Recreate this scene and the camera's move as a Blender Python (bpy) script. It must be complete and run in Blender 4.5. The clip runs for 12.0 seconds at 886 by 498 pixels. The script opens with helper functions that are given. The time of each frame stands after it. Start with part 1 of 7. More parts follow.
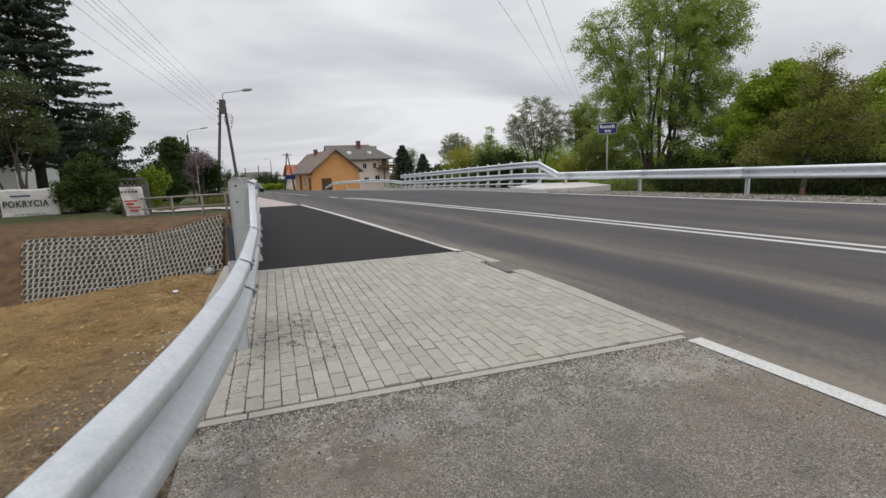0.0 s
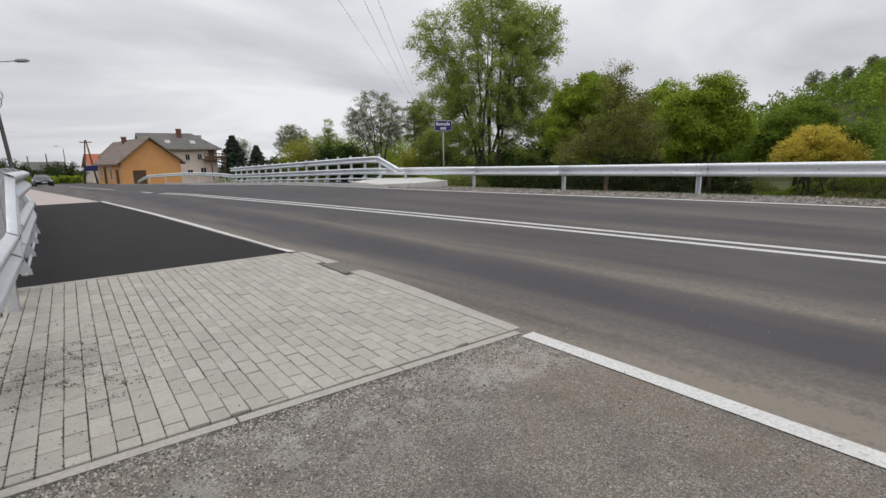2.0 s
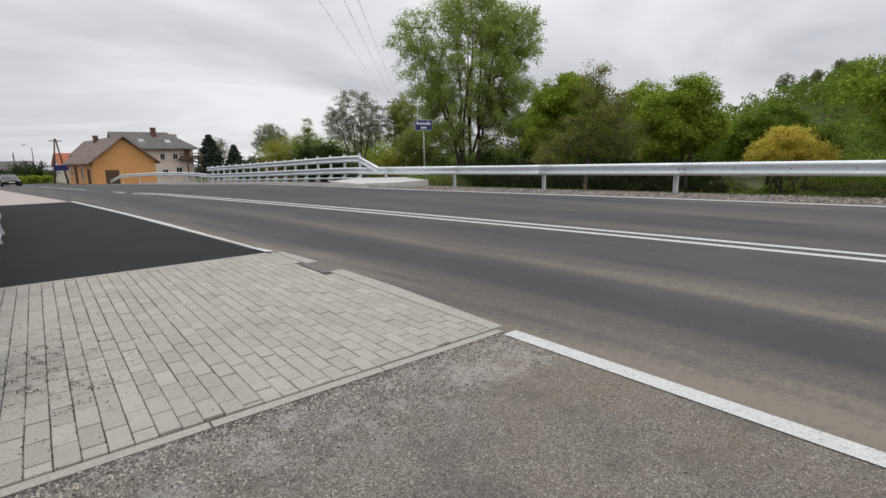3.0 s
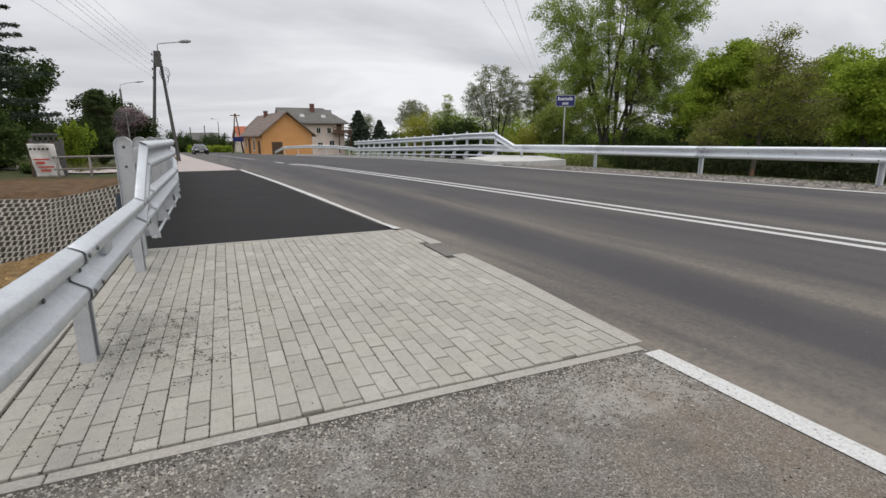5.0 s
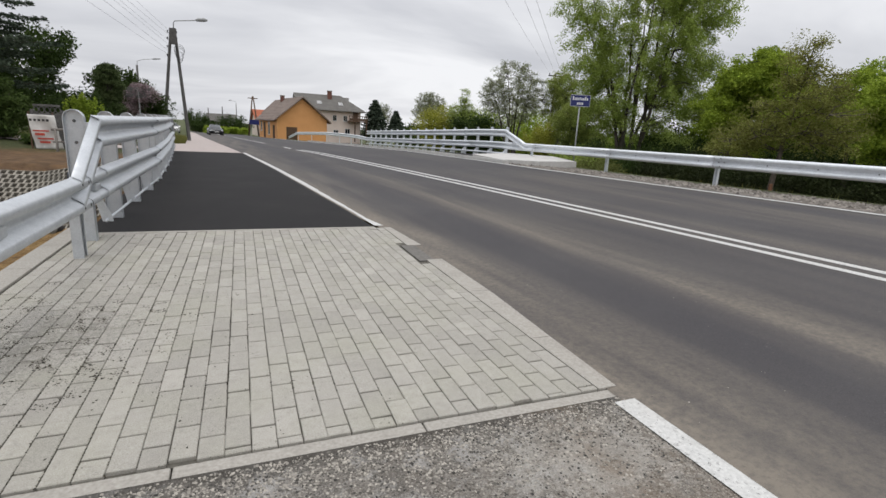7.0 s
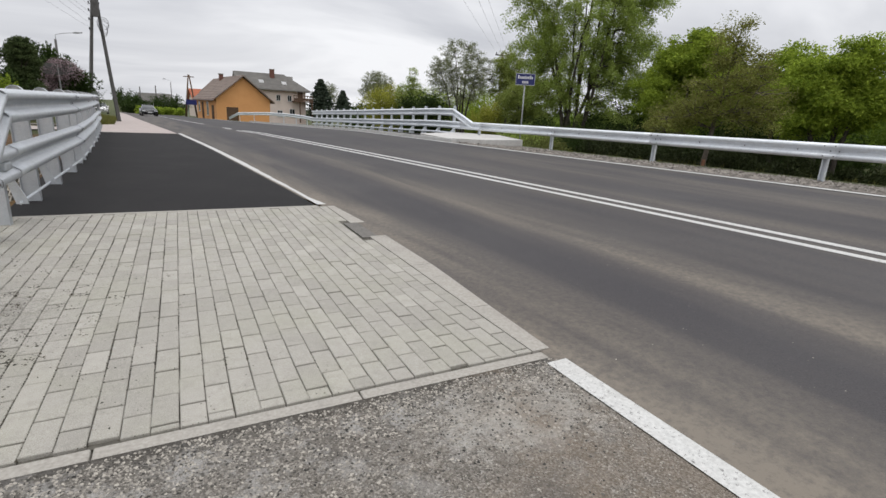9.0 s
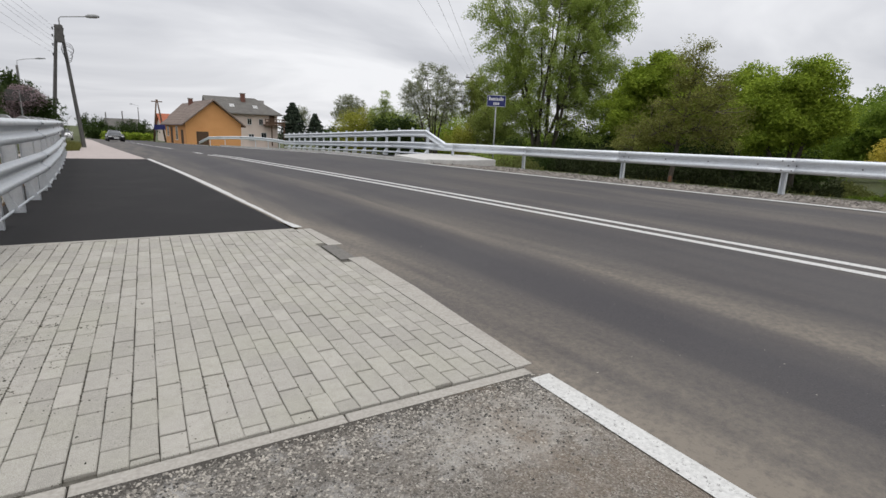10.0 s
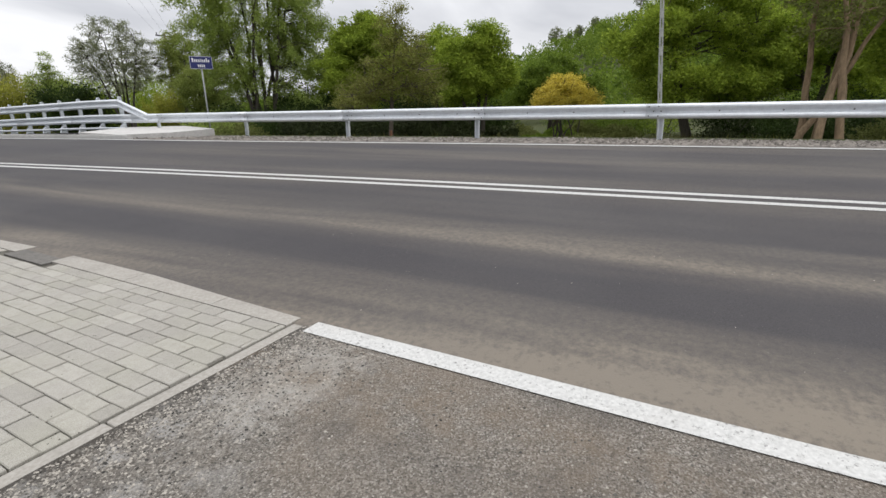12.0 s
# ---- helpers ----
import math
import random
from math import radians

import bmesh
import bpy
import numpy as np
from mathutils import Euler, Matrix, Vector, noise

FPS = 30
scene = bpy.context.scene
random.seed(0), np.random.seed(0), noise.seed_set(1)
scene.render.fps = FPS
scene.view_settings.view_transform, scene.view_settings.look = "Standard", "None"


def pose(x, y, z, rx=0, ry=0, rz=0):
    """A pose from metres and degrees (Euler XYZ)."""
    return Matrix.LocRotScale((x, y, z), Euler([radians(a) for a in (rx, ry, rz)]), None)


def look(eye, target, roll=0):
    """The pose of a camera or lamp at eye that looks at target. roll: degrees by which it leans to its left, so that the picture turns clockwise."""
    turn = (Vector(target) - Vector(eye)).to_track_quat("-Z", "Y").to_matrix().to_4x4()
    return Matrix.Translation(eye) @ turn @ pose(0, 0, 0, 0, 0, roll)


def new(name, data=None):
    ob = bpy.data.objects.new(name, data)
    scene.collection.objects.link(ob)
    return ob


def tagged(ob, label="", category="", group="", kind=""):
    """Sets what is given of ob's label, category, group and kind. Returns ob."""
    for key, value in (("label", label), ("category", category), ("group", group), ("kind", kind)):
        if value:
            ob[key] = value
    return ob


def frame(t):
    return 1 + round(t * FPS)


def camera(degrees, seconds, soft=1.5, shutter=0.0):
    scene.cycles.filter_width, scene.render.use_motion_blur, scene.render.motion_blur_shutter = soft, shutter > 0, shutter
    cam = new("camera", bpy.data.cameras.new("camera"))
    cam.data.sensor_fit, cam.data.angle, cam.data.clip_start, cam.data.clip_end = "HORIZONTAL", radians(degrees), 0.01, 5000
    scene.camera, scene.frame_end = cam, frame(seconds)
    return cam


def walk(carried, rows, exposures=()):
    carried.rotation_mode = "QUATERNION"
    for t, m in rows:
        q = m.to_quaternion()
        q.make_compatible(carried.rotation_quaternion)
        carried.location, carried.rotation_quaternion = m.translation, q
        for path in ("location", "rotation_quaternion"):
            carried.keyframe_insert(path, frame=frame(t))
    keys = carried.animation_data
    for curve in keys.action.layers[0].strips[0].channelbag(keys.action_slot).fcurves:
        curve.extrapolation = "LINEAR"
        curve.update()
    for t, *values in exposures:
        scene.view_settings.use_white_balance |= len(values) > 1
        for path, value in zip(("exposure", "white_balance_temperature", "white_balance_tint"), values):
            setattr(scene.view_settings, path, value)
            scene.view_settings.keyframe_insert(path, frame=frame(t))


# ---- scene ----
cam = camera(83.6, 12.0)
PATH = [
    (0, (-2.787, -2.774, 1.274), (-2.154, -0.903, 0.956), -2.3),
    (0.5, (-2.64, -2.698, 1.277), (-2.045, -0.821, 0.929), -2.6),
    (1, (-2.584, -2.593, 1.288), (-1.817, -0.784, 0.912), -3.0),
    (1.5, (-2.589, -2.501, 1.265), (-1.558, -0.826, 0.898), -2.4),
    (2, (-2.575, -2.536, 1.278), (-1.397, -0.96, 0.92), -1.2),
    (2.5, (-2.546, -2.539, 1.278), (-1.298, -1.016, 0.925), -0.6),
    (3, (-2.543, -2.494, 1.251), (-1.305, -0.965, 0.892), -1.1),
    (3.5, (-2.573, -2.427, 1.258), (-1.466, -0.81, 0.856), -1.4),
    (5.5, (-2.157, -2.015, 1.271), (-1.399, -0.217, 0.833), 0.2),
    (6, (-2.044, -1.863, 1.282), (-1.289, -0.064, 0.844), 0.3),
    (6.5, (-1.877, -1.832, 1.276), (-1.142, -0.024, 0.842), 1.8),
    (7, (-1.749, -1.841, 1.263), (-1.008, -0.043, 0.799), 3.1),
    (9, (-1.671, -1.901, 1.21), (-0.761, -0.199, 0.684), 3.0),
    (9.5, (-1.679, -1.896, 1.208), (-0.725, -0.206, 0.726), 2.7),
    (10, (-1.709, -1.909, 1.211), (-0.707, -0.236, 0.768), 2.2),
    (10.5, (-1.778, -1.91, 1.215), (-0.681, -0.295, 0.782), 1.3),
    (11, (-1.847, -1.903, 1.226), (-0.584, -0.43, 0.744), 0.2),
    (11.5, (-1.841, -1.935, 1.212), (-0.336, -0.734, 0.672), -0.5),
    (12, (-1.862, -2.023, 1.199), (-0.192, -1.083, 0.627), -1.0),
]
walk(cam, [(t, look(eye, target, roll)) for t, eye, target, roll in PATH],
     [(0, -0.03), (3.5, 0.03), (6, 0.08), (9, 0.14), (10.5, 0.08), (11.4, 0.12), (12, 0.25)])

# ---- world, sun, exposure ----
world = bpy.data.worlds.new("overcast_sky")
scene.world = world
world.use_nodes = True
wn, wl = world.node_tree.nodes, world.node_tree.links
SKY_BG = wn["Background"]
sky = wn.new("ShaderNodeTexSky")
sky.sky_type, sky.sun_disc = "NISHITA", False
sky.sun_elevation, sky.sun_rotation = radians(76), radians(200)
sky.air_density, sky.dust_density, sky.ozone_density = 1.0, 4.0, 1.0
# a cloud deck laid over the clear sky: grey, softly banded
tc = wn.new("ShaderNodeTexCoord")
sep = wn.new("ShaderNodeSeparateXYZ")
wl.new(tc.outputs["Generated"], sep.inputs[0])
zmax = wn.new("ShaderNodeMath"); zmax.operation = "MAXIMUM"; zmax.inputs[1].default_value = 0.0
wl.new(sep.outputs[2], zmax.inputs[0])
zadd = wn.new("ShaderNodeMath"); zadd.operation = "ADD"; zadd.inputs[1].default_value = 0.22
wl.new(zmax.outputs[0], zadd.inputs[0])
vdiv = wn.new("ShaderNodeVectorMath"); vdiv.operation = "DIVIDE"
comb = wn.new("ShaderNodeCombineXYZ")
for k in range(3):
    wl.new(zadd.outputs[0], comb.inputs[k])
wl.new(tc.outputs["Generated"], vdiv.inputs[0]); wl.new(comb.outputs[0], vdiv.inputs[1])
cmap = wn.new("ShaderNodeMapping"); cmap.inputs["Scale"].default_value = (0.75, 1.0, 1.0)
cmap.inputs["Rotation"].default_value = (0, 0, radians(35))
wl.new(vdiv.outputs[0], cmap.inputs[0])
cn = wn.new("ShaderNodeTexNoise"); cn.inputs["Scale"].default_value = 0.9
cn.inputs["Detail"].default_value = 5; cn.inputs["Roughness"].default_value = 0.5; cn.inputs["Distortion"].default_value = 0.5
wl.new(cmap.outputs[0], cn.inputs["Vector"])
cr = wn.new("ShaderNodeValToRGB")
cr.color_ramp.elements[0].position, cr.color_ramp.elements[0].color = 0.36, (5.7, 5.8, 6.2, 1)
cr.color_ramp.elements[1].position, cr.color_ramp.elements[1].color = 0.64, (8.85, 8.9, 9.15, 1)
wl.new(cn.outputs["Fac"], cr.inputs[0])
cmix = wn.new("ShaderNodeMix"); cmix.data_type = "RGBA"; cmix.inputs["Factor"].default_value = 0.93
wl.new(sky.outputs[0], cmix.inputs["A"]); wl.new(cr.outputs[0], cmix.inputs["B"])
zen = wn.new("ShaderNodeMapRange"); zen.interpolation_type = "SMOOTHSTEP"
zen.inputs["From Min"].default_value, zen.inputs["From Max"].default_value = 0.25, 1.0
zen.inputs["To Min"].default_value, zen.inputs["To Max"].default_value = 1.0, 1.75
wl.new(sep.outputs[2], zen.inputs["Value"])
gain = wn.new("ShaderNodeVectorMath"); gain.operation = "SCALE"
wl.new(cmix.outputs["Result"], gain.inputs[0]); wl.new(zen.outputs[0], gain.inputs["Scale"])
wl.new(gain.outputs[0], SKY_BG.inputs["Color"])
SKY_BG.inputs["Strength"].default_value = 0.1
sun = new("sun", bpy.data.lights.new("sun", "SUN"))
sun.data.energy, sun.data.angle, sun.data.color = 1.0, radians(25), (1.0, 0.97, 0.92)
sun.rotation_euler = (radians(14), 0, radians(-20))


# ---- materials ----
class Nodes:
    """A node material in the making."""
    def __init__(self, name, color=(0.5, 0.5, 0.5), rough=0.8, metal=0.0):
        self.mat = bpy.data.materials.new(name)
        self.mat.use_nodes = True
        self.n, self.l = self.mat.node_tree.nodes, self.mat.node_tree.links
        self.b = self.n["Principled BSDF"]
        self.b.inputs["Base Color"].default_value = (*color, 1)
        self.b.inputs["Roughness"].default_value = rough
        self.b.inputs["Metallic"].default_value = metal
        self.tc = self.n.new("ShaderNodeTexCoord")
        self.bump_out = None

    def coord(self, scale=(1, 1, 1), space="Object", rot=0):
        m = self.n.new("ShaderNodeMapping")
        m.inputs["Scale"].default_value = scale
        m.inputs["Rotation"].default_value = (0, 0, rot)
        self.l.new(self.tc.outputs[space], m.inputs[0])
        return m.outputs[0]

    def geo(self, scale=(1, 1, 1)):
        g = self.n.new("ShaderNodeNewGeometry")
        m = self.n.new("ShaderNodeMapping")
        m.inputs["Scale"].default_value = scale
        self.l.new(g.outputs["Position"], m.inputs[0])
        return m.outputs[0]

    def noise(self, vec, scale, detail=4, rough=0.55, dist=0.0):
        t = self.n.new("ShaderNodeTexNoise")
        t.inputs["Scale"].default_value, t.inputs["Detail"].default_value = scale, detail
        t.inputs["Roughness"].default_value, t.inputs["Distortion"].default_value = rough, dist
        self.l.new(vec, t.inputs["Vector"])
        return t.outputs["Fac"]

    def voronoi(self, vec, scale, out="Distance", feature="F1"):
        t = self.n.new("ShaderNodeTexVoronoi")
        t.feature = feature
        t.inputs["Scale"].default_value = scale
        self.l.new(vec, t.inputs["Vector"])
        return t.outputs[out]

    def ramp(self, fac, stops):
        r = self.n.new("ShaderNodeValToRGB")
        e = r.color_ramp.elements
        while len(e) < len(stops):
            e.new(0.5)
        for el, (p, c) in zip(e, stops):
            el.position, el.color = p, (*c, 1) if len(c) == 3 else c
        self.l.new(fac, r.inputs[0])
        return r.outputs[0]

    def grey(self, fac, a, b):
        return self.ramp(fac, [(a, (0, 0, 0)), (b, (1, 1, 1))])

    def mix(self, fac, a, b, mode="MIX"):
        m = self.n.new("ShaderNodeMix")
        m.data_type, m.blend_type = "RGBA", mode
        for sock, v in (("Factor", fac), ("A", a), ("B", b)):
            if isinstance(v, (int, float)):
                m.inputs[sock].default_value = v
            elif isinstance(v, tuple):
                m.inputs[sock].default_value = (*v, 1)
            else:
                self.l.new(v, m.inputs[sock])
        return m.outputs["Result"]

    def math(self, op, a, b=None):
        m = self.n.new("ShaderNodeMath")
        m.operation = op
        for k, v in enumerate((a, b)):
            if v is None:
                continue
            if isinstance(v, (int, float)):
                m.inputs[k].default_value = v
            else:
                self.l.new(v, m.inputs[k])
        return m.outputs[0]

    def split(self, vec):
        s = self.n.new("ShaderNodeSeparateXYZ")
        self.l.new(vec, s.inputs[0])
        return s.outputs

    def random(self):
        return self.n.new("ShaderNodeObjectInfo").outputs["Random"]

    def island(self):
        return self.n.new("ShaderNodeNewGeometry").outputs["Random Per Island"]

    def color(self, out):
        self.l.new(out, self.b.inputs["Base Color"])

    def rough(self, out):
        self.l.new(out, self.b.inputs["Roughness"])

    def bump(self, fac, dist, strength=1.0):
        b = self.n.new("ShaderNodeBump")
        b.inputs["Distance"].default_value, b.inputs["Strength"].default_value = dist, strength
        self.l.new(fac, b.inputs["Height"])
        if self.bump_out is not None:
            self.l.new(self.bump_out, b.inputs["Normal"])
        self.bump_out = b.outputs[0]
        self.l.new(self.bump_out, self.b.inputs["Normal"])


def mat_road():
    m = Nodes("road_asphalt", rough=0.82)
    m.b.inputs["Specular IOR Level"].default_value = 0.33
    p = m.geo()
    c = m.ramp(m.noise(p, 140, 2), [(0.3, (0.035, 0.0325, 0.0355)), (0.75, (0.066, 0.063, 0.068))])
    # dusty bands and darker wheel tracks that run with the lanes
    x, y, z = m.split(p)
    xr = m.math("ADD", x, m.math("MULTIPLY", m.math("MAXIMUM", y, -6.0), 0.055))
    cx = m.n.new("ShaderNodeCombineXYZ")
    m.l.new(xr, cx.inputs[0]); m.l.new(m.math("MULTIPLY", y, 0.10), cx.inputs[1])
    wob = m.math("ADD", xr, m.math("MULTIPLY", m.math("SUBTRACT", m.noise(cx.outputs[0], 1.6, 3, 0.5, 0.3), 0.5), 0.85))
    lane = m.math("DIVIDE", wob, 7.5)
    g = lambda v: (v, v, v)
    dust = m.ramp(lane, [(0.0, g(0.9)), (0.05, g(0.62)), (0.09, g(0.20)), (0.125, g(0.04)), (0.165, g(0.03)), (0.20, g(0.20)), (0.235, g(0.48)), (0.275, g(0.34)), (0.32, g(0.12)), (0.38, g(0.05)), (0.46, g(0.20)), (0.52, g(0.25)), (0.62, g(0.07)), (0.76, g(0.28)), (0.88, g(0.05)), (1.0, g(0.5))])
    patchy = m.ramp(m.noise(cx.outputs[0], 2.0, 4, 0.5, 0.4), [(0.32, (0.15, 0.15, 0.15)), (0.68, (1, 1, 1))])
    grain = m.ramp(m.noise(p, 24, 5, 0.75), [(0.35, (0.45, 0.45, 0.45)), (0.65, (1, 1, 1))])
    patchy = m.math("MULTIPLY", patchy, grain)
    # the works' dust thins out along the road
    thin = m.n.new("ShaderNodeMapRange"); thin.inputs["From Min"].default_value = 4.0; thin.inputs["From Max"].default_value = 14.0
    thin.inputs["To Min"].default_value = 1.0; thin.inputs["To Max"].default_value = 0.3
    m.l.new(y, thin.inputs["Value"])
    patchy = m.math("MULTIPLY", patchy, thin.outputs[0])
    c = m.mix(m.math("MINIMUM", m.math("MULTIPLY", m.math("MULTIPLY", dust, patchy), 2.1), 0.92), c, (0.215, 0.187, 0.150))
    spots = m.grey(m.noise(p, 38, 3, 0.6), 0.70, 0.73)
    c = m.mix(m.math("MULTIPLY", spots, 0.5), c, (0.20, 0.19, 0.175))
    big = m.noise(p, 0.5, 3)
    c = m.mix(m.math("MULTIPLY", m.grey(big, 0.45, 0.8), 0.25), c, (0.12, 0.115, 0.11))
    m.color(c)
    m.bump(m.voronoi(p, 110), 0.004, 0.5)
    return m.mat


def mat_black_asphalt():
    m = Nodes("fresh_asphalt", rough=0.9)
    m.b.inputs["Specular IOR Level"].default_value = 0.25
    p = m.geo()
    c = m.ramp(m.noise(p, 160, 2), [(0.3, (0.010, 0.0095, 0.010)), (0.75, (0.021, 0.020, 0.0205))])
    c = m.mix(m.math("MULTIPLY", m.grey(m.noise(p, 0.9, 5), 0.45, 0.75), 0.35), c, (0.036, 0.033, 0.032))
    m.color(c)
    m.bump(m.voronoi(p, 120), 0.003, 0.5)
    return m.mat


def mat_old_asphalt():
    m = Nodes("worn_asphalt", rough=0.9)
    m.b.inputs["Specular IOR Level"].default_value = 0.25
    p = m.geo()
    stones = m.voronoi(p, 160, "Color")
    c = m.mix(0.60, m.ramp(m.noise(p, 120, 3), [(0.25, (0.12, 0.108, 0.092)), (0.75, (0.32, 0.29, 0.25))]),
              m.ramp(m.split(stones)[0], [(0.0, (0.045, 0.041, 0.036)), (0.5, (0.21, 0.190, 0.163)), (0.85, (0.36, 0.33, 0.29)), (1.0, (0.56, 0.53, 0.49))]))
    c = m.mix(m.math("MULTIPLY", m.grey(m.noise(p, 0.9, 6, 0.6, 0.6), 0.44, 0.62), 0.55), c, (0.245, 0.198, 0.152))
    c = m.mix(m.math("MULTIPLY", m.grey(m.noise(p, 1.9, 6, 0.65), 0.48, 0.64), 0.5), c, (0.105, 0.098, 0.092))
    # dark loose grit swept against the kerb
    sweep = m.n.new("ShaderNodeMapRange"); sweep.inputs["From Min"].default_value = -0.62; sweep.inputs["From Max"].default_value = -0.12
    m.l.new(m.math("ADD", m.split(p)[1], m.math("MULTIPLY", m.math("SUBTRACT", m.noise(p, 3.0, 5), 0.5), 0.5)), sweep.inputs["Value"])
    c = m.mix(m.math("MULTIPLY", sweep.outputs[0], 0.45), c, m.ramp(m.noise(p, 90, 3, 0.7), [(0.3, (0.05, 0.047, 0.043)), (0.7, (0.27, 0.255, 0.235))]))
    # cement spill beside the kerb
    x, y, z = m.split(p)
    band = m.n.new("ShaderNodeMapRange"); band.inputs["From Min"].default_value = -1.0; band.inputs["From Max"].default_value = -0.1
    m.l.new(y, band.inputs["Value"])
    spill = m.math("MULTIPLY", band.outputs[0], m.grey(m.noise(p, 5.0, 7, 0.75), 0.50, 0.58))
    c = m.mix(m.math("MULTIPLY", spill, 0.7), c, (0.46, 0.45, 0.43))
    # pale cement dust trodden out from the corner
    ax = m.math("MULTIPLY", m.math("ADD", x, 0.45), 1.1)
    ay = m.math("MULTIPLY", m.math("ADD", y, 0.42), 2.0)
    away = m.math("SQRT", m.math("ADD", m.math("MULTIPLY", ax, ax), m.math("MULTIPLY", ay, ay)))
    near = m.n.new("ShaderNodeMapRange"); near.inputs["From Min"].default_value = 1.0; near.inputs["From Max"].default_value = 0.1
    m.l.new(away, near.inputs["Value"])
    dust = m.grey(m.math("MULTIPLY", m.noise(p, 11, 8, 0.8), m.math("ADD", 0.6, m.math("MULTIPLY", near.outputs[0], 0.6))), 0.46, 0.56)
    c = m.mix(m.math("MULTIPLY", dust, 0.55), c, (0.48, 0.46, 0.42))
    # damp black soil caught against the kerb
    lip = m.n.new("ShaderNodeMapRange"); lip.inputs["From Min"].default_value = -0.20; lip.inputs["From Max"].default_value = -0.10
    m.l.new(m.math("ADD", y, m.math("MULTIPLY", m.math("SUBTRACT", m.noise(p, 13, 6, 0.75), 0.5), 0.34)), lip.inputs["Value"])
    c = m.mix(m.math("MULTIPLY", lip.outputs[0], 0.8), c, (0.062, 0.056, 0.048))
    # brown silt washed along the edge line
    silt = m.math("ABSOLUTE", m.math("ADD", m.math("ADD", x, 0.42), m.math("ADD", m.math("MULTIPLY", y, 0.03), m.math("MULTIPLY", m.math("SUBTRACT", m.noise(p, 1.4, 4), 0.5), 0.5))))
    wash = m.n.new("ShaderNodeMapRange"); wash.inputs["From Min"].default_value = 0.30; wash.inputs["From Max"].default_value = 0.04
    m.l.new(silt, wash.inputs["Value"])
    c = m.mix(m.math("MULTIPLY", m.math("MULTIPLY", wash.outputs[0], m.grey(m.noise(p, 6, 6, 0.7), 0.36, 0.62)), 0.5), c, (0.23, 0.178, 0.128))
    m.color(c)
    m.bump(m.voronoi(p, 160), 0.008, 1.0)
    m.bump(m.noise(p, 60, 4, 0.7), 0.008, 0.7)
    m.bump(m.noise(p, 9, 4), 0.01, 0.5)
    return m.mat


def mat_block(name="paving_concrete", a=(0.275, 0.260, 0.228), b=(0.395, 0.376, 0.334), rnd=True):
    m = Nodes(name, rough=0.85)
    p = m.geo()
    c = m.ramp(m.random() if rnd else m.island(), [(0.0, tuple(u * 0.94 for u in a)), (0.4, tuple((u + v) / 2 for u, v in zip(a, b))), (0.85, b), (1.0, tuple(v * 1.16 for v in b))])
    c = m.mix(0.3, c, m.ramp(m.noise(p, 180, 2), [(0.3, (0.20, 0.190, 0.168)), (0.7, (0.41, 0.39, 0.35))]))
    c = m.mix(m.math("MULTIPLY", m.grey(m.noise(p, 2.0, 4), 0.45, 0.66), 0.5), c, (0.315, 0.312, 0.235))
    c = m.mix(m.math("MULTIPLY", m.grey(m.noise(p, 16, 5, 0.65), 0.48, 0.72), 0.45), c, tuple(v * 0.72 for v in a))
    c = m.mix(m.math("MULTIPLY", m.grey(m.noise(p, 27, 4, 0.6), 0.55, 0.75), 0.35), c, tuple(min(1, v * 1.22) for v in b))
    # dark soil crumbs trodden over the blocks beside the barrier
    x, y, z = m.split(p)
    dx = m.math("MULTIPLY", m.math("ADD", x, 2.8), 1.25)
    dy = m.math("MULTIPLY", m.math("ADD", y, -1.4), 0.85)
    d = m.math("SQRT", m.math("ADD", m.math("MULTIPLY", dx, dx), m.math("MULTIPLY", dy, dy)))
    fall = m.n.new("ShaderNodeMapRange"); fall.inputs["From Min"].default_value = 1.15; fall.inputs["From Max"].default_value = 0.1
    m.l.new(d, fall.inputs["Value"])
    crumbs = m.grey(m.math("MULTIPLY", m.noise(p, 62, 5, 0.75), m.math("ADD", 0.72, m.math("MULTIPLY", fall.outputs[0], 0.42))), 0.535, 0.565)
    c = m.mix(m.math("MULTIPLY", crumbs, 0.6), c, (0.045, 0.042, 0.034))
    clump = m.grey(m.math("MULTIPLY", m.noise(p, 10, 8, 0.8), m.math("ADD", 0.55, m.math("MULTIPLY", fall.outputs[0], 0.55))), 0.50, 0.56)
    c = m.mix(m.math("MULTIPLY", clump, 0.4), c, (0.09, 0.088, 0.06))
    c = m.mix(0.36, c, m.ramp(m.noise(p, 330, 2, 0.6), [(0.35, (0.14, 0.13, 0.115)), (0.65, (0.55, 0.53, 0.48))]))
    m.color(c)
    m.bump(m.noise(p, 220, 2), 0.0025, 0.9)
    return m.mat


def mat_concrete(name, a, b, scale=60):
    m = Nodes(name, rough=0.85)
    p = m.geo()
    c = m.ramp(m.noise(p, scale, 4), [(0.3, a), (0.7, b)])
    c = m.mix(m.math("MULTIPLY", m.grey(m.noise(p, 3.0, 5), 0.5, 0.75), 0.4), c, tuple(v * 0.6 for v in a))
    m.color(c)
    m.bump(m.noise(p, 150, 3), 0.002, 0.6)
    return m.mat


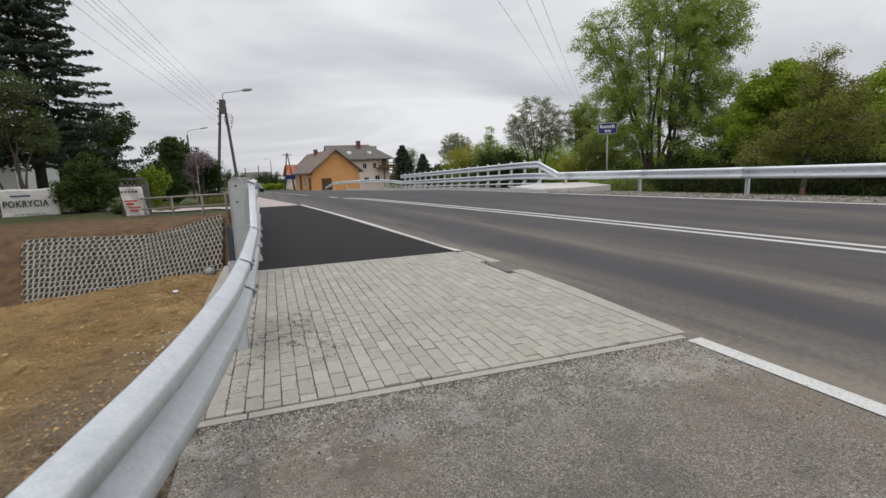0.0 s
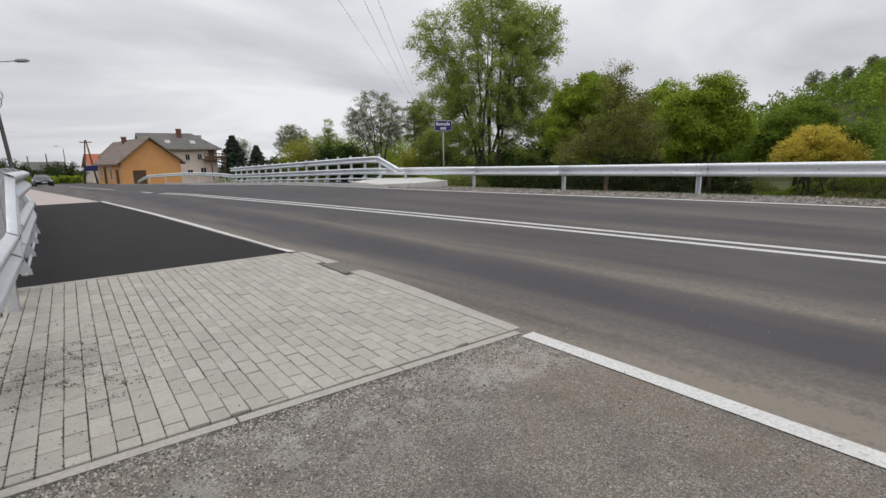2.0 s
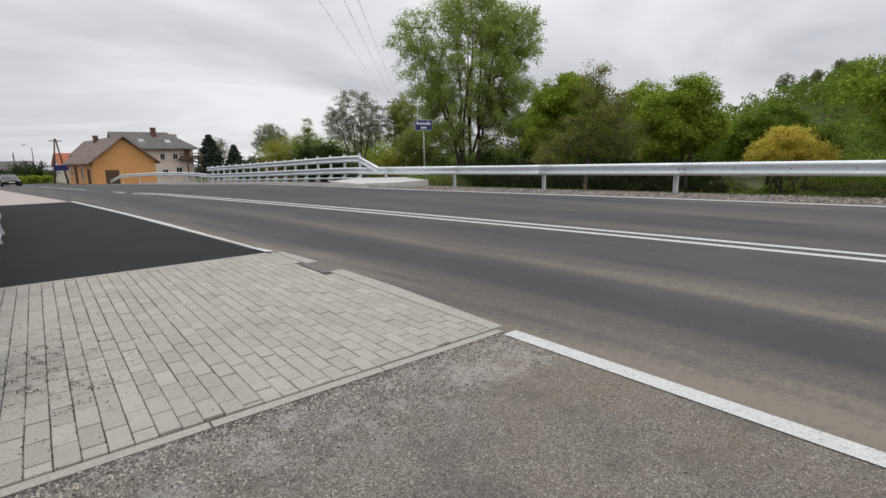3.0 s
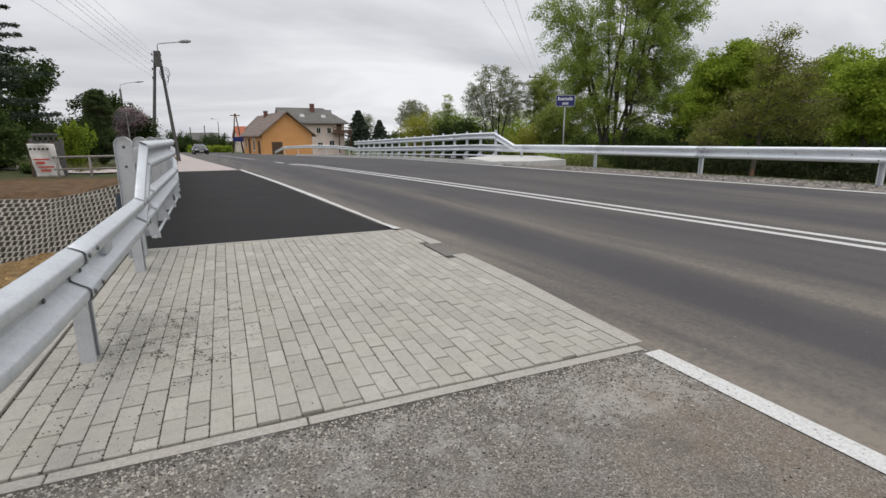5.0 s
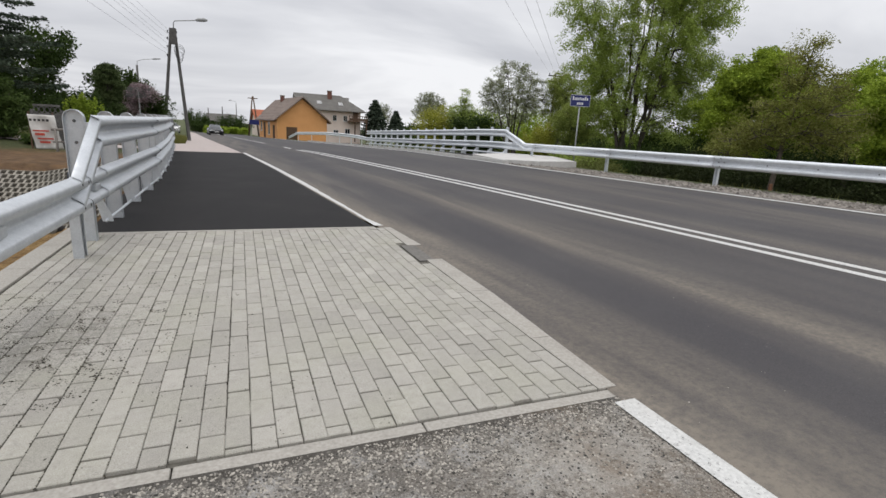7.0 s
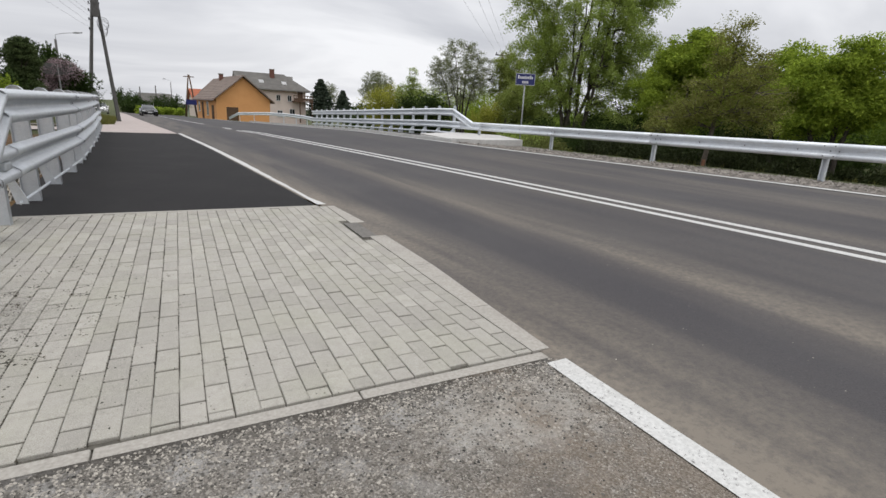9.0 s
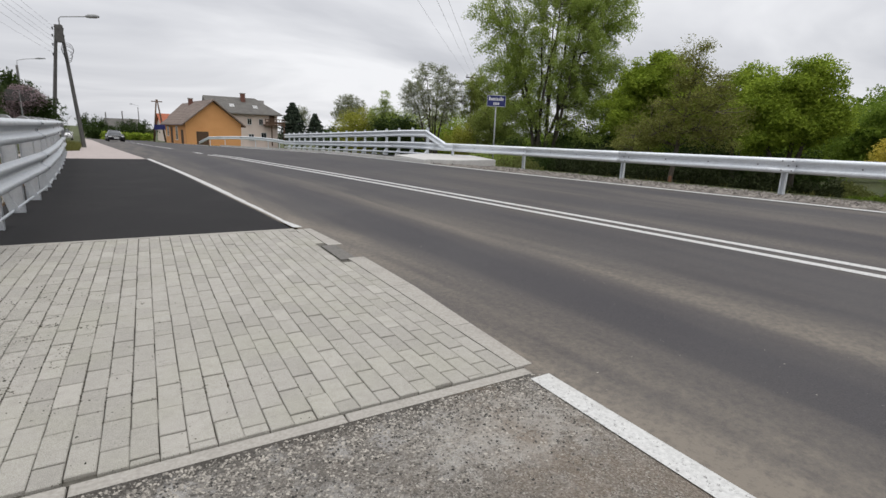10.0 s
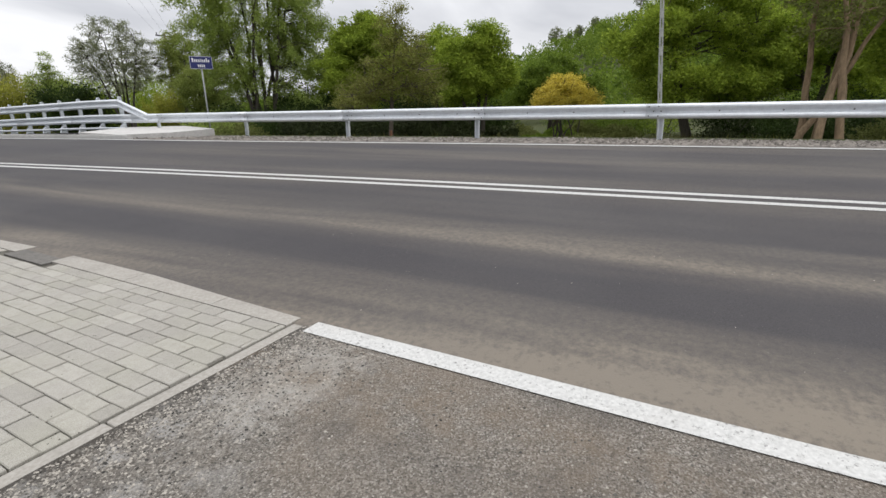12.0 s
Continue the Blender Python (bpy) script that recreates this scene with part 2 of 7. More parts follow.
def mat_paint():
    m = Nodes("road_paint", rough=0.6)
    p = m.geo()
    c = m.ramp(m.noise(p, 60, 4), [(0.3, (0.44, 0.44, 0.425)), (0.7, (0.60, 0.60, 0.58))])
    pits = m.grey(m.noise(p, 42, 5, 0.8), 0.575, 0.625)
    c = m.mix(m.math("MULTIPLY", pits, 0.85), c, (0.14, 0.135, 0.13))
    c = m.mix(m.math("MULTIPLY", m.grey(m.noise(p, 1.7, 4), 0.5, 0.75), 0.35), c, (0.42, 0.40, 0.37))
    m.color(c)
    m.bump(m.noise(p, 140, 2), 0.002, 0.5)
    return m.mat


def mat_steel(name="galvanised_steel", gain=1.0):
    m = Nodes(name, rough=0.42, metal=0.45 if gain == 1 else 0.25)
    p = m.coord()
    spangle = m.voronoi(p, 150, "Color")
    c = m.ramp(m.split(spangle)[0], [(0.0, (0.50, 0.522, 0.545)), (1.0, (0.58, 0.605, 0.63))])
    c = m.mix(m.math("MULTIPLY", m.grey(m.noise(p, 9, 6, 0.7), 0.45, 0.72), 0.45), c, (0.37, 0.395, 0.425))
    drip = m.noise(m.coord((14, 14, 1.2)), 1.0, 4)
    c = m.mix(m.math("MULTIPLY", m.grey(drip, 0.58, 0.72), 0.30), c, (0.66, 0.68, 0.70))
    if gain != 1:
        c = m.mix(1.0, c, (gain, gain, gain), "MULTIPLY")
    m.color(c)
    m.rough(m.ramp(m.noise(p, 20, 3), [(0.3, (0.36, 0.36, 0.36)), (0.7, (0.55, 0.55, 0.55))]))
    m.bump(m.noise(p, 90, 2), 0.0006, 0.5)
    return m.mat


def mat_ground():
    """Soil, grass and gravel on one sheet, by place."""
    m = Nodes("ground_soil_grass", rough=0.95)
    p = m.geo()
    x, y, z = m.split(p)
    soil = m.ramp(m.noise(p, 1.6, 6, 0.65, 0.5), [(0.30, (0.22, 0.108, 0.034)), (0.5, (0.45, 0.262, 0.086)), (0.70, (0.64, 0.43, 0.165))])
    soil = m.mix(0.30, soil, m.ramp(m.noise(p, 30, 4, 0.7), [(0.3, (0.08, 0.042, 0.017)), (0.7, (0.44, 0.29, 0.12))]))
    soil = m.mix(0.42, soil, m.ramp(m.noise(p, 85, 5, 0.8), [(0.36, (0.045, 0.024, 0.010)), (0.64, (0.58, 0.38, 0.16))]))
    peb = m.split(m.voronoi(p, 22, "Color"))[1]
    soil = m.mix(m.math("MULTIPLY", m.grey(peb, 0.96, 0.97), 0.2), soil, (0.40, 0.33, 0.24))
    soil = m.mix(m.math("MULTIPLY", m.grey(m.noise(p, 7.0, 7, 0.75, 0.6), 0.50, 0.62), 0.62), soil, (0.105, 0.054, 0.018))
    soil = m.mix(m.math("MULTIPLY", m.grey(m.noise(p, 2.3, 6, 0.7), 0.52, 0.64), 0.6), soil, (0.56, 0.385, 0.165))
    dark = m.ramp(m.noise(p, 3.0, 6, 0.65), [(0.3, (0.085, 0.047, 0.021)), (0.7, (0.25, 0.145, 0.066))])
    far = m.n.new("ShaderNodeMapRange"); far.inputs["From Min"].default_value = 5.0; far.inputs["From Max"].default_value = 6.5
    m.l.new(y, far.inputs["Value"])
    soil = m.mix(far.outputs[0], soil, dark)
    grit = m.ramp(m.noise(p, 48, 4, 0.7), [(0.3, (0.11, 0.078, 0.046)), (0.7, (0.44, 0.345, 0.23))])
    nearline = m.n.new("ShaderNodeMapRange"); nearline.inputs["From Min"].default_value = -4.1; nearline.inputs["From Max"].default_value = -3.35
    m.l.new(m.math("ADD", x, m.math("MULTIPLY", m.noise(p, 1.5, 4), 0.9)), nearline.inputs["Value"])
    soft = m.n.new("ShaderNodeMapRange"); soft.inputs["From Min"].default_value = 2.2; soft.inputs["From Max"].default_value = 0.2
    soft.interpolation_type = "SMOOTHSTEP"
    m.l.new(m.math("ADD", y, m.math("MULTIPLY", m.math("SUBTRACT", m.noise(p, 2.2, 5, 0.65), 0.5), 1.6)), soft.inputs["Value"])
    soil = m.mix(m.math("MULTIPLY", nearline.outputs[0], soft.outputs[0]), soil, grit)
    grass = m.ramp(m.noise(p, 9, 5, 0.7), [(0.3, (0.026, 0.033, 0.009)), (0.6, (0.075, 0.085, 0.022)), (0.8, (0.15, 0.14, 0.05))])
    grass = m.mix(m.grey(m.noise(p, 0.35, 4), 0.45, 0.7), grass, (0.058, 0.078, 0.018))
    # trodden leaf litter beyond the far shoulder, the trees' shade painted into its colour
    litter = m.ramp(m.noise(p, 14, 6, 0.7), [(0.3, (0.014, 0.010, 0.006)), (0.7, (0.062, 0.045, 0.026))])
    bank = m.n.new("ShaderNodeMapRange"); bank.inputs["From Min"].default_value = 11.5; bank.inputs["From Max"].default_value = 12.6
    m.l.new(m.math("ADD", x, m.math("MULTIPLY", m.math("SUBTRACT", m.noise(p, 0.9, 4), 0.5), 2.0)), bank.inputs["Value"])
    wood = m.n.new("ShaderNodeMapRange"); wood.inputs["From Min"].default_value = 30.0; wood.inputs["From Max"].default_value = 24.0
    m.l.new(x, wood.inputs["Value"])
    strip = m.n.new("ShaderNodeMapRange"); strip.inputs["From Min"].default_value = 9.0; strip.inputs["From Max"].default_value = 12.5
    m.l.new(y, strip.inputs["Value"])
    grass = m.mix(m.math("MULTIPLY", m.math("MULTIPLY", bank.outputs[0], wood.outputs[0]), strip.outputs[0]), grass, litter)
    # bare soil is only the strip beside the works; elsewhere it is grass
    left = m.math("LESS_THAN", x, 0.0)
    yl = m.n.new("ShaderNodeMapRange"); yl.inputs["From Min"].default_value = 19.5; yl.inputs["From Max"].default_value = 17.5
    m.l.new(m.math("ADD", y, m.math("MULTIPLY", m.noise(p, 1.2, 4), 2.0)), yl.inputs["Value"])
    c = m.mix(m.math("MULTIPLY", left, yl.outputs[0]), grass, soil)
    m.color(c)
    m.bump(m.noise(p, 34, 7, 0.8), 0.075, 1.0)
    m.bump(m.noise(p, 3.5, 5, 0.6), 0.14, 0.9)
    return m.mat


def mat_gravel():
    m = Nodes("shoulder_gravel", rough=0.95)
    p = m.geo()
    c = m.ramp(m.split(m.voronoi(p, 26, "Color"))[0], [(0.0, (0.07, 0.062, 0.055)), (0.6, (0.15, 0.137, 0.122)), (1.0, (0.28, 0.262, 0.24))])
    c = m.mix(m.math("MULTIPLY", m.grey(m.noise(p, 1.1, 5), 0.42, 0.7), 0.6), c, (0.115, 0.088, 0.066))
    m.color(c)
    m.bump(m.voronoi(p, 26), 0.03, 1.0)
    return m.mat


def mat_leaf(name, a, b, trans=0.45):
    m = Nodes(name, rough=0.7)
    m.b.inputs["Specular IOR Level"].default_value = 0.12
    c = m.ramp(m.island(), [(0.0, a), (0.6, tuple((u + v) / 2 for u, v in zip(a, b))), (1.0, b)])
    c = m.mix(m.math("MULTIPLY", m.grey(m.noise(m.geo(), 0.8, 3), 0.35, 0.7), 0.6), c, b)
    m.color(c)
    t = m.n.new("ShaderNodeBsdfTranslucent")
    m.l.new(c, t.inputs["Color"])
    mx = m.n.new("ShaderNodeMixShader")
    mx.inputs[0].default_value = trans
    m.l.new(m.b.outputs[0], mx.inputs[1]); m.l.new(t.outputs[0], mx.inputs[2])
    m.l.new(mx.outputs[0], m.n["Material Output"].inputs["Surface"])
    return m.mat


def mat_bark(name, a, b):
    m = Nodes(name, rough=0.95)
    p = m.geo((1, 1, 0.25))
    m.color(m.ramp(m.noise(p, 18, 6, 0.7), [(0.3, a), (0.7, b)]))
    m.bump(m.noise(p, 24, 5, 0.7), 0.02, 0.9)
    return m.mat


def mat_plain(name, a, b=None, rough=0.7, metal=0.0, scale=4.0, bump=0.0):
    m = Nodes(name, a, rough, metal)
    b = b or tuple(v * 0.72 for v in a)
    p = m.geo()
    c = m.ramp(m.noise(p, scale, 5, 0.6), [(0.3, b), (0.7, a)])
    c = m.mix(0.25, c, m.ramp(m.noise(p, scale * 12, 3), [(0.3, b), (0.7, a)]))
    m.color(c)
    if bump:
        m.bump(m.noise(p, scale * 12, 3), bump, 0.7)
    return m.mat


def mat_roof(name, a, b):
    m = Nodes(name, rough=0.8)
    p = m.geo()
    c = m.ramp(m.noise(p, 1.2, 5), [(0.3, a), (0.7, b)])
    c = m.mix(0.3, c, m.ramp(m.noise(p, 14, 3), [(0.3, a), (0.7, b)]))
    m.color(c)
    return m.mat


def mat_glass(name):
    m = Nodes(name, (0.02, 0.024, 0.028), 0.06)
    m.b.inputs["Specular IOR Level"].default_value = 0.6
    return m.mat


ROAD, BLACK, OLD, PAINT, STEEL = mat_road(), mat_black_asphalt(), mat_old_asphalt(), mat_paint(), mat_steel()
# far barrier's zinc, a copy lightened to carry the sky's reflection in its colour
BRIGHTSTEEL = mat_steel("bright_galvanised_steel", 1.35)
BLOCK, BLOCKS = mat_block(), mat_block("paving_concrete_field", rnd=False)
KERB = mat_concrete("kerb_concrete", (0.28, 0.262, 0.232), (0.39, 0.370, 0.333))
SLAB = mat_concrete("pale_concrete", (0.44, 0.43, 0.41), (0.58, 0.57, 0.55), 25)
GRID = mat_concrete("openwork_concrete", (0.165, 0.152, 0.125), (0.29, 0.268, 0.225), 7)
POLE = mat_concrete("pole_concrete", (0.075, 0.072, 0.07), (0.13, 0.126, 0.12), 20)
PALEPOLE = mat_concrete("pale_pole_concrete", (0.36, 0.37, 0.35), (0.5, 0.5, 0.48), 20)
SAND = mat_plain("joint_sand", (0.14, 0.13, 0.108), (0.05, 0.046, 0.038), 0.95, 0, 40)
GROUND, GRAVEL = mat_ground(), mat_gravel()
PINK = mat_concrete("pink_paving", (0.35, 0.295, 0.275), (0.45, 0.395, 0.37), 9)
BOLT = mat_plain("bolt_zinc", (0.17, 0.17, 0.175), (0.07, 0.068, 0.066), 0.5, 0.6, 30)
WILLOW = mat_leaf("willow_leaf", (0.175, 0.245, 0.046), (0.38, 0.465, 0.12))
LEAF = mat_leaf("fresh_leaf", (0.095, 0.155, 0.017), (0.39, 0.49, 0.065), 0.45)
OLIVE = mat_leaf("olive_leaf", (0.095, 0.115, 0.032), (0.225, 0.245, 0.080))
# dark foliage, deepened so its colour also holds the shade inside the wood
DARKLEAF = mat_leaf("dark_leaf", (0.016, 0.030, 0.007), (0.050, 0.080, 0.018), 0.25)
NEEDLE = mat_leaf("spruce_needle", (0.028, 0.044, 0.030), (0.085, 0.110, 0.075), 0.12)
THUJA = mat_leaf("thuja_scale", (0.036, 0.058, 0.022), (0.100, 0.132, 0.050), 0.15)
BLADE = mat_leaf("grass_blade", (0.075, 0.09, 0.02), (0.21, 0.20, 0.065))
HILL = mat_leaf("hillside_leaf", (0.070, 0.125, 0.016), (0.22, 0.305, 0.045))
RUSSET = mat_leaf("russet_leaf", (0.13, 0.14, 0.038), (0.29, 0.30, 0.085), 0.4)
GREYLEAF = mat_leaf("grey_bud_leaf", (0.15, 0.17, 0.095), (0.31, 0.335, 0.20), 0.4)
OLIVEGREEN = mat_leaf("olive_green_leaf", (0.15, 0.20, 0.042), (0.34, 0.39, 0.11), 0.45)
YELLOWGREEN = mat_leaf("yellow_green_leaf", (0.20, 0.22, 0.03), (0.42, 0.42, 0.08), 0.4)
GARDENLEAF = mat_leaf("garden_leaf", (0.030, 0.055, 0.014), (0.085, 0.125, 0.034), 0.25)
SAGE = mat_leaf("sage_leaf", (0.055, 0.078, 0.028), (0.15, 0.185, 0.075), 0.3)
# near-black leaf, the shade under the canopy put into its colour
SHADELEAF = mat_leaf("shade_leaf", (0.010, 0.015, 0.005), (0.035, 0.045, 0.014), 0.12)
YELLOW = mat_leaf("yellow_blossom", (0.46, 0.38, 0.05), (0.74, 0.62, 0.12), 0.3)
LILAC = mat_leaf("pale_blossom", (0.20, 0.14, 0.15), (0.44, 0.34, 0.36), 0.3)
BARK = mat_bark("grey_bark", (0.030, 0.026, 0.020), (0.10, 0.086, 0.066))
GREYBARK = mat_bark("grey_brown_bark", (0.045, 0.038, 0.030), (0.15, 0.125, 0.098))
PALEBARK = mat_bark("pale_bark", (0.15, 0.104, 0.062), (0.34, 0.245, 0.150))
ORANGE = mat_plain("orange_render", (0.76, 0.385, 0.155), (0.68, 0.33, 0.125), 0.9, 0, 0.8, 0.004)
CREAM = mat_plain("cream_render", (0.76, 0.66, 0.58), (0.66, 0.56, 0.49), 0.9, 0, 0.7)
GREYWALL = mat_plain("grey_render", (0.42, 0.42, 0.40), (0.33, 0.33, 0.31), 0.9, 0, 0.7)
WHITEWALL = mat_plain("white_render", (0.70, 0.70, 0.68), (0.55, 0.55, 0.53), 0.9, 0, 0.7)
ROOFBROWN = mat_roof("brown_roof_tile", (0.15, 0.115, 0.095), (0.26, 0.205, 0.175))
ROOFGREY = mat_roof("grey_roof_tile", (0.105, 0.100, 0.092), (0.18, 0.172, 0.158))
ROOFRED = mat_roof("red_roof_tile", (0.33, 0.10, 0.05), (0.45, 0.15, 0.08))
BRICKRED = mat_plain("chimney_brick", (0.19, 0.085, 0.06), (0.12, 0.055, 0.045), 0.9, 0, 6)
WOOD = mat_plain("brown_wood", (0.13, 0.075, 0.042), (0.07, 0.04, 0.024), 0.75, 0, 8)
GLASS = mat_glass("window_glass")
FRAMEW = mat_plain("white_frame", (0.72, 0.72, 0.70), (0.6, 0.6, 0.58), 0.5)
BLUE = mat_plain("sign_blue", (0.008, 0.016, 0.13), (0.007, 0.014, 0.10), 0.4, 0, 3)
WHITE = mat_plain("white_film", (0.75, 0.75, 0.75), (0.66, 0.66, 0.66), 0.5, 0, 3)
BANNER = mat_plain("banner_canvas", (0.66, 0.65, 0.62), (0.44, 0.43, 0.41), 0.7, 0, 2.2)
INK = mat_plain("black_print", (0.02, 0.02, 0.02), (0.03, 0.03, 0.03), 0.6)
REDINK = mat_plain("red_print", (0.48, 0.06, 0.035), (0.34, 0.06, 0.04), 0.6)
RUST = mat_plain("weathered_rail", (0.27, 0.25, 0.225), (0.16, 0.145, 0.13), 0.7, 0.3, 9)
CARPAINT = mat_plain("black_car_paint", (0.012, 0.014, 0.015), (0.010, 0.011, 0.012), 0.16, 0.0, 2)
TYRE = mat_plain("tyre_rubber", (0.018, 0.018, 0.018), (0.012, 0.012, 0.012), 0.85)
RIM = mat_plain("alloy", (0.42, 0.43, 0.44), (0.3, 0.31, 0.32), 0.3, 0.9)
CABLE = mat_plain("cable_black", (0.03, 0.03, 0.033), (0.02, 0.02, 0.022), 0.6)
PLASTIC = mat_plain("grey_plastic", (0.34, 0.35, 0.35), (0.26, 0.27, 0.27), 0.5)
PATCH = mat_concrete("patch_mortar", (0.10, 0.095, 0.085), (0.17, 0.16, 0.145), 30)


# ---- the lie of the land ----
NEAR_Y = (-60, -2.6, 0, 4.4, 6.4, 10.5, 14, 19, 32.7, 52, 87, 131, 260, 700)
NEAR_X = (2.5, 0.0, -0.03, -0.06, -0.26, -0.65, -1.0, -1.6, -3.0, -4.9, -8.2, -13, -31, -95)
MID_Y = (-60, -3.4, -0.5, 3.55, 6.5, 9.05, 13.2, 21, 24, 37, 53, 70, 92, 131, 260, 700)
MID_X = (7.6, 3.94, 3.69, 3.32, 2.96, 2.7, 2.15, 1.1, 0.75, -0.1, -1.8, -3.1, -5.6, -10, -28, -92)
FAR_Y = (-60, -4, 0.45, 5, 10, 15.5, 19.8, 30.9, 50.7, 86, 113, 140, 260, 700)
FAR_X = (11.5, 7.65, 7.3, 6.8, 6.2, 5.8, 5.15, 4.1, 2.4, -0.6, -4.0, -7.5, -25, -89)


def near_edge(y):
    return float(np.mean([np.interp(y + d, NEAR_Y, NEAR_X) for d in (-1.2, 0, 1.2)])) if y > 4 else float(np.interp(y, NEAR_Y, NEAR_X))


def mid_line(y):
    return float(np.mean([np.interp(y + d, MID_Y, MID_X) for d in (-3, -1.5, 0, 1.5, 3)]))


def far_edge(y):
    return float(np.mean([np.interp(y + d, FAR_Y, FAR_X) for d in (-3, -1.5, 0, 1.5, 3)]))


def step(a, b, v):
    t = min(1.0, max(0.0, (v - a) / (b - a)))
    return t * t * (3 - 2 * t)


def dip(y):
    return -0.018 * max(0.0, min(y, 320.0) - 20)


def level(x, y):
    """Height of the made surface: cross-falling road, shoulder falling away behind it."""
    f = far_edge(y)
    z = dip(y) + 0.055 * min(max(x, 0.0), max(f, 0.0))
    return z - 0.042 * max(0.0, x - f - 0.2)


def left_side(y):
    return -3.32 if y < 4.3 else -3.32 - 0.075 * max(0, min(y, 90) - 4.3)


def land(x, y):
    """Height of the natural ground sheet."""
    f, l = far_edge(y), left_side(y)
    z = level(min(x, f + 3.2), y)
    if l - 0.05 < x < f + 0.55:
        return z - 0.07
    if x >= f + 0.55:
        out = x - (f + 4.6)
        z -= 0.02 + 1.0 * step(-0.6, 4.0, out)
        z += 19.5 * step(50, 135, x) * step(75, 3, y)
        z += 0.18 * noise.noise((x * 0.25, y * 0.25, 3)) * step(0, 4, out)
        return z
    out = l - 0.05 - x
    z -= 0.03
    brink = max(2.2, 4.75 + 0.466 * (min(x, -3.65) + 3.65))
    bank = step(brink, brink + 1.5, y) * min(1.0, max(0.0, (12.95 - y) / 3.4))
    z -= 1.62 * bank * step(0.0, 0.35, out)
    z += 0.26 * step(-5.9, -4.3, x) * step(11.2, 12.5, y) * step(17, 14, y)
    z -= 0.10 * step(0.2, 3.0, out) * step(4.5, 2.0, y)
    bumps = 0.05 * noise.noise((x * 0.8, y * 0.8, 0)) + 0.022 * noise.noise((x * 2.7, y * 2.7, 5)) + 0.012 * noise.noise((x * 7, y * 7, 8))
    z += bumps * step(0.05, 0.8, out) * (1 - 0.7 * bank)
    z += 0.25 * step(16, 22, y) * step(2.0, 5.0, out)
    return z


# ---- mesh helpers ----
def mesh_of(name, verts, faces, material, smooth=False):
    me = bpy.data.meshes.new(name)
    me.from_pydata(verts, [], faces)
    me.materials.append(material)
    if smooth:
        me.polygons.foreach_set("use_smooth", [True] * len(me.polygons))
    me.update()
    return me


def mesh_np(name, verts, quads, material):
    """A mesh of quads from arrays."""
    me = bpy.data.meshes.new(name)
    me.vertices.add(len(verts))
    me.vertices.foreach_set("co", np.asarray(verts, np.float32).ravel())
    me.loops.add(quads.size)
    me.loops.foreach_set("vertex_index", quads.astype(np.int32).ravel())
    me.polygons.add(len(quads))
    me.polygons.foreach_set("loop_start", np.arange(0, quads.size, quads.shape[1], dtype=np.int32))
    me.materials.append(material)
    me.update(calc_edges=True)
    return me


def put(name, me, parent=None, at=None, label=""):
    ob = new(name, me)
    if parent is not None:
        ob.parent = parent
    if at is not None:
        ob.matrix_basis = at
    if label:
        ob["label"] = label
    return ob


def part(name, bm, material, parent=None, label="", smooth=False):
    me = bpy.data.meshes.new(name)
    bm.normal_update()
    bm.to_mesh(me)
    bm.free()
    me.materials.append(material)
    if smooth:
        me.polygons.foreach_set("use_smooth", [True] * len(me.polygons))
    return put(name, me, parent, None, label)


def thing(name, label, category, at=(0, 0, 0), group="", kind=""):
    ob = new(name)
    ob.location = at
    ob.empty_display_size = 0.2
    return tagged(ob, label, category, group, kind)


def box(bm, lo, hi, bevel=0.0):
    vs = [bm.verts.new((x, y, z)) for x in (lo[0], hi[0]) for y in (lo[1], hi[1]) for z in (lo[2], hi[2])]
    fs = [bm.faces.new([vs[i] for i in q]) for q in ((0, 1, 3, 2), (4, 6, 7, 5), (0, 4, 5, 1), (2, 3, 7, 6), (0, 2, 6, 4), (1, 5, 7, 3))]
    if bevel:
        es = list({e for f in fs for e in f.edges})
        bmesh.ops.bevel(bm, geom=es, offset=bevel, segments=2, affect="EDGES", profile=0.5)
    return vs


def boxed(name, lo, hi, material, parent=None, bevel=0.0, label=""):
    bm = bmesh.new()
    box(bm, lo, hi, bevel)
    return part(name, bm, material, parent, label)


def tube(bm, pts, radii, sides=8, cap=True):
    """A tapered tube along points."""
    rings = []
    pts = [Vector(p) for p in pts]
    for i, p in enumerate(pts):
        d = (pts[min(i + 1, len(pts) - 1)] - pts[max(i - 1, 0)])
        d = d.normalized() if d.length > 1e-6 else Vector((0, 0, 1))
        u = d.cross(Vector((0.3, 1, 0.1))).normalized()
        v = d.cross(u)
        r = radii[i] if isinstance(radii, (list, tuple)) else radii
        rings.append([bm.verts.new(p + r * (math.cos(a) * u + math.sin(a) * v)) for a in (2 * math.pi * k / sides for k in range(sides))])
    for a, b in zip(rings, rings[1:]):
        for k in range(sides):
            bm.faces.new((a[k], a[(k + 1) % sides], b[(k + 1) % sides], b[k]))
    if cap:
        bm.faces.new(rings[0][::-1])
        bm.faces.new(rings[-1])


def prism(bm, outline, z0, z1, height=None):
    """An upright prism over a plan outline; height(x, y) adds a local level."""
    h = height or (lambda x, y: 0.0)
    lo = [bm.verts.new((x, y, h(x, y) + z0)) for x, y in outline]
    hi = [bm.verts.new((x, y, h(x, y) + z1)) for x, y in outline]
    n = len(outline)
    bm.faces.new(hi)
    bm.faces.new(lo[::-1])
    for k in range(n):
        bm.faces.new((lo[k], lo[(k + 1) % n], hi[(k + 1) % n], hi[k]))


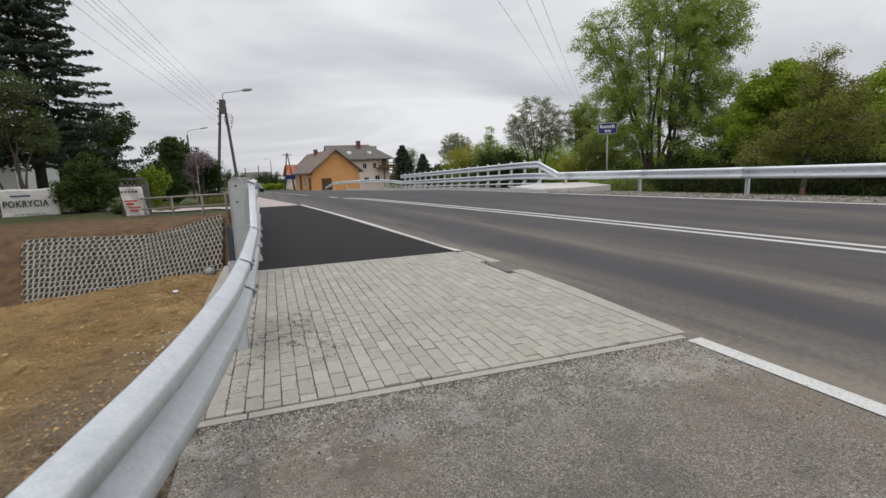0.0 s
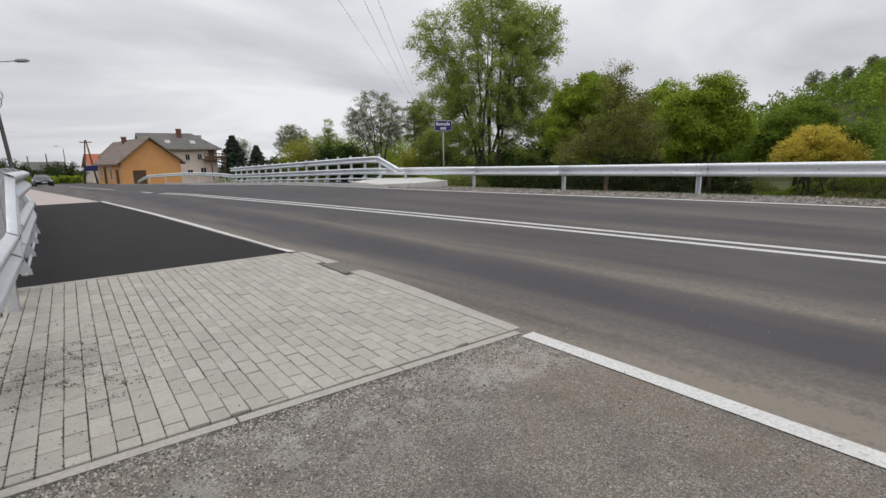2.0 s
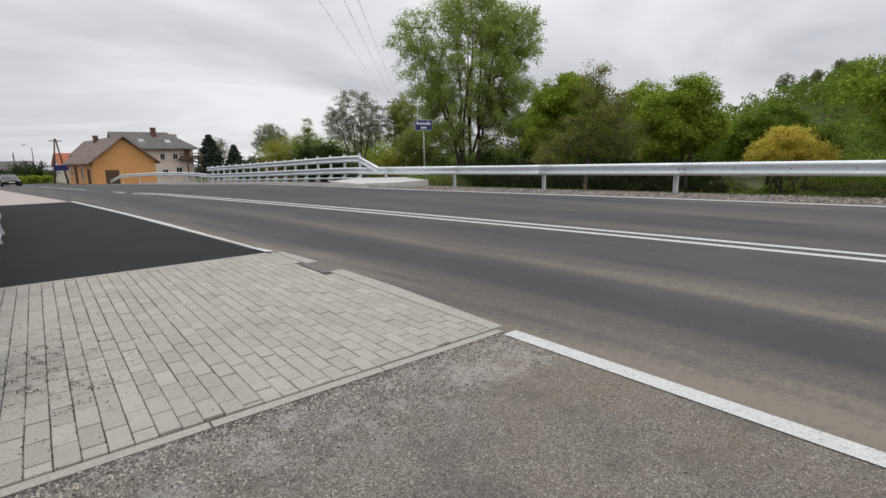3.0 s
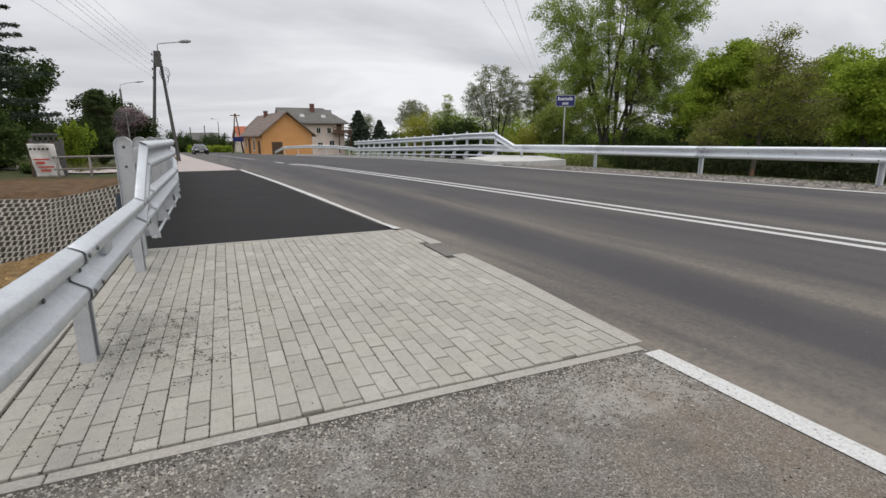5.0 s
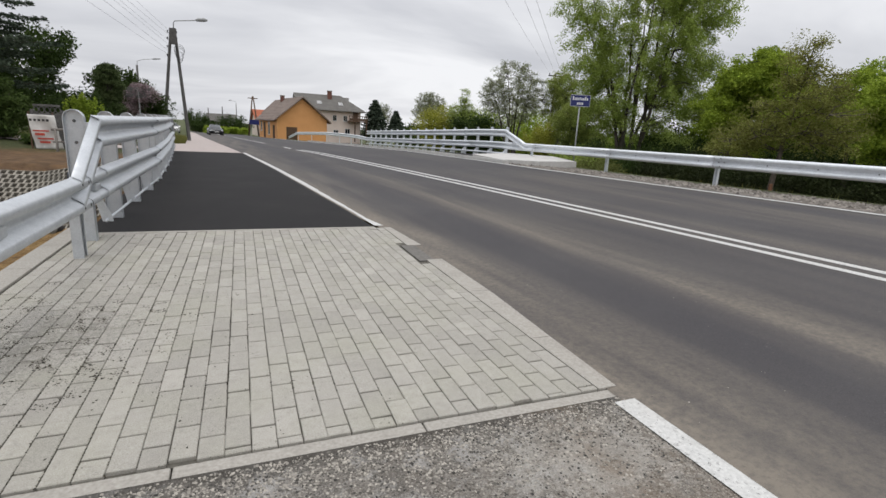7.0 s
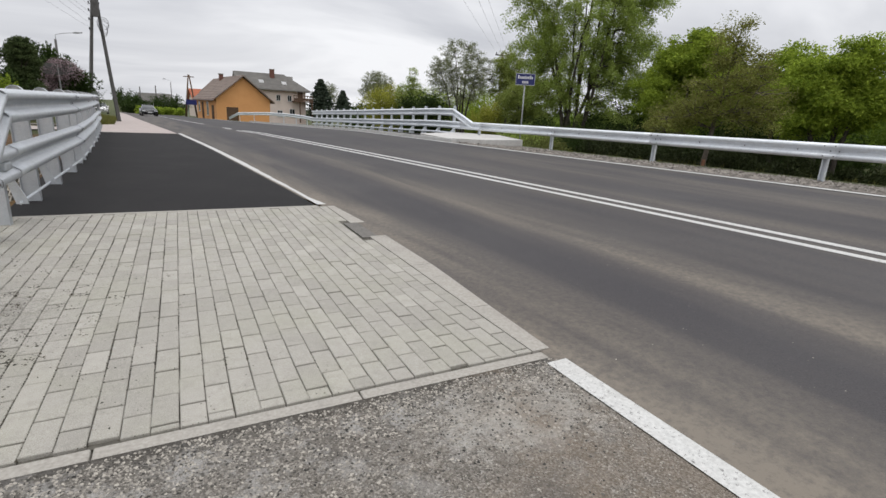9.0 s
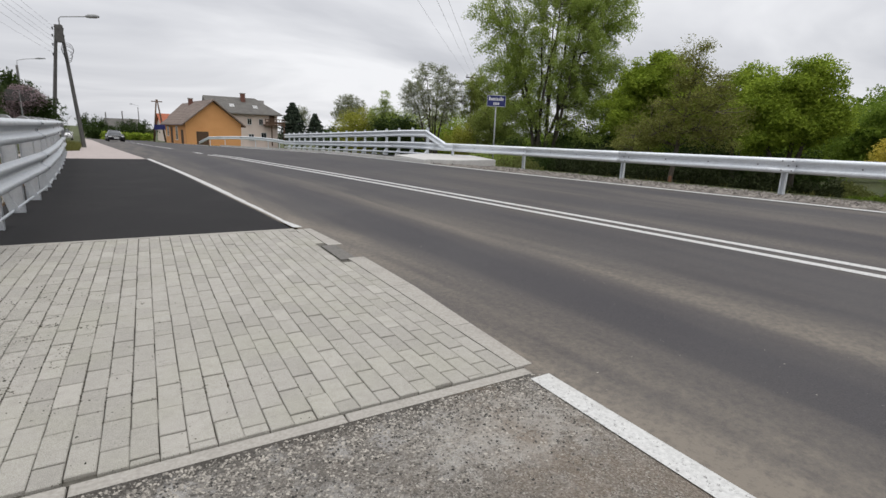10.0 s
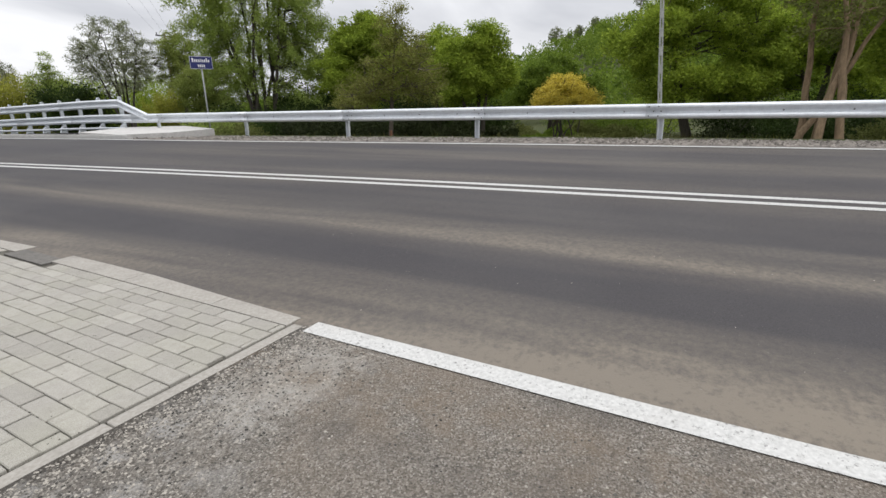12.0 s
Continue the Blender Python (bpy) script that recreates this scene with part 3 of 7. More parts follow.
def strip(name, left, right, ys, material, lift=0.0, cols=1, thick=0.0, kind="structure", label="", category=""):
    """A sheet between two lines that run along y, laid on the made surface."""
    verts, faces = [], []
    for y in ys:
        a, b = left(y), right(y)
        for c in range(cols + 1):
            x = a + (b - a) * c / cols
            verts.append((x, y, level(x, y) + lift))
    w = cols + 1
    for r in range(len(ys) - 1):
        for c in range(cols):
            i = r * w + c
            faces.append((i, i + 1, i + w + 1, i + w))
    if thick:
        n = len(verts)
        verts += [(x, y, z - thick) for x, y, z in verts]
        rows = len(ys)
        ring = [c for c in range(w)] + [r * w + w - 1 for r in range(1, rows)] + [(rows - 1) * w + c for c in range(w - 2, -1, -1)] + [r * w for r in range(rows - 2, 0, -1)]
        for k in range(len(ring)):
            i, j = ring[k], ring[(k + 1) % len(ring)]
            faces.append((i, i + n, j + n, j))
    ob = new(name, mesh_of(name, verts, faces, material))
    return tagged(ob, label, category, kind=kind)


def span(a, b, s):
    n = max(1, round((b - a) / s))
    return [a + (b - a) * k / n for k in range(n + 1)]


# ---- ground ----
def soil_level(x, y):
    """The land with the lumps of the dug-over soil beside the barrier."""
    z = land(x, y)
    if -9.5 < x < -3.4 and -5.5 < y < 5.0:
        f = min(1, (-3.4 - x) / 0.35) * min(1, (x + 9.5) / 0.8) * min(1, (5.0 - y) / 0.5)
        p = Vector((x, y, 0))
        z += f * (0.045 * noise.noise(p * 2.1) + 0.034 * noise.noise(p * 4.7) + 0.028 * noise.noise(p * 9.0) + 0.012 * abs(noise.noise(p * 16.0)) + 0.008)
    return z


def build_ground():
    xs = [-900, -600, -380, -240, -150, -100, -70, -50, -38, -30, -24, -20] + span(-17, -9, 0.25) + span(-8.94, -3, 0.055) + span(-2.5, 7, 0.5) + span(7.3, 17, 0.4) + [18, 20, 23, 27, 32, 38, 46, 55, 65, 75, 85, 95, 105, 115, 125, 135, 160, 220, 320, 480, 900]
    ys = [-700, -400, -220, -120, -70, -45, -30, -22, -16, -12, -9, -7] + span(-5.5, 5, 0.06) + span(5.2, 20, 0.22) + span(20.6, 34, 0.8) + [36, 39, 43, 48, 54, 60, 68, 76, 86, 98, 112, 130, 155, 190, 240, 320, 450, 700, 1200]
    verts = [(x, y, soil_level(x, y)) for y in ys for x in xs]
    w = len(xs)
    faces = [(r * w + c, r * w + c + 1, (r + 1) * w + c + 1, (r + 1) * w + c) for r in range(len(ys) - 1) for c in range(w - 1)]
    tagged(new("ground", mesh_of("ground", verts, faces, GROUND, True)), "bare ochre soil passing into rough spring grass", "ground", kind="structure")


build_ground()
LONG = span(-60, 20, 1.0) + span(21.5, 60, 1.5) + span(64, 330, 5) + [420, 560, 700]
strip("road", lambda y: near_edge(y) - (0.0 if y < 4.3 else 0.10), lambda y: far_edge(y) + 0.12, LONG, ROAD, 0.0, 6, label="two-lane grey asphalt road with dusty wheel tracks", category="road")
strip("pavement_forecourt", lambda y: -3.3 - 0.16 * max(0, -y - 1.0), lambda y: near_edge(y), span(-14, -0.078, 0.4), OLD, -0.002, 8, label="worn pale asphalt forecourt with loose grit", category="pavement")
strip("pavement_deck", lambda y: left_side(y) + 0.02, lambda y: near_edge(y) - 0.10, span(4.36, 19.3, 0.5), BLACK, 0.002, 4, label="fresh black asphalt footway over the bridge", category="pavement")
strip("pavement_pink", lambda y: left_side(y) if y < 28.3 else -4.5 - 0.085 * (y - 28.5), lambda y: near_edge(y) - 0.10, span(19.3, 120, 1.2), PINK, 0.004, 3, label="pinkish block footway beyond the bridge", category="pavement")
strip("pavement_shoulder", lambda y: far_edge(y) + 0.12, lambda y: far_edge(y) + 3.3, span(-60, 16.5, 0.6), GRAVEL, 0.0, 6, label="grey gravel road shoulder with loose stones", category="shoulder")
strip("pavement_walkway", lambda y: far_edge(y) + 0.30, lambda y: far_edge(y) + 4.2, span(16.5, 41, 1.0), BLACK, 0.10, 3, 0.15, label="dark asphalt walkway on the far bridge edge", category="pavement")
strip("kerb_bridge", lambda y: far_edge(y) + 0.12, lambda y: far_edge(y) + 0.30, span(12.5, 41, 1.0), SLAB, 0.105, 1, 0.15, label="pale concrete bridge kerb", category="kerb")


# ---- road markings ----
def line(name, mid, half, ys, label):
    strip(name, lambda y: mid(y) - half, lambda y: mid(y) + half, ys, PAINT, 0.004, 1, label=label, category="road marking")


line("road_line_near", lambda y: near_edge(y) + 0.006, 0.063, span(-45, -0.13, 0.4), "worn white edge line pitted by grit")
line("road_line_bridge", lambda y: near_edge(y), 0.062, span(4.42, 19.5, 0.5), "white edge line beside the black footway")
line("road_line_centre_a", lambda y: mid_line(y) - 0.125, 0.052, span(-50, 23.5, 1.0), "white double centre line, near stripe")
line("road_line_centre_b", lambda y: mid_line(y) + 0.125, 0.052, span(-50, 23.5, 1.0), "white double centre line, far stripe")
for y0, y1 in ((25.5, 36), (37, 62), (65, 90), (94, 130)):
    line("road_line_centre_c", mid_line, 0.07, span(y0, y1, 1.5), "white centre line running on past the bridge")
line("road_line_far", lambda y: far_edge(y) - 0.02, 0.062, span(-50, 60, 1.0), "white edge line along the far shoulder")


# ---- paved apron: kerb, edge strip, blocks ----
def build_kerb():
    apron = thing("kerb_front", "low concrete edging kerb at the front of the paved apron", "kerb", kind="structure")
    x = 0.02
    for length in (1.07, 0.985, 0.985, 0.40):
        bm = bmesh.new()
        box(bm, (x - length + 0.006, -0.082, -0.12), (x, -0.004, -0.002), 0.008)
        part("kerb_stone", bm, KERB, apron)
        x -= length
    side = thing("kerb_side", "smooth concrete edging along the road side of the apron", "kerb", kind="structure")
    for y0, y1, xa, xb in ((0.0, 0.66, 0.035, 0.06), (0.66, 1.62, 0.06, 0.105), (1.62, 2.64, 0.105, 0.09), (3.26, 4.282, 0.085, 0.015)):
        bm = bmesh.new()
        prism(bm, ((-0.076, y0), (xa, y0), (xb, y1 - 0.006), (-0.076, y1 - 0.006)), -0.12, 0.0075)
        part("kerb_stone", bm, KERB, side)
    boxed("kerb_back", (-3.2, 4.285, -0.1), (-0.18, 4.355, 0.006), KERB, None, 0.005)
    tagged(bpy.data.objects["kerb_back"], "thin concrete strip between blocks and black footway", "kerb", kind="structure")
    left = thing("kerb_left", "concrete edging under the barrier along the apron", "kerb", kind="structure")
    for k in range(5):
        boxed("kerb_stone", (-3.53, -0.08 + 1.0 * k, -0.15), (-3.34, 0.912 + 1.0 * k if k < 4 else 4.9, 0.02), KERB, left, 0.006)
    boxed("pavement_patch", (-0.15, 2.62, -0.05), (0.12, 3.28, 0.003), PATCH)
    tagged(bpy.data.objects["pavement_patch"], "dark mortar patch in a notch of the paving", "patch", kind="structure")


build_kerb()


# ---- steel barriers ----
ZINC = STEEL
W_SECTION = ((0.012, 0.0), (0.030, 0.006), (0.074, 0.028), (0.083, 0.040), (0.083, 0.078), (0.074, 0.092), (0.008, 0.132), (0.0, 0.144),
             (0.0, 0.166), (0.008, 0.178), (0.074, 0.218), (0.083, 0.232), (0.083, 0.270), (0.074, 0.282), (0.030, 0.304), (0.012, 0.310))


def resample(pts, s):
    pts = [Vector(p) for p in pts]
    out = [pts[0]]
    for a, b in zip(pts, pts[1:]):
        n = max(1, round((b - a).length / s))
        out += [a.lerp(b, k / n) for k in range(1, n + 1)]
    return out


def beam(parent, path, side, name="beam", push=0.0):
    """A pressed steel W profile swept along its back line; side +1 faces east, -1 west."""
    bm = bmesh.new()
    rings = []
    for i, p in enumerate(path):
        d = path[min(i + 1, len(path) - 1)] - path[max(i - 1, 0)]
        d.z = 0
        d.normalize()
        out = Vector((d.y, -d.x, 0)) * side
        front = [bm.verts.new(p + out * (u + push) + Vector((0, 0, h))) for u, h in W_SECTION]
        back = [bm.verts.new(p + out * (u + push - 0.004) + Vector((0, 0, h))) for u, h in reversed(W_SECTION)]
        rings.append(front + back)
    n = len(rings[0])
    for a, b in zip(rings, rings[1:]):
        for k in range(n):
            bm.faces.new((a[k], a[(k + 1) % n], b[(k + 1) % n], b[k]))
    bm.faces.new(rings[0])
    bm.faces.new(rings[-1][::-1])
    bmesh.ops.recalc_face_normals(bm, faces=bm.faces)
    return part(name, bm, ZINC, parent, smooth=True)


def bolt_mesh():
    bm = bmesh.new()
    bmesh.ops.create_cone(bm, cap_ends=True, segments=10, radius1=0.015, radius2=0.010, depth=0.008)
    me = bpy.data.meshes.new("bolt")
    bm.to_mesh(me)
    bm.free()
    me.materials.append(BOLT)
    return me


BOLT_MESH = bolt_mesh()


def panels(parent, path, side, length=4.0, s=0.4, bolts=True, start=0.0, first=False, slots=0.0):
    """A run of W panels, each lapped over the next, with splice bolts."""
    pts = resample(path, s)
    dist = [0.0]
    for a, b in zip(pts, pts[1:]):
        dist.append(dist[-1] + (b - a).length)

    def at(d):
        d = min(max(d, 0), dist[-1])
        k = max(i for i in range(len(dist)) if dist[i] <= d + 1e-9)
        k = min(k, len(pts) - 2)
        return pts[k].lerp(pts[k + 1], (d - dist[k]) / max(1e-6, dist[k + 1] - dist[k]))

    d, k = start, 0
    while d < dist[-1] - 0.2:
        e = min(d + length + 0.30, dist[-1])
        seg = [at(v) for v in span(max(0, d), e, s)]
        beam(parent, seg, side, "beam", 0.005 * (k % 2))
        if bolts and (d > 0.1 or first):
            a, b = at(d + 0.02), at(d + 0.30)
            t = (b - a).normalized()
            out = Vector((t.y, -t.x, 0)).normalized() * side
            turn = out.to_track_quat("Z", "Y").to_matrix().to_4x4()
            for u in (0.05, 0.24):
                for h in (0.058, 0.252):
                    put("bolt", BOLT_MESH, parent, Matrix.Translation(at(d + u) + out * 0.091 + Vector((0, 0, h))) @ turn)
            put("bolt", BOLT_MESH, parent, Matrix.Translation(at(d + 0.15) + out * 0.014 + Vector((0, 0, 0.155))) @ turn)
        if slots:
            u = d + 0.75
            while u < e - 0.2:
                a, b = at(u - 0.1), at(u + 0.1)
                out = Vector(((b - a).y, -(b - a).x, 0)).normalized() * side
                put("bolt", BOLT_MESH, parent, Matrix.Translation(at(u) + out * 0.012 + Vector((0, 0, 0.155))) @ out.to_track_quat("Z", "Y").to_matrix().to_4x4())
                u += slots
        d, k = d + length, k + 1
    return at, dist[-1]


def c_post(parent, x, y, z0, z1, side, w=0.10, d=0.055, name="post"):
    """A cold-rolled C post, open on the far side from traffic."""
    bm = bmesh.new()
    t = 0.006
    out = [(0, -w / 2), (d * side, -w / 2), (d * side, -w / 2 + 0.022), (d * side - t * side, -w / 2 + 0.022), (d * side - t * side, -w / 2 + t), (t * side, -w / 2 + t),
           (t * side, w / 2 - t), (d * side - t * side, w / 2 - t), (d * side - t * side, w / 2 - 0.022), (d * side, w / 2 - 0.022), (d * side, w / 2), (0, w / 2)]
    prism(bm, [(x + a, y + b) for a, b in out], z0, z1)
    bmesh.ops.recalc_face_normals(bm, faces=bm.faces)
    return part(name, bm, ZINC, parent)


def round_post(parent, x, y, z0, z1, w=0.155, d=0.012, name="post"):
    """A tall bridge post: flanged plate with a rounded head, across the line of the barrier."""
    bm = bmesh.new()
    head = [(x - w / 2, z0 - 0.03)] + [(x - w / 2 + w / 2 * (1 - math.cos(a)), z1 - w / 2 + w / 2 * math.sin(a)) for a in (math.pi * k / 10 for k in range(11))] + [(x + w / 2, z0 - 0.03)]
    for dy0, dy1, grow in ((-d / 2, d / 2, 0.0),):
        a = [bm.verts.new((px, y + dy0, pz)) for px, pz in head]
        b = [bm.verts.new((px, y + dy1, pz)) for px, pz in head]
        bm.faces.new(a)
        bm.faces.new(b[::-1])
        for k in range(len(head)):
            j = (k + 1) % len(head)
            bm.faces.new((a[k], b[k], b[j], a[j]))
    # rim flange all round the plate
    for k in range(len(head) - 1):
        (xa, za), (xb, zb) = head[k], head[k + 1]
        q = [(xa, y - 0.042, za), (xb, y - 0.042, zb), (xb, y + 0.042, zb), (xa, y + 0.042, za)]
        cx, cz = x, z1 - w / 2
        n = Vector((xa + xb - 2 * cx, 0, (za + zb) / 2 - min((za + zb) / 2, cz))).normalized() * 0.006
        lo = [bm.verts.new(Vector(v)) for v in q]
        hi = [bm.verts.new(Vector(v) + n) for v in q]
        bm.faces.new(lo); bm.faces.new(hi[::-1])
        for i in range(4):
            bm.faces.new((lo[i], lo[(i + 1) % 4], hi[(i + 1) % 4], hi[i]))
    bmesh.ops.recalc_face_normals(bm, faces=bm.faces)
    p = part(name, bm, ZINC, parent)
    for hz in (z1 - 0.10, z1 - 0.30):
        put("bolt", BOLT_MESH, p, Matrix.Translation((x, y - d / 2 - 0.005, hz)) @ pose(0, 0, 0, 90, 0, 0))
    return p


def rail_x(y):
    """Back line of the near barrier."""
    return float(np.interp(y, (-12, -8, -4, -2.6, -1.8, -1.4, -1.06, -0.6, 0, 0.8, 3, 8, 12, 19.2), (-6.4, -4.9, -3.82, -3.475, -3.295, -3.225, -3.172, -3.125, -3.072, -3.05, -3.055, -3.13, -3.42, -4.08)))


def build_near_barrier():
    low = thing("guardrail", "galvanised steel W-beam guardrail beside the paved apron", "guardrail")
    panels(low, [(rail_x(y), y, 0.42) for y in span(-12, 1.12, 0.3)], 1, 40.0, 0.3, slots=1.35)
    panels(low, [(rail_x(y) + 0.006, y, 0.422) for y in span(0.80, 3.3, 0.3)], 1, 40.0, 0.3, first=True)
    panels(low, [(rail_x(y), y, 0.424) for y in span(2.98, 4.1, 0.3)], 1, 40.0, 0.3, first=True)
    # dark strips for the shadow gap and grime where the panels lap
    for y in (0.80, 3.297):
        edge = beam(low, [Vector((rail_x(v) + 0.009, v, 0.422)) for v in (y - 0.004, y + 0.004)], 1, "lap_edge")
        edge.data.materials[0] = BOLT
    for y in (-9.5, -7.4, 1.13, 3.28):
        x = rail_x(y)
        c_post(low, x - 0.082, y, -0.15, 0.66, 1, 0.12, 0.078)
        boxed("clamp", (x - 0.003, y + 0.33, 0.545), (x + 0.055, y + 0.50, 0.615), STEEL, low, 0.014)
        for h in (0.585,):
            put("bolt", BOLT_MESH, low, Matrix.Translation((x + 0.012, y, h)) @ pose(0, 0, 0, 0, 90, 0))
    high = thing("bridge_barrier", "tall galvanised bridge barrier with two W-beams and round-headed posts", "guardrail")
    panels(high, [(rail_x(y) + 0.006, y, 0.43) for y in span(3.95, 19.2, 0.4)], 1, 4.0, 0.4)
    panels(high, [(rail_x(y) + 0.004, y, 0.92) for y in span(3.86, 18.2, 0.4)], 1, 4.0, 0.4)
    beam(high, resample([(rail_x(3.02) + 0.008, 3.02, 0.432), (rail_x(3.9) + 0.008, 3.9, 0.922)], 0.3), 1, "ramp_beam")
    beam(high, resample([(rail_x(18.2), 18.2, 0.92), (rail_x(19.2), 19.2, 0.44)], 0.3), 1, "ramp_beam")
    y = 3.95
    while y < 19:
        x = rail_x(y)
        round_post(high, x - 0.135, y, 0, 1.27)
        for h in (0.52, 1.0):
            boxed("spacer", (x - 0.055, y - 0.035, h), (x - 0.003, y + 0.035, h + 0.16), STEEL, high, 0.003)
        # foot bracket carrying the rubbing bar
        bm = bmesh.new()
        tri = ((x - 0.04, 0.43), (x + 0.02, 0.43), (x + 0.095, 0.25), (x + 0.10, 0.20), (x + 0.01, 0.20))
        a = [bm.verts.new((px, y - 0.008, pz)) for px, pz in tri]
        b = [bm.verts.new((px, y + 0.008, pz)) for px, pz in tri]
        bm.faces.new(a); bm.faces.new(b[::-1])
        for k in range(5):
            bm.faces.new((a[k], b[k], b[(k + 1) % 5], a[(k + 1) % 5]))
        bmesh.ops.recalc_face_normals(bm, faces=bm.faces)
        part("foot_bracket", bm, STEEL, high)
        y += 1.33
    bm = bmesh.new()
    tube(bm, [(rail_x(v) + 0.05, v, 0.215) for v in span(3.9, 19, 0.6)], 0.016, 8)
    part("rubbing_bar", bm, STEEL, high, smooth=True)


build_near_barrier()


def far_x(y):
    return 9.98 - 0.05 * y


def build_far_barrier():
    low = thing("guardrail", "galvanised steel W-beam guardrail along the gravel shoulder", "guardrail")

    def base(y):
        return level(far_x(y) + 0.1, y)

    panels(low, [(far_x(y), y, base(y) + 0.46) for y in span(-40, 17.4, 0.8)], -1, 4.05, 0.8, start=-1.2, slots=1.1)
    for y in [16.0, 11.65, 7.6, 3.55, -0.76] + [-5.0 - 4.05 * k for k in range(9)]:
        x = far_x(y)
        z = base(y)
        c_post(low, x + 0.16, y, z - 0.2, z + 0.74, -1, 0.11, 0.06)
        boxed("spacer", (x + 0.002, y - 0.035, z + 0.48), (x + 0.11, y + 0.035, z + 0.68), ZINC, low, 0.003)
    high = thing("bridge_barrier", "tall bridge barrier with two W-beams, rubbing rail and many posts", "guardrail")

    def bx(y):
        return 9.11 - 0.033 * (y - 17.4)

    def bz(y):
        return level(bx(y), y) + 0.10

    y1 = 41.0
    panels(high, [(bx(y), y, bz(y) + 0.36) for y in span(17.2, y1, 0.8)], -1, 4.05, 0.8, bolts=False)
    panels(high, [(bx(y), y, bz(y) + 0.90) for y in span(17.9, y1, 0.8)], -1, 4.05, 0.8, bolts=False)
    beam(high, resample([(far_x(16.3) - 0.01, 16.3, base(16.3) + 0.47), (bx(17.9) - 0.01, 17.9, bz(17.9) + 0.90)], 0.4), -1, "ramp_beam")
    bm = bmesh.new()
    tube(bm, [(bx(v) - 0.04, v, bz(v) + 0.16) for v in span(17.8, y1, 1.5)], 0.045, 8)
    part("rubbing_bar", bm, ZINC, high, smooth=True)
    y = 18.0
    while y < y1:
        x, z = bx(y), bz(y)
        round_post(high, x + 0.105, y, z, z + 1.31, 0.10)
        bm = bmesh.new()
        tri = ((x + 0.05, 0.32), (x - 0.03, 0.24), (x - 0.10, 0.02), (x + 0.03, 0.0))
        a = [bm.verts.new((px, y - 0.04, z + pz)) for px, pz in tri]
        b = [bm.verts.new((px, y + 0.04, z + pz)) for px, pz in tri]
        bm.faces.new(a); bm.faces.new(b[::-1])
        for k in range(4):
            bm.faces.new((a[k], b[k], b[(k + 1) % 4], a[(k + 1) % 4]))
        bmesh.ops.recalc_face_normals(bm, faces=bm.faces)
        part("foot_bracket", bm, ZINC, high)
        for h in (0.42, 0.96):
            boxed("spacer", (x + 0.003, y - 0.035, z + h), (x + 0.06, y + 0.035, z + h + 0.16), ZINC, high, 0.0)
        y += 1.38
    tail = thing("guardrail", "lower steel guardrail running on past the bridge to a sloped end", "guardrail")
    run = [(bx(y1 - 0.3), y1 - 0.3, bz(y1) + 0.36), (8.40, 44.0, 0.12), (8.15, 47.5, 0.15), (7.5, 50.2, 0.17), (6.6, 52.8, 0.15), (5.4, 55.4, 0.05), (4.2, 57.6, -0.06), (3.4, 58.8, -0.60)]
    panels(tail, run, -1, 4.05, 0.8, bolts=False)
    for x, y, z in run[1:-1]:
        c_post(tail, x + 0.16, y, land(x, y) - 0.3, z + 0.27, -1, 0.11, 0.06)
        boxed("spacer", (x + 0.002, y - 0.035, z + 0.06), (x + 0.11, y + 0.035, z + 0.24), ZINC, tail, 0.0)
    bm = bmesh.new()
    prism(bm, ((6.9, 16.6), (6.25, 13.0), (7.4, 12.5), (9.1, 12.7), (10.3, 16.0), (9.4, 18.2)), -0.10, 0.112, lambda x, y: level(x, y) + 0.055 * max(0.0, x - far_edge(y) - 0.6))
    tagged(part("pavement_slab", bm, SLAB), "pale poured concrete slab where the bridge barrier begins", "slab", kind="structure")


ZINC = BRIGHTSTEEL
build_far_barrier()


# ---- trees ----
def leaf_cloud(centres, spread, count, size, rng, flat=0.0, droop=0.0):
    """Many small pointed leaves scattered round the given centres: arrays of corners and faces."""
    c = np.asarray(centres, float)
    pick = c[rng.integers(0, len(c), count)]
    way = rng.normal(0, 1, (count, 3))
    way /= np.linalg.norm(way, axis=1)[:, None] + 1e-9
    pos = pick + way * (1.7 * rng.uniform(0, 1, (count, 1)) ** 0.6) * np.asarray(spread)
    u = rng.normal(0, 1, (count, 3))
    u[:, 2] = u[:, 2] * (1 - flat) - droop
    u /= np.linalg.norm(u, axis=1)[:, None] + 1e-9
    v = np.cross(u, rng.normal(0, 1, (count, 3)))
    v /= np.linalg.norm(v, axis=1)[:, None] + 1e-9
    s = size * rng.uniform(0.6, 1.4, (count, 1))
    w = s * rng.uniform(0.42, 0.68, (count, 1))
    blade = np.stack([pos - u * s * 0.8 - v * w, pos - u * s * 0.8 + v * w, pos + u * s * 1.1], 1).reshape(-1, 3)
    return blade, np.arange(count * 3).reshape(-1, 3)


def branch(rng, start, direction, length, steps=5, bend=0.18, up=0.1):
    p, d = Vector(start), Vector(direction).normalized()
    pts = [p.copy()]
    for _ in range(steps):
        d = (d + Vector(rng.normal(0, bend, 3)) + Vector((0, 0, up))).normalized()
        p = p + d * (length / steps)
        pts.append(p.copy())
    return pts


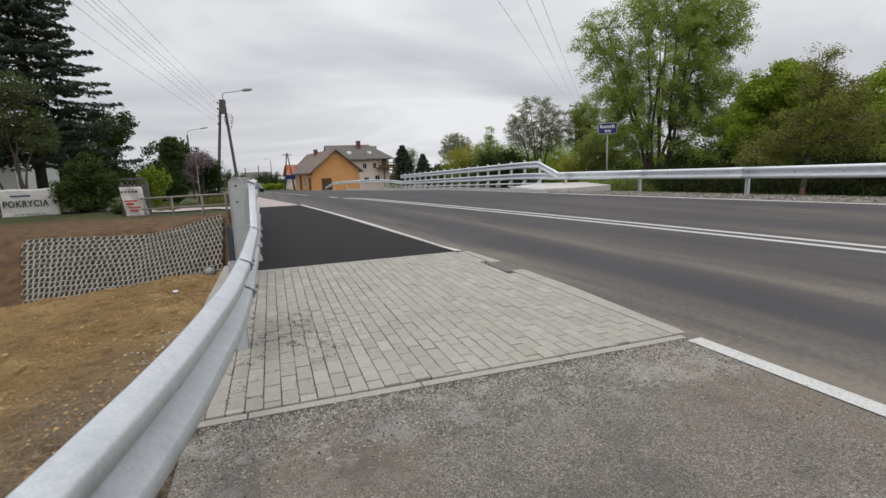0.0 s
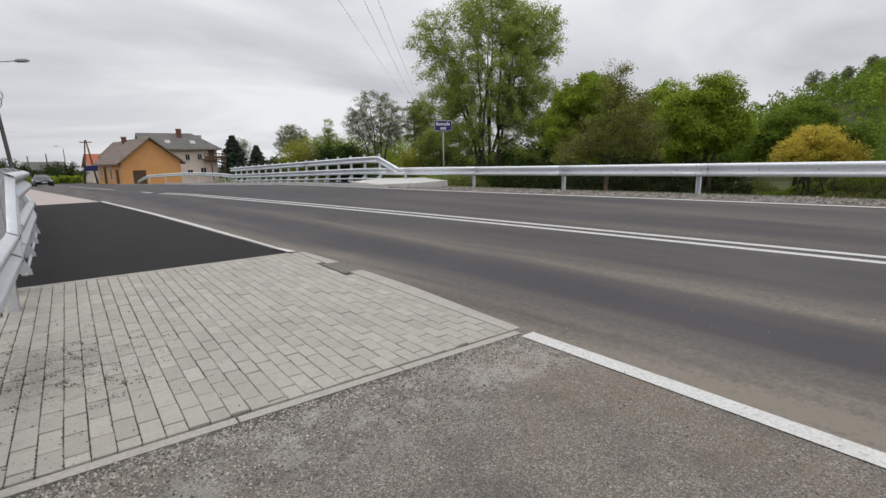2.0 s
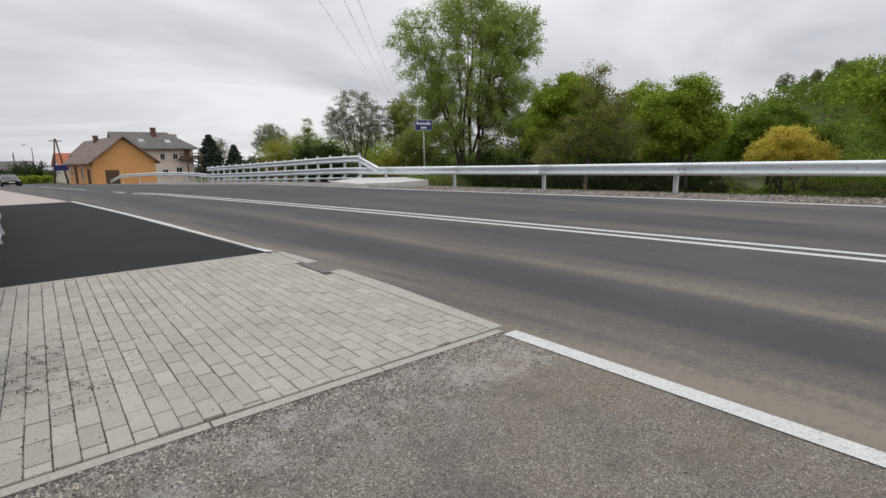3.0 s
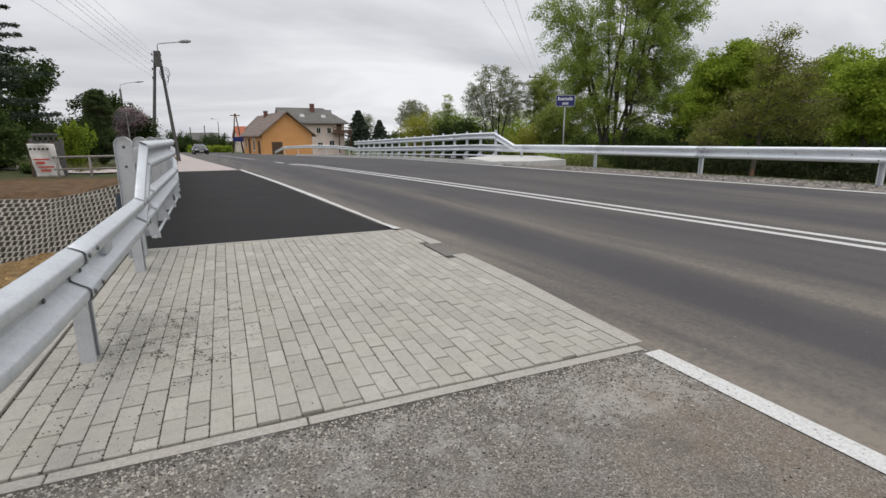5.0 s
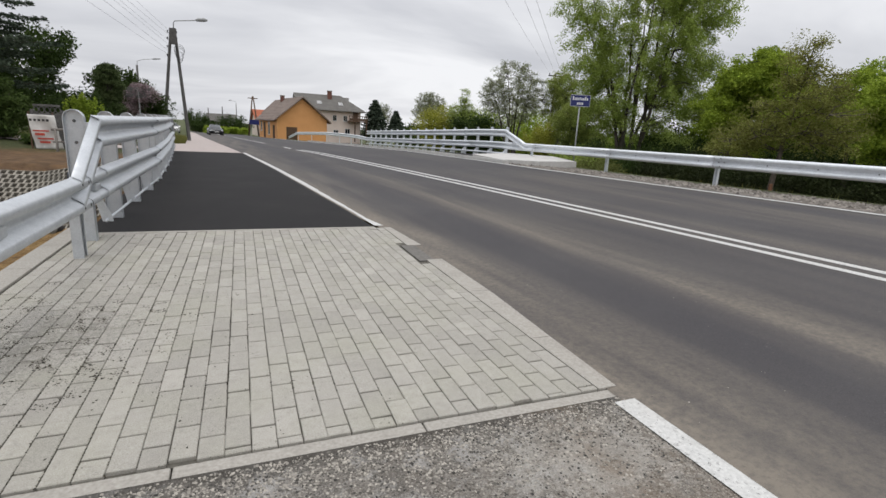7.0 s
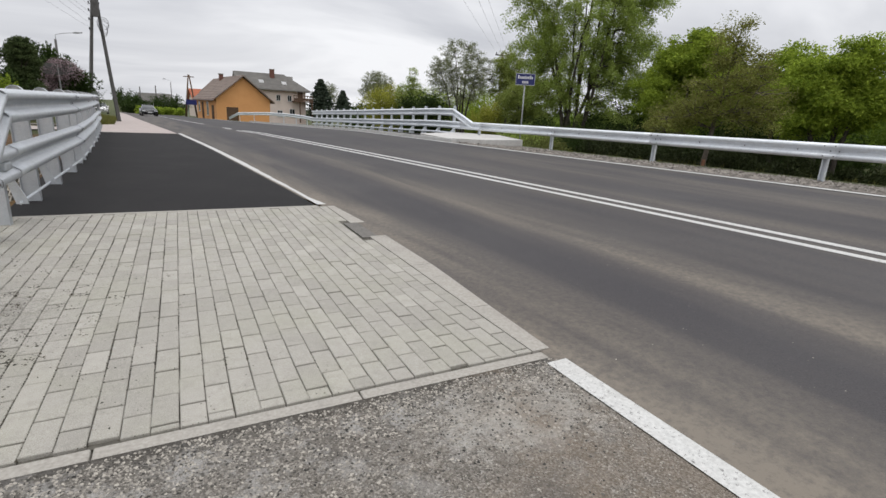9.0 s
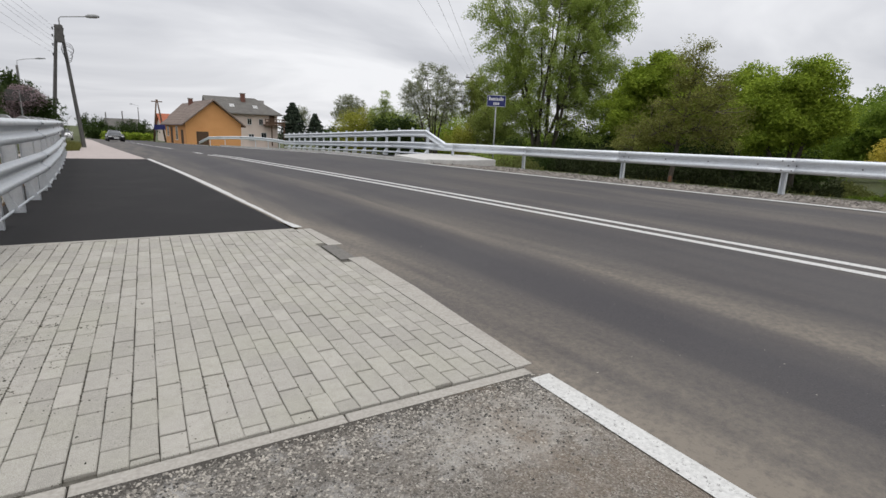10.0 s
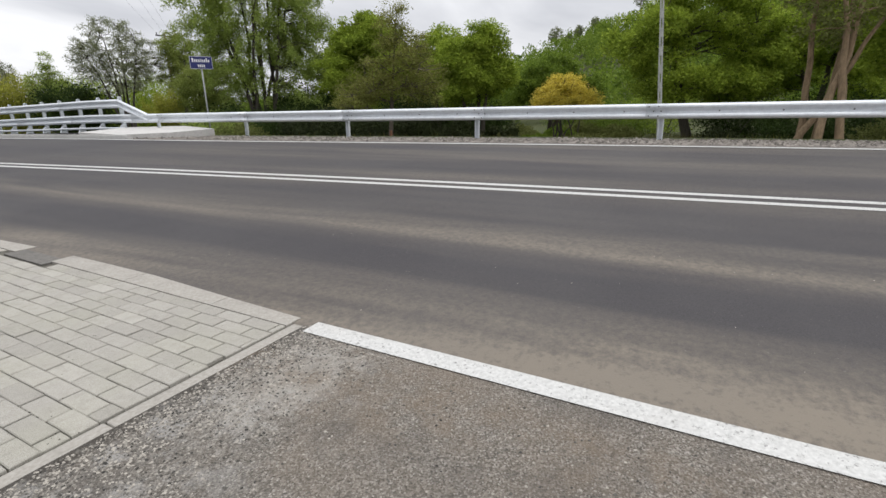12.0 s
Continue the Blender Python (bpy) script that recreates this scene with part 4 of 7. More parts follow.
def tree(name, base, height, width, leaf, bark, leaves, size, seed, label, category="tree", clear=0.25, trunks=1, up=0.12, spread=0.35, lean=(0, 0), twig=True, droop=0.0, thick=0.03, group="", limbs=9):
    """A tapered trunk that forks into limbs and twigs, and a crown of single leaves round their ends."""
    rng = np.random.default_rng(seed)
    top = thing(name, label, category, base, group)
    wood = bmesh.new()
    tips = []
    for k in range(trunks):
        a = rng.uniform(0, 6.28)
        off = Vector((math.cos(a), math.sin(a), 0)) * (0.0 if trunks == 1 else 0.06 * width)
        out = Vector((math.cos(a), math.sin(a), 0)) * (0.0 if trunks == 1 else 0.35)
        h = height * rng.uniform(0.72, 0.9)
        tr = branch(rng, off - Vector((0, 0, 0.3)), Vector((lean[0], lean[1], 1)) + out, h, 8, 0.07, 0.06)
        r0 = thick * height / math.sqrt(trunks)
        tube(wood, tr, [r0 * (1 - 0.85 * i / 8) for i in range(9)], 7)
        tips += tr[4:]
        n = max(4, int(limbs / math.sqrt(trunks)))
        for j in range(n):
            f = clear + (0.97 - clear) * (j + rng.uniform(0, 0.8)) / n
            q = min(7, int(f * 8))
            s = tr[q].lerp(tr[q + 1], f * 8 - q)
            az = j * 2.4 + rng.uniform(-0.5, 0.5)
            reach = width * 0.5 * (0.55 + 0.6 * math.sin(math.pi * min(1, max(0.08, (f - clear * 0.6) / (1.08 - clear * 0.6))))) * rng.uniform(0.7, 1.05)
            lb = branch(rng, s, (math.cos(az), math.sin(az), 0.35 + 0.5 * f), reach, 5, 0.17, up)
            r1 = r0 * (1 - 0.8 * f) * 0.5
            tube(wood, lb, [r1 * (1 - 0.8 * i / 5) for i in range(6)], 5)
            tips += lb[2:]
            for i in range(4):
                b = lb[2 + i % 4]
                tw = branch(rng, b, Vector(rng.normal(0, 1, 3)) + Vector((0, 0, 0.3)), reach * 0.45, 3, 0.25, up)
                if twig:
                    tube(wood, tw, [r1 * 0.35, r1 * 0.25, r1 * 0.16, r1 * 0.06], 4, False)
                tips += tw[1:]
    part("trunk", wood, bark, top, smooth=True)
    if leaves:
        sp = spread * width * 0.22
        quads, faces = leaf_cloud([tuple(t) for t in tips], (sp, sp, sp * 0.9), leaves, size, rng, 0.0, droop)
        put("crown", mesh_np("crown", quads, faces, leaf), top)
    return top


def willow(base, height, seed):
    """A many-stemmed willow: stems fan out into a broad, feathery crown with a lobe that leans out at the top."""
    rng = np.random.default_rng(seed)
    top = thing("willow_tree", "tall many-stemmed willow with pale green hanging shoots", "tree", base)
    wood = bmesh.new()
    side = Vector((0.78, -0.63, 0))
    deep = Vector((0.63, 0.78, 0))
    # lobes of the crown: offset to the side, height, half width, half height, share
    lobes = ((0.6, 0.66, 2.7, 3.3, 0.36), (-3.0, 0.80, 1.5, 1.6, 0.06), (-2.4, 0.58, 1.4, 2.2, 0.07), (2.6, 0.80, 1.7, 1.9, 0.12), (0.4, 0.93, 2.4, 1.1, 0.12), (1.4, 0.30, 3.0, 2.2, 0.13), (-1.0, 0.42, 1.9, 2.8, 0.12), (3.0, 0.46, 1.6, 2.4, 0.10))
    ends = []
    for off, h, w, v, share in lobes:
        for _ in range(int(820 * share)):
            d = Vector(rng.normal(0, 1, 3)).normalized() * rng.uniform(0.12, 1) ** 0.42
            ends.append(side * (off + d.x * w) + deep * (d.y * w * 0.85) + Vector((0, 0, height * h + d.z * v)))
    stems = []
    for k in range(11):
        off, h, w, v, share = lobes[(0, 1, 2, 3, 0, 0, 2, 0, 3, 4, 1)[k]]
        a = 6.283 * k / 11
        foot = Vector((math.cos(a) * 0.55, math.sin(a) * 0.55, -0.3))
        goal = side * (off + rng.normal(0, 0.4) * w) + deep * (rng.normal(0, 0.35) * w) + Vector((0, 0, height * h + 0.5 * v))
        mid = foot.lerp(goal, 0.45) + Vector((rng.normal(0, 0.25), rng.normal(0, 0.25), 0.6))
        line = []
        for i in range(11):
            t = i / 10
            line.append(foot * (1 - t) ** 2 + mid * 2 * t * (1 - t) + goal * t * t + Vector(rng.normal(0, 0.05, 3)))
        tube(wood, line, [0.13 * (1 - 0.9 * i / 10) + 0.008 for i in range(11)], 6)
        stems += line[3:]
    cents = []
    for k, e in enumerate(ends):
        if k % 2 == 0:
            s = min(stems, key=lambda q: (q - e).length + 0.6 * max(0, q.z - e.z))
            m = s.lerp(e, 0.5) + Vector((0, 0, 0.15 * (e - s).length))
            tube(wood, [s, m, e], [0.022, 0.014, 0.005], 4, False)
        out = Vector((e.x, e.y, 0)).normalized() * 0.5 + Vector((0, 0, 0.9 if e.z > height * 0.72 else 0.2)) + Vector(rng.normal(0, 0.35, 3))
        q, d = e.copy(), out.normalized()
        for s in range(9):
            cents.append(tuple(q))
            d = (d + Vector((0, 0, -0.17))).normalized()
            q = q + d * 0.14
    part("trunk", wood, BARK, top, smooth=True)
    q, f = leaf_cloud(cents, (0.17, 0.17, 0.20), 160000, 0.050, rng, 0.0, 0.5)
    put("crown", mesh_np("crown", q, f, WILLOW), top)
    return top


def lobed_tree(name, base, lobes, leaf, bark, leaves, size, seed, label, category="tree", trunks=1, thick=0.16, clump=0.30, clumps=240, droop=0.0, bias=0.45, fork=0.3, wood_share=2, side=(0.58, -0.81), grow=1.0, ring=0.05):
    """A tree whose crown is made of lobes. Each lobe: shift across, height, half width, half height, share of the clumps."""
    rng = np.random.default_rng(seed)
    top = thing(name, label, category, base)
    across, deep = Vector((side[0], side[1], 0)), Vector((-side[1], side[0], 0))
    ends = []
    for off, h, w, v, share in lobes:
        for _ in range(int(clumps * share)):
            d = Vector(rng.normal(0, 1, 3)).normalized() * rng.uniform(0.05, 1) ** bias
            ends.append(across * (off + d.x * w) + deep * (d.y * w * 0.9) + Vector((0, 0, grow * h + d.z * v)))
    wood = bmesh.new()
    stems = []
    for k in range(trunks):
        off, h, w, v, share = lobes[k % len(lobes)]
        a = 2.4 * k + 0.5
        r = 0.0 if trunks == 1 else 0.12 + ring * trunks
        foot = Vector((math.cos(a) * r, math.sin(a) * r, -0.4))
        goal = across * (off + rng.normal(0, 0.25) * w) + deep * (rng.normal(0, 0.3) * w) + Vector((0, 0, grow * h + 0.6 * v))
        mid = foot.lerp(goal, 0.5)
        mid.x, mid.y = mid.x * 0.55 + rng.normal(0, 0.12), mid.y * 0.55 + rng.normal(0, 0.12)
        pts = [foot * (1 - t) ** 2 + mid * 2 * t * (1 - t) + goal * t * t + Vector(rng.normal(0, 0.035, 3)) for t in (i / 10 for i in range(11))]
        r0 = thick / math.sqrt(trunks)
        tube(wood, pts, [r0 * (1.15 - 1.05 * i / 10) + 0.006 for i in range(11)], 7)
        stems += [p for i, p in enumerate(pts) if i / 10 >= fork]
    # boughs to the lobes, then shoots to the clumps
    boughs = list(stems)
    for e in ends[::7]:
        s0 = min(stems, key=lambda q: (q - e).length + 0.8 * max(0, q.z - e.z))
        m = s0.lerp(e, 0.5) + Vector((rng.normal(0, 0.1), rng.normal(0, 0.1), 0.12 * (e - s0).length))
        r1 = thick * 0.26 / math.sqrt(trunks)
        tube(wood, [s0, m, e], [r1, r1 * 0.6, r1 * 0.2], 5, False)
        boughs += [s0.lerp(m, 0.6), m, m.lerp(e, 0.5)]
    for e in ends[::wood_share]:
        s0 = min(boughs, key=lambda q: (q - e).length + 0.5 * max(0, q.z - e.z))
        m = s0.lerp(e, 0.55) + Vector(rng.normal(0, 0.06, 3))
        tube(wood, [s0, m, e + (e - s0) * 0.15], [0.020, 0.012, 0.004], 4, False)
    part("trunk", wood, bark, top, smooth=True)
    if leaves:
        q, f = leaf_cloud([tuple(e) for e in ends], (clump, clump, clump * 0.62), leaves, size, rng, 0.3, droop)
        put("crown", mesh_np("crown", q, f, leaf), top)
    return top


def spruce(name, base, height, width, seed, label, material, count=26000, size=0.09, low=0.11):
    """A conifer with whorls of drooping boughs."""
    rng = np.random.default_rng(seed)
    top = thing(name, label, "tree", base)
    wood = bmesh.new()
    tube(wood, [(0, 0, -0.3), (0.05, 0, height * 0.5), (0, 0, height)], [height * 0.018, height * 0.011, 0.012], 7)
    cents = []
    z = height * low
    while z < height * 0.985:
        f = 1 - z / height
        n = int(6 + 5 * f)
        for k in range(n):
            a = 6.283 * k / n + rng.uniform(-0.35, 0.35)
            r = width * 0.5 * (f ** 0.8) * rng.uniform(0.65, 1.12) + 0.1
            pts = []
            for s in range(7):
                t = s / 6
                pts.append(Vector((math.cos(a) * r * t, math.sin(a) * r * t, z - 0.30 * r * t + 0.20 * r * t * t)))
            tube(wood, pts[::2], [0.03 * f + 0.008] * 3 + [0.004], 4, False)
            for t in np.linspace(0.12, 1, int(5 + 10 * r / (width * 0.5))):
                p = Vector((math.cos(a) * r * t, math.sin(a) * r * t, z - 0.30 * r * t + 0.20 * r * t * t))
                cents.append(tuple(p))
                w = 0.42 * r * (1.05 - t) * rng.uniform(0.6, 1.1) + 0.12
                for s in (-1, 1):
                    # side shoots point outwards and sag a little
                    b = a + s * rng.uniform(0.6, 1.0)
                    for u in (0.25, 0.5, 0.75, 1.0):
                        cents.append((p.x + math.cos(b) * w * u, p.y + math.sin(b) * w * u, p.z - 0.22 * w * u * u))
        z += height * 0.033 * (0.6 + 0.8 * f)
    part("trunk", wood, BARK, top, smooth=True)
    q, f = leaf_cloud(cents, (0.075, 0.075, 0.05), count, size, rng, 0.55, 0.2)
    put("crown", mesh_np("crown", q, f, material), top)
    return top


def bush(name, base, size, material, count, leaf, seed, label, category="bush", stems=12, group="", low=1):
    """Stems fanning from the ground with leaves along them."""
    rng = np.random.default_rng(seed)
    top = thing(name, label, category, base, group)
    wood = bmesh.new()
    cents = []
    for k in range(stems):
        a = 2.4 * k
        o = math.sqrt((k + 0.5) / stems)
        b = branch(rng, (0.18 * size[0] * o * math.cos(a), 0.18 * size[1] * o * math.sin(a), -0.1), (size[0] * 0.5 * o * math.cos(a), size[1] * 0.5 * o * math.sin(a), size[2] * (1.15 - 0.45 * o)), size[2] * (1.05 - 0.2 * o), 5, 0.12, 0.0)
        tube(wood, b, [0.03, 0.024, 0.018, 0.013, 0.009, 0.004], 4, False)
        cents += [tuple(p) for p in b[low:]]
    part("stems", wood, BARK, top, smooth=True)
    sp = (size[0] * 0.13, size[1] * 0.13, size[2] * 0.13)
    q, f = leaf_cloud(cents, sp, count, leaf, rng)
    q[:, 2] = np.maximum(q[:, 2], 0.02)
    put("foliage", mesh_np("foliage", q, f, material), top)
    return top


def ground_at(x, y, z=None):
    return (x, y, land(x, y) if z is None else z)


def build_trees():
    # beyond the far barrier
    willow(ground_at(19.56, 21.96), 11.6, 11)
    lobed_tree("alder_tree", ground_at(20.4, 15.2), ((0.1, 4.4, 1.5, 1.3, 0.34), (-1.0, 3.0, 1.5, 1.4, 0.28), (1.3, 3.3, 1.3, 1.3, 0.22), (0.1, 1.9, 1.7, 0.9, 0.16)), LEAF, BARK, 52000, 0.062, 12, "dense bright green alder beside the willow", trunks=2, grow=1.16)
    lobed_tree("alder_tree", ground_at(24.0, 17.6), ((0.0, 4.4, 2.2, 1.6, 0.5), (1.6, 3.4, 1.8, 1.6, 0.3), (-1.4, 3.0, 1.6, 1.5, 0.2)), LEAF, BARK, 40000, 0.072, 13, "bright green alder standing deeper in the bank wood", trunks=2, grow=1.2)
    lobed_tree("half_bare_tree", ground_at(13.87, 8.88), ((0.1, 4.1, 0.7, 0.9, 0.14), (0.5, 3.3, 1.0, 0.9, 0.22), (-0.6, 2.5, 0.8, 0.7, 0.16), (-1.3, 1.85, 0.9, 0.55, 0.18), (1.2, 2.3, 0.9, 0.9, 0.20), (0.2, 2.2, 0.7, 0.7, 0.10)), RUSSET, GREYBARK, 22000, 0.034, 14, "half-bare tree with fine brownish leaves and pale limbs", thick=0.085, clump=0.20, clumps=420, wood_share=2, fork=0.15, grow=1.08)
    lobed_tree("alder_tree", ground_at(19.05, 7.9), ((0.3, 3.7, 0.8, 0.95, 0.22), (-0.8, 3.0, 1.0, 0.9, 0.26), (0.8, 2.75, 0.95, 0.9, 0.24), (0.0, 2.4, 1.3, 0.8, 0.20), (-1.0, 2.0, 0.8, 0.5, 0.08)), LEAF, BARK, 60000, 0.050, 16, "round bright green tree with dark forked trunks", trunks=3, thick=0.2, grow=1.19)
    lobed_tree("alder_tree", ground_at(21.4, 10.9), ((0.0, 3.6, 1.5, 1.3, 0.5), (-1.3, 2.9, 1.3, 1.2, 0.3), (1.2, 2.5, 1.3, 1.0, 0.2)), LEAF, BARK, 42000, 0.060, 17, "fresh green alder behind the half-bare tree", trunks=2, grow=1.16)
    lobed_tree("birch_tree", ground_at(25.5, 6.6), ((0.0, 2.8, 1.7, 1.2, 0.5), (1.5, 2.3, 1.5, 1.0, 0.3), (-1.4, 2.2, 1.4, 1.0, 0.2)), HILL, BARK, 34000, 0.065, 18, "light green low tree behind the bank", trunks=2, grow=1.1)
    lobed_tree("forsythia_bush", ground_at(20.45, 4.3), ((0.0, 1.75, 1.1, 0.75, 0.4), (-0.8, 1.55, 0.75, 0.6, 0.2), (0.9, 1.5, 0.8, 0.6, 0.2), (0.0, 2.15, 0.8, 0.45, 0.2)), YELLOW, BARK, 30000, 0.032, 19, "golden yellow flowering forsythia bush", "bush", trunks=9, thick=0.10, clump=0.17, clumps=420, grow=1.2)
    lobed_tree("lime_tree", ground_at(22.6, -0.6), ((0.0, 5.2, 2.3, 1.9, 0.26), (-2.2, 3.6, 1.8, 1.3, 0.20), (2.3, 3.6, 1.8, 1.4, 0.20), (-1.0, 2.2, 2.0, 0.8, 0.17), (1.6, 2.0, 1.8, 0.8, 0.17)), LEAF, BARK, 76000, 0.058, 20, "broad green tree with spreading tiers of boughs", thick=0.2, clumps=330, clump=0.34, grow=1.15)
    lobed_tree("lime_tree", ground_at(26.5, -5.5), ((0.0, 5.4, 2.6, 2.2, 0.4), (-2.0, 3.6, 2.0, 1.7, 0.3), (2.0, 3.4, 2.0, 1.7, 0.3)), LEAF, BARK, 46000, 0.070, 21, "tall green tree standing on the slope", trunks=2, thick=0.22)
    lobed_tree("maple_tree", ground_at(16.0, -4.3), ((-0.6, 5.6, 1.7, 1.8, 0.3), (1.2, 5.8, 1.9, 1.9, 0.4), (0.2, 3.6, 1.6, 0.9, 0.12), (2.4, 4.2, 1.4, 1.6, 0.18)), OLIVE, PALEBARK, 20000, 0.052, 22, "multi-stemmed tree with pale brown trunks", trunks=6, thick=0.25, clumps=280, fork=0.45, grow=1.15, ring=0.13)
    lobed_tree("maple_tree", ground_at(19.3, -7.6), ((0.0, 5.8, 2.2, 2.2, 0.5), (-1.5, 3.8, 1.7, 1.5, 0.25), (1.8, 4.0, 1.8, 1.8, 0.25)), LEAF, PALEBARK, 34000, 0.065, 23, "green tree standing beside the shoulder", trunks=3, thick=0.3)
    lobed_tree("maple_tree", ground_at(22.0, -14.0), ((0.0, 5.5, 2.8, 2.4, 0.6), (-2.0, 3.4, 1.8, 1.6, 0.2), (2.0, 3.4, 1.8, 1.6, 0.2)), LEAF, BARK, 20000, 0.09, 24, "green tree further along the bank", trunks=2, thick=0.3)
    k = 30
    # undergrowth; the DARKLEAF bushes among it also supply the shade below the crowns
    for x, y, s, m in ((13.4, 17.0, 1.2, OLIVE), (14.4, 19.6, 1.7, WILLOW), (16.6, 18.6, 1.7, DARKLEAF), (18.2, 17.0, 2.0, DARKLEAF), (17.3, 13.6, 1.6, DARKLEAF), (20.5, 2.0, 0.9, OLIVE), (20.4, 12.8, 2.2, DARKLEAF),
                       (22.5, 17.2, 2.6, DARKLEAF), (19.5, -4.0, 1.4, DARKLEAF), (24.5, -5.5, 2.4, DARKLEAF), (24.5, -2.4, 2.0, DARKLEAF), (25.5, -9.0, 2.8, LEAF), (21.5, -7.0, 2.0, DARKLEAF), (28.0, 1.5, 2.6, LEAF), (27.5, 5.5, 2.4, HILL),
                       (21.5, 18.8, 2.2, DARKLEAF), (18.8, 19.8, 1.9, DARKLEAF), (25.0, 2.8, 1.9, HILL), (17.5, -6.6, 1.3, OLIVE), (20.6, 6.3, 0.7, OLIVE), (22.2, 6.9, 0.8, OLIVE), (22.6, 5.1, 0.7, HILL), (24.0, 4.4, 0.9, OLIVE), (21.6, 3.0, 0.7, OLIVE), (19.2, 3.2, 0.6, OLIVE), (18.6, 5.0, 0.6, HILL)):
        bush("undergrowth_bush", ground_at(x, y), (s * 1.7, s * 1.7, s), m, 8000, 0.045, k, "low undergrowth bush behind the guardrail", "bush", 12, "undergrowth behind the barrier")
        k += 1
    # scrub added to blacken the shaded gaps below the crowns
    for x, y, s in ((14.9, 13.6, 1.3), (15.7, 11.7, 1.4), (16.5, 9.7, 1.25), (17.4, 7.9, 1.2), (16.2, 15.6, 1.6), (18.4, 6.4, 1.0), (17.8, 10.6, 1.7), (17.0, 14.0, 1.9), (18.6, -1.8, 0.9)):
        bush("undergrowth_bush", ground_at(x, y), (s * 1.5, s * 1.5, s), SHADELEAF, 9000, 0.042, k, "near-black scrub standing for shade at the feet of the trees", "bush", 14, "undergrowth behind the barrier")
        k += 1
    # thickets added at the back to darken the shaded gaps between trunks
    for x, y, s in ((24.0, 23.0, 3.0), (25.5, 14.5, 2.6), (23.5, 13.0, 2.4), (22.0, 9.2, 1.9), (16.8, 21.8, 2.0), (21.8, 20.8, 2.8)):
        bush("undergrowth_bush", ground_at(x, y), (s * 1.6, s * 1.6, s), DARKLEAF, 12000, 0.06, k, "dark thicket standing for shade between the trees", "bush", 16, "undergrowth behind the barrier")
        k += 1
    # trees past the bridge
    lobed_tree("ash_tree", (22.7, 41.7, -1.0), ((-0.4, 7.0, 2.6, 2.0, 0.34), (-2.0, 5.6, 1.5, 1.6, 0.16), (1.6, 5.8, 1.9, 1.9, 0.24), (0.0, 4.6, 2.4, 1.6, 0.26)), GREYLEAF, BARK, 32000, 0.050, 50, "round grey-green tree just coming into leaf", trunks=6, thick=0.26, clumps=620, clump=0.24, wood_share=1, bias=0.36, side=(0.88, -0.47))
    lobed_tree("birch_tree", (26.6, 39.6, -1.0), ((0.0, 6.9, 1.5, 1.7, 0.4), (0.3, 4.6, 1.9, 1.9, 0.6)), OLIVEGREEN, BARK, 34000, 0.055, 51, "olive green tree round the utility pole", trunks=2, side=(0.88, -0.47))
    lobed_tree("birch_tree", (19.6, 27.2, -0.5), ((0.6, 3.4, 1.5, 1.3, 0.4), (-0.6, 2.4, 1.3, 1.4, 0.35), (0.8, 1.6, 1.6, 1.0, 0.25)), OLIVEGREEN, BARK, 34000, 0.048, 52, "bushy olive-green tree near the bridge end", trunks=4, side=(0.85, -0.53))
    bush("hazel_bush", (17.3, 27.8, -0.4), (1.5, 1.5, 2.3), YELLOWGREEN, 9000, 0.045, 53, "yellow-green spring bush near the bridge end", "bush", 14)
    lobed_tree("plum_tree", (23.4, 54.8, -1.2), ((0.0, 5.6, 0.9, 1.9, 0.3), (-0.9, 4.4, 1.4, 1.4, 0.35), (0.9, 4.3, 1.4, 1.3, 0.35)), WILLOW, BARK, 9000, 0.062, 54, "slim pale tree with upright twigs", trunks=4, thick=0.14, clumps=380, wood_share=1, clump=0.22, side=(0.9, -0.43))
    lobed_tree("bare_tree", (24.0, 68.6, -1.2), ((0.0, 5.9, 2.4, 1.9, 0.6), (-0.9, 4.8, 1.8, 1.4, 0.2), (0.9, 4.8, 1.8, 1.4, 0.2)), GREYLEAF, BARK, 17000, 0.062, 55, "round bare-crowned tree in the distance", trunks=3, thick=0.24, clumps=620, wood_share=1, clump=0.25, bias=0.4, side=(0.94, -0.33))
    for x, y, w, h, m, lab in ((22.0, 58.0, 5.5, 5.0, YELLOWGREEN, "yellow-green bushes past the bridge"), (27.0, 57.0, 7.0, 5.2, LEAF, "light green bushes past the bridge"), (31.0, 52.0, 8.0, 5.4, LEAF, "dark bushes past the bridge"), (21.0, 46.0, 5.5, 4.0, DARKLEAF, "dark low bushes beside the bridge end"), (32.0, 66.0, 10.0, 4.0, DARKLEAF, "dark hedge bushes in the distance")):
        k += 1
        bush("hedge_bush", (x, y, -1.2), (w, w * 0.6, h), m, 20000, 0.085, k, lab, "bush", 22)
    spruce("spruce_tree", (21.8, 92.2, -1.5), 7.7, 7.4, 59, "dark garden spruce beside the cream house", NEEDLE, 9000, 0.2)
    spruce("spruce_tree", (25.6, 91.2, -1.5), 5.9, 5.2, 60, "small dark spruce tree beside the cream house", NEEDLE, 6000, 0.18)
    lobed_tree("bare_tree", (24.2, 96.0, -1.5), ((0.0, 5.0, 2.0, 2.6, 1.0),), GREYLEAF, BARK, 3500, 0.10, 61, "grey bare-twigged tree behind the spruces", trunks=3, clumps=260, wood_share=1, side=(0.96, -0.26))
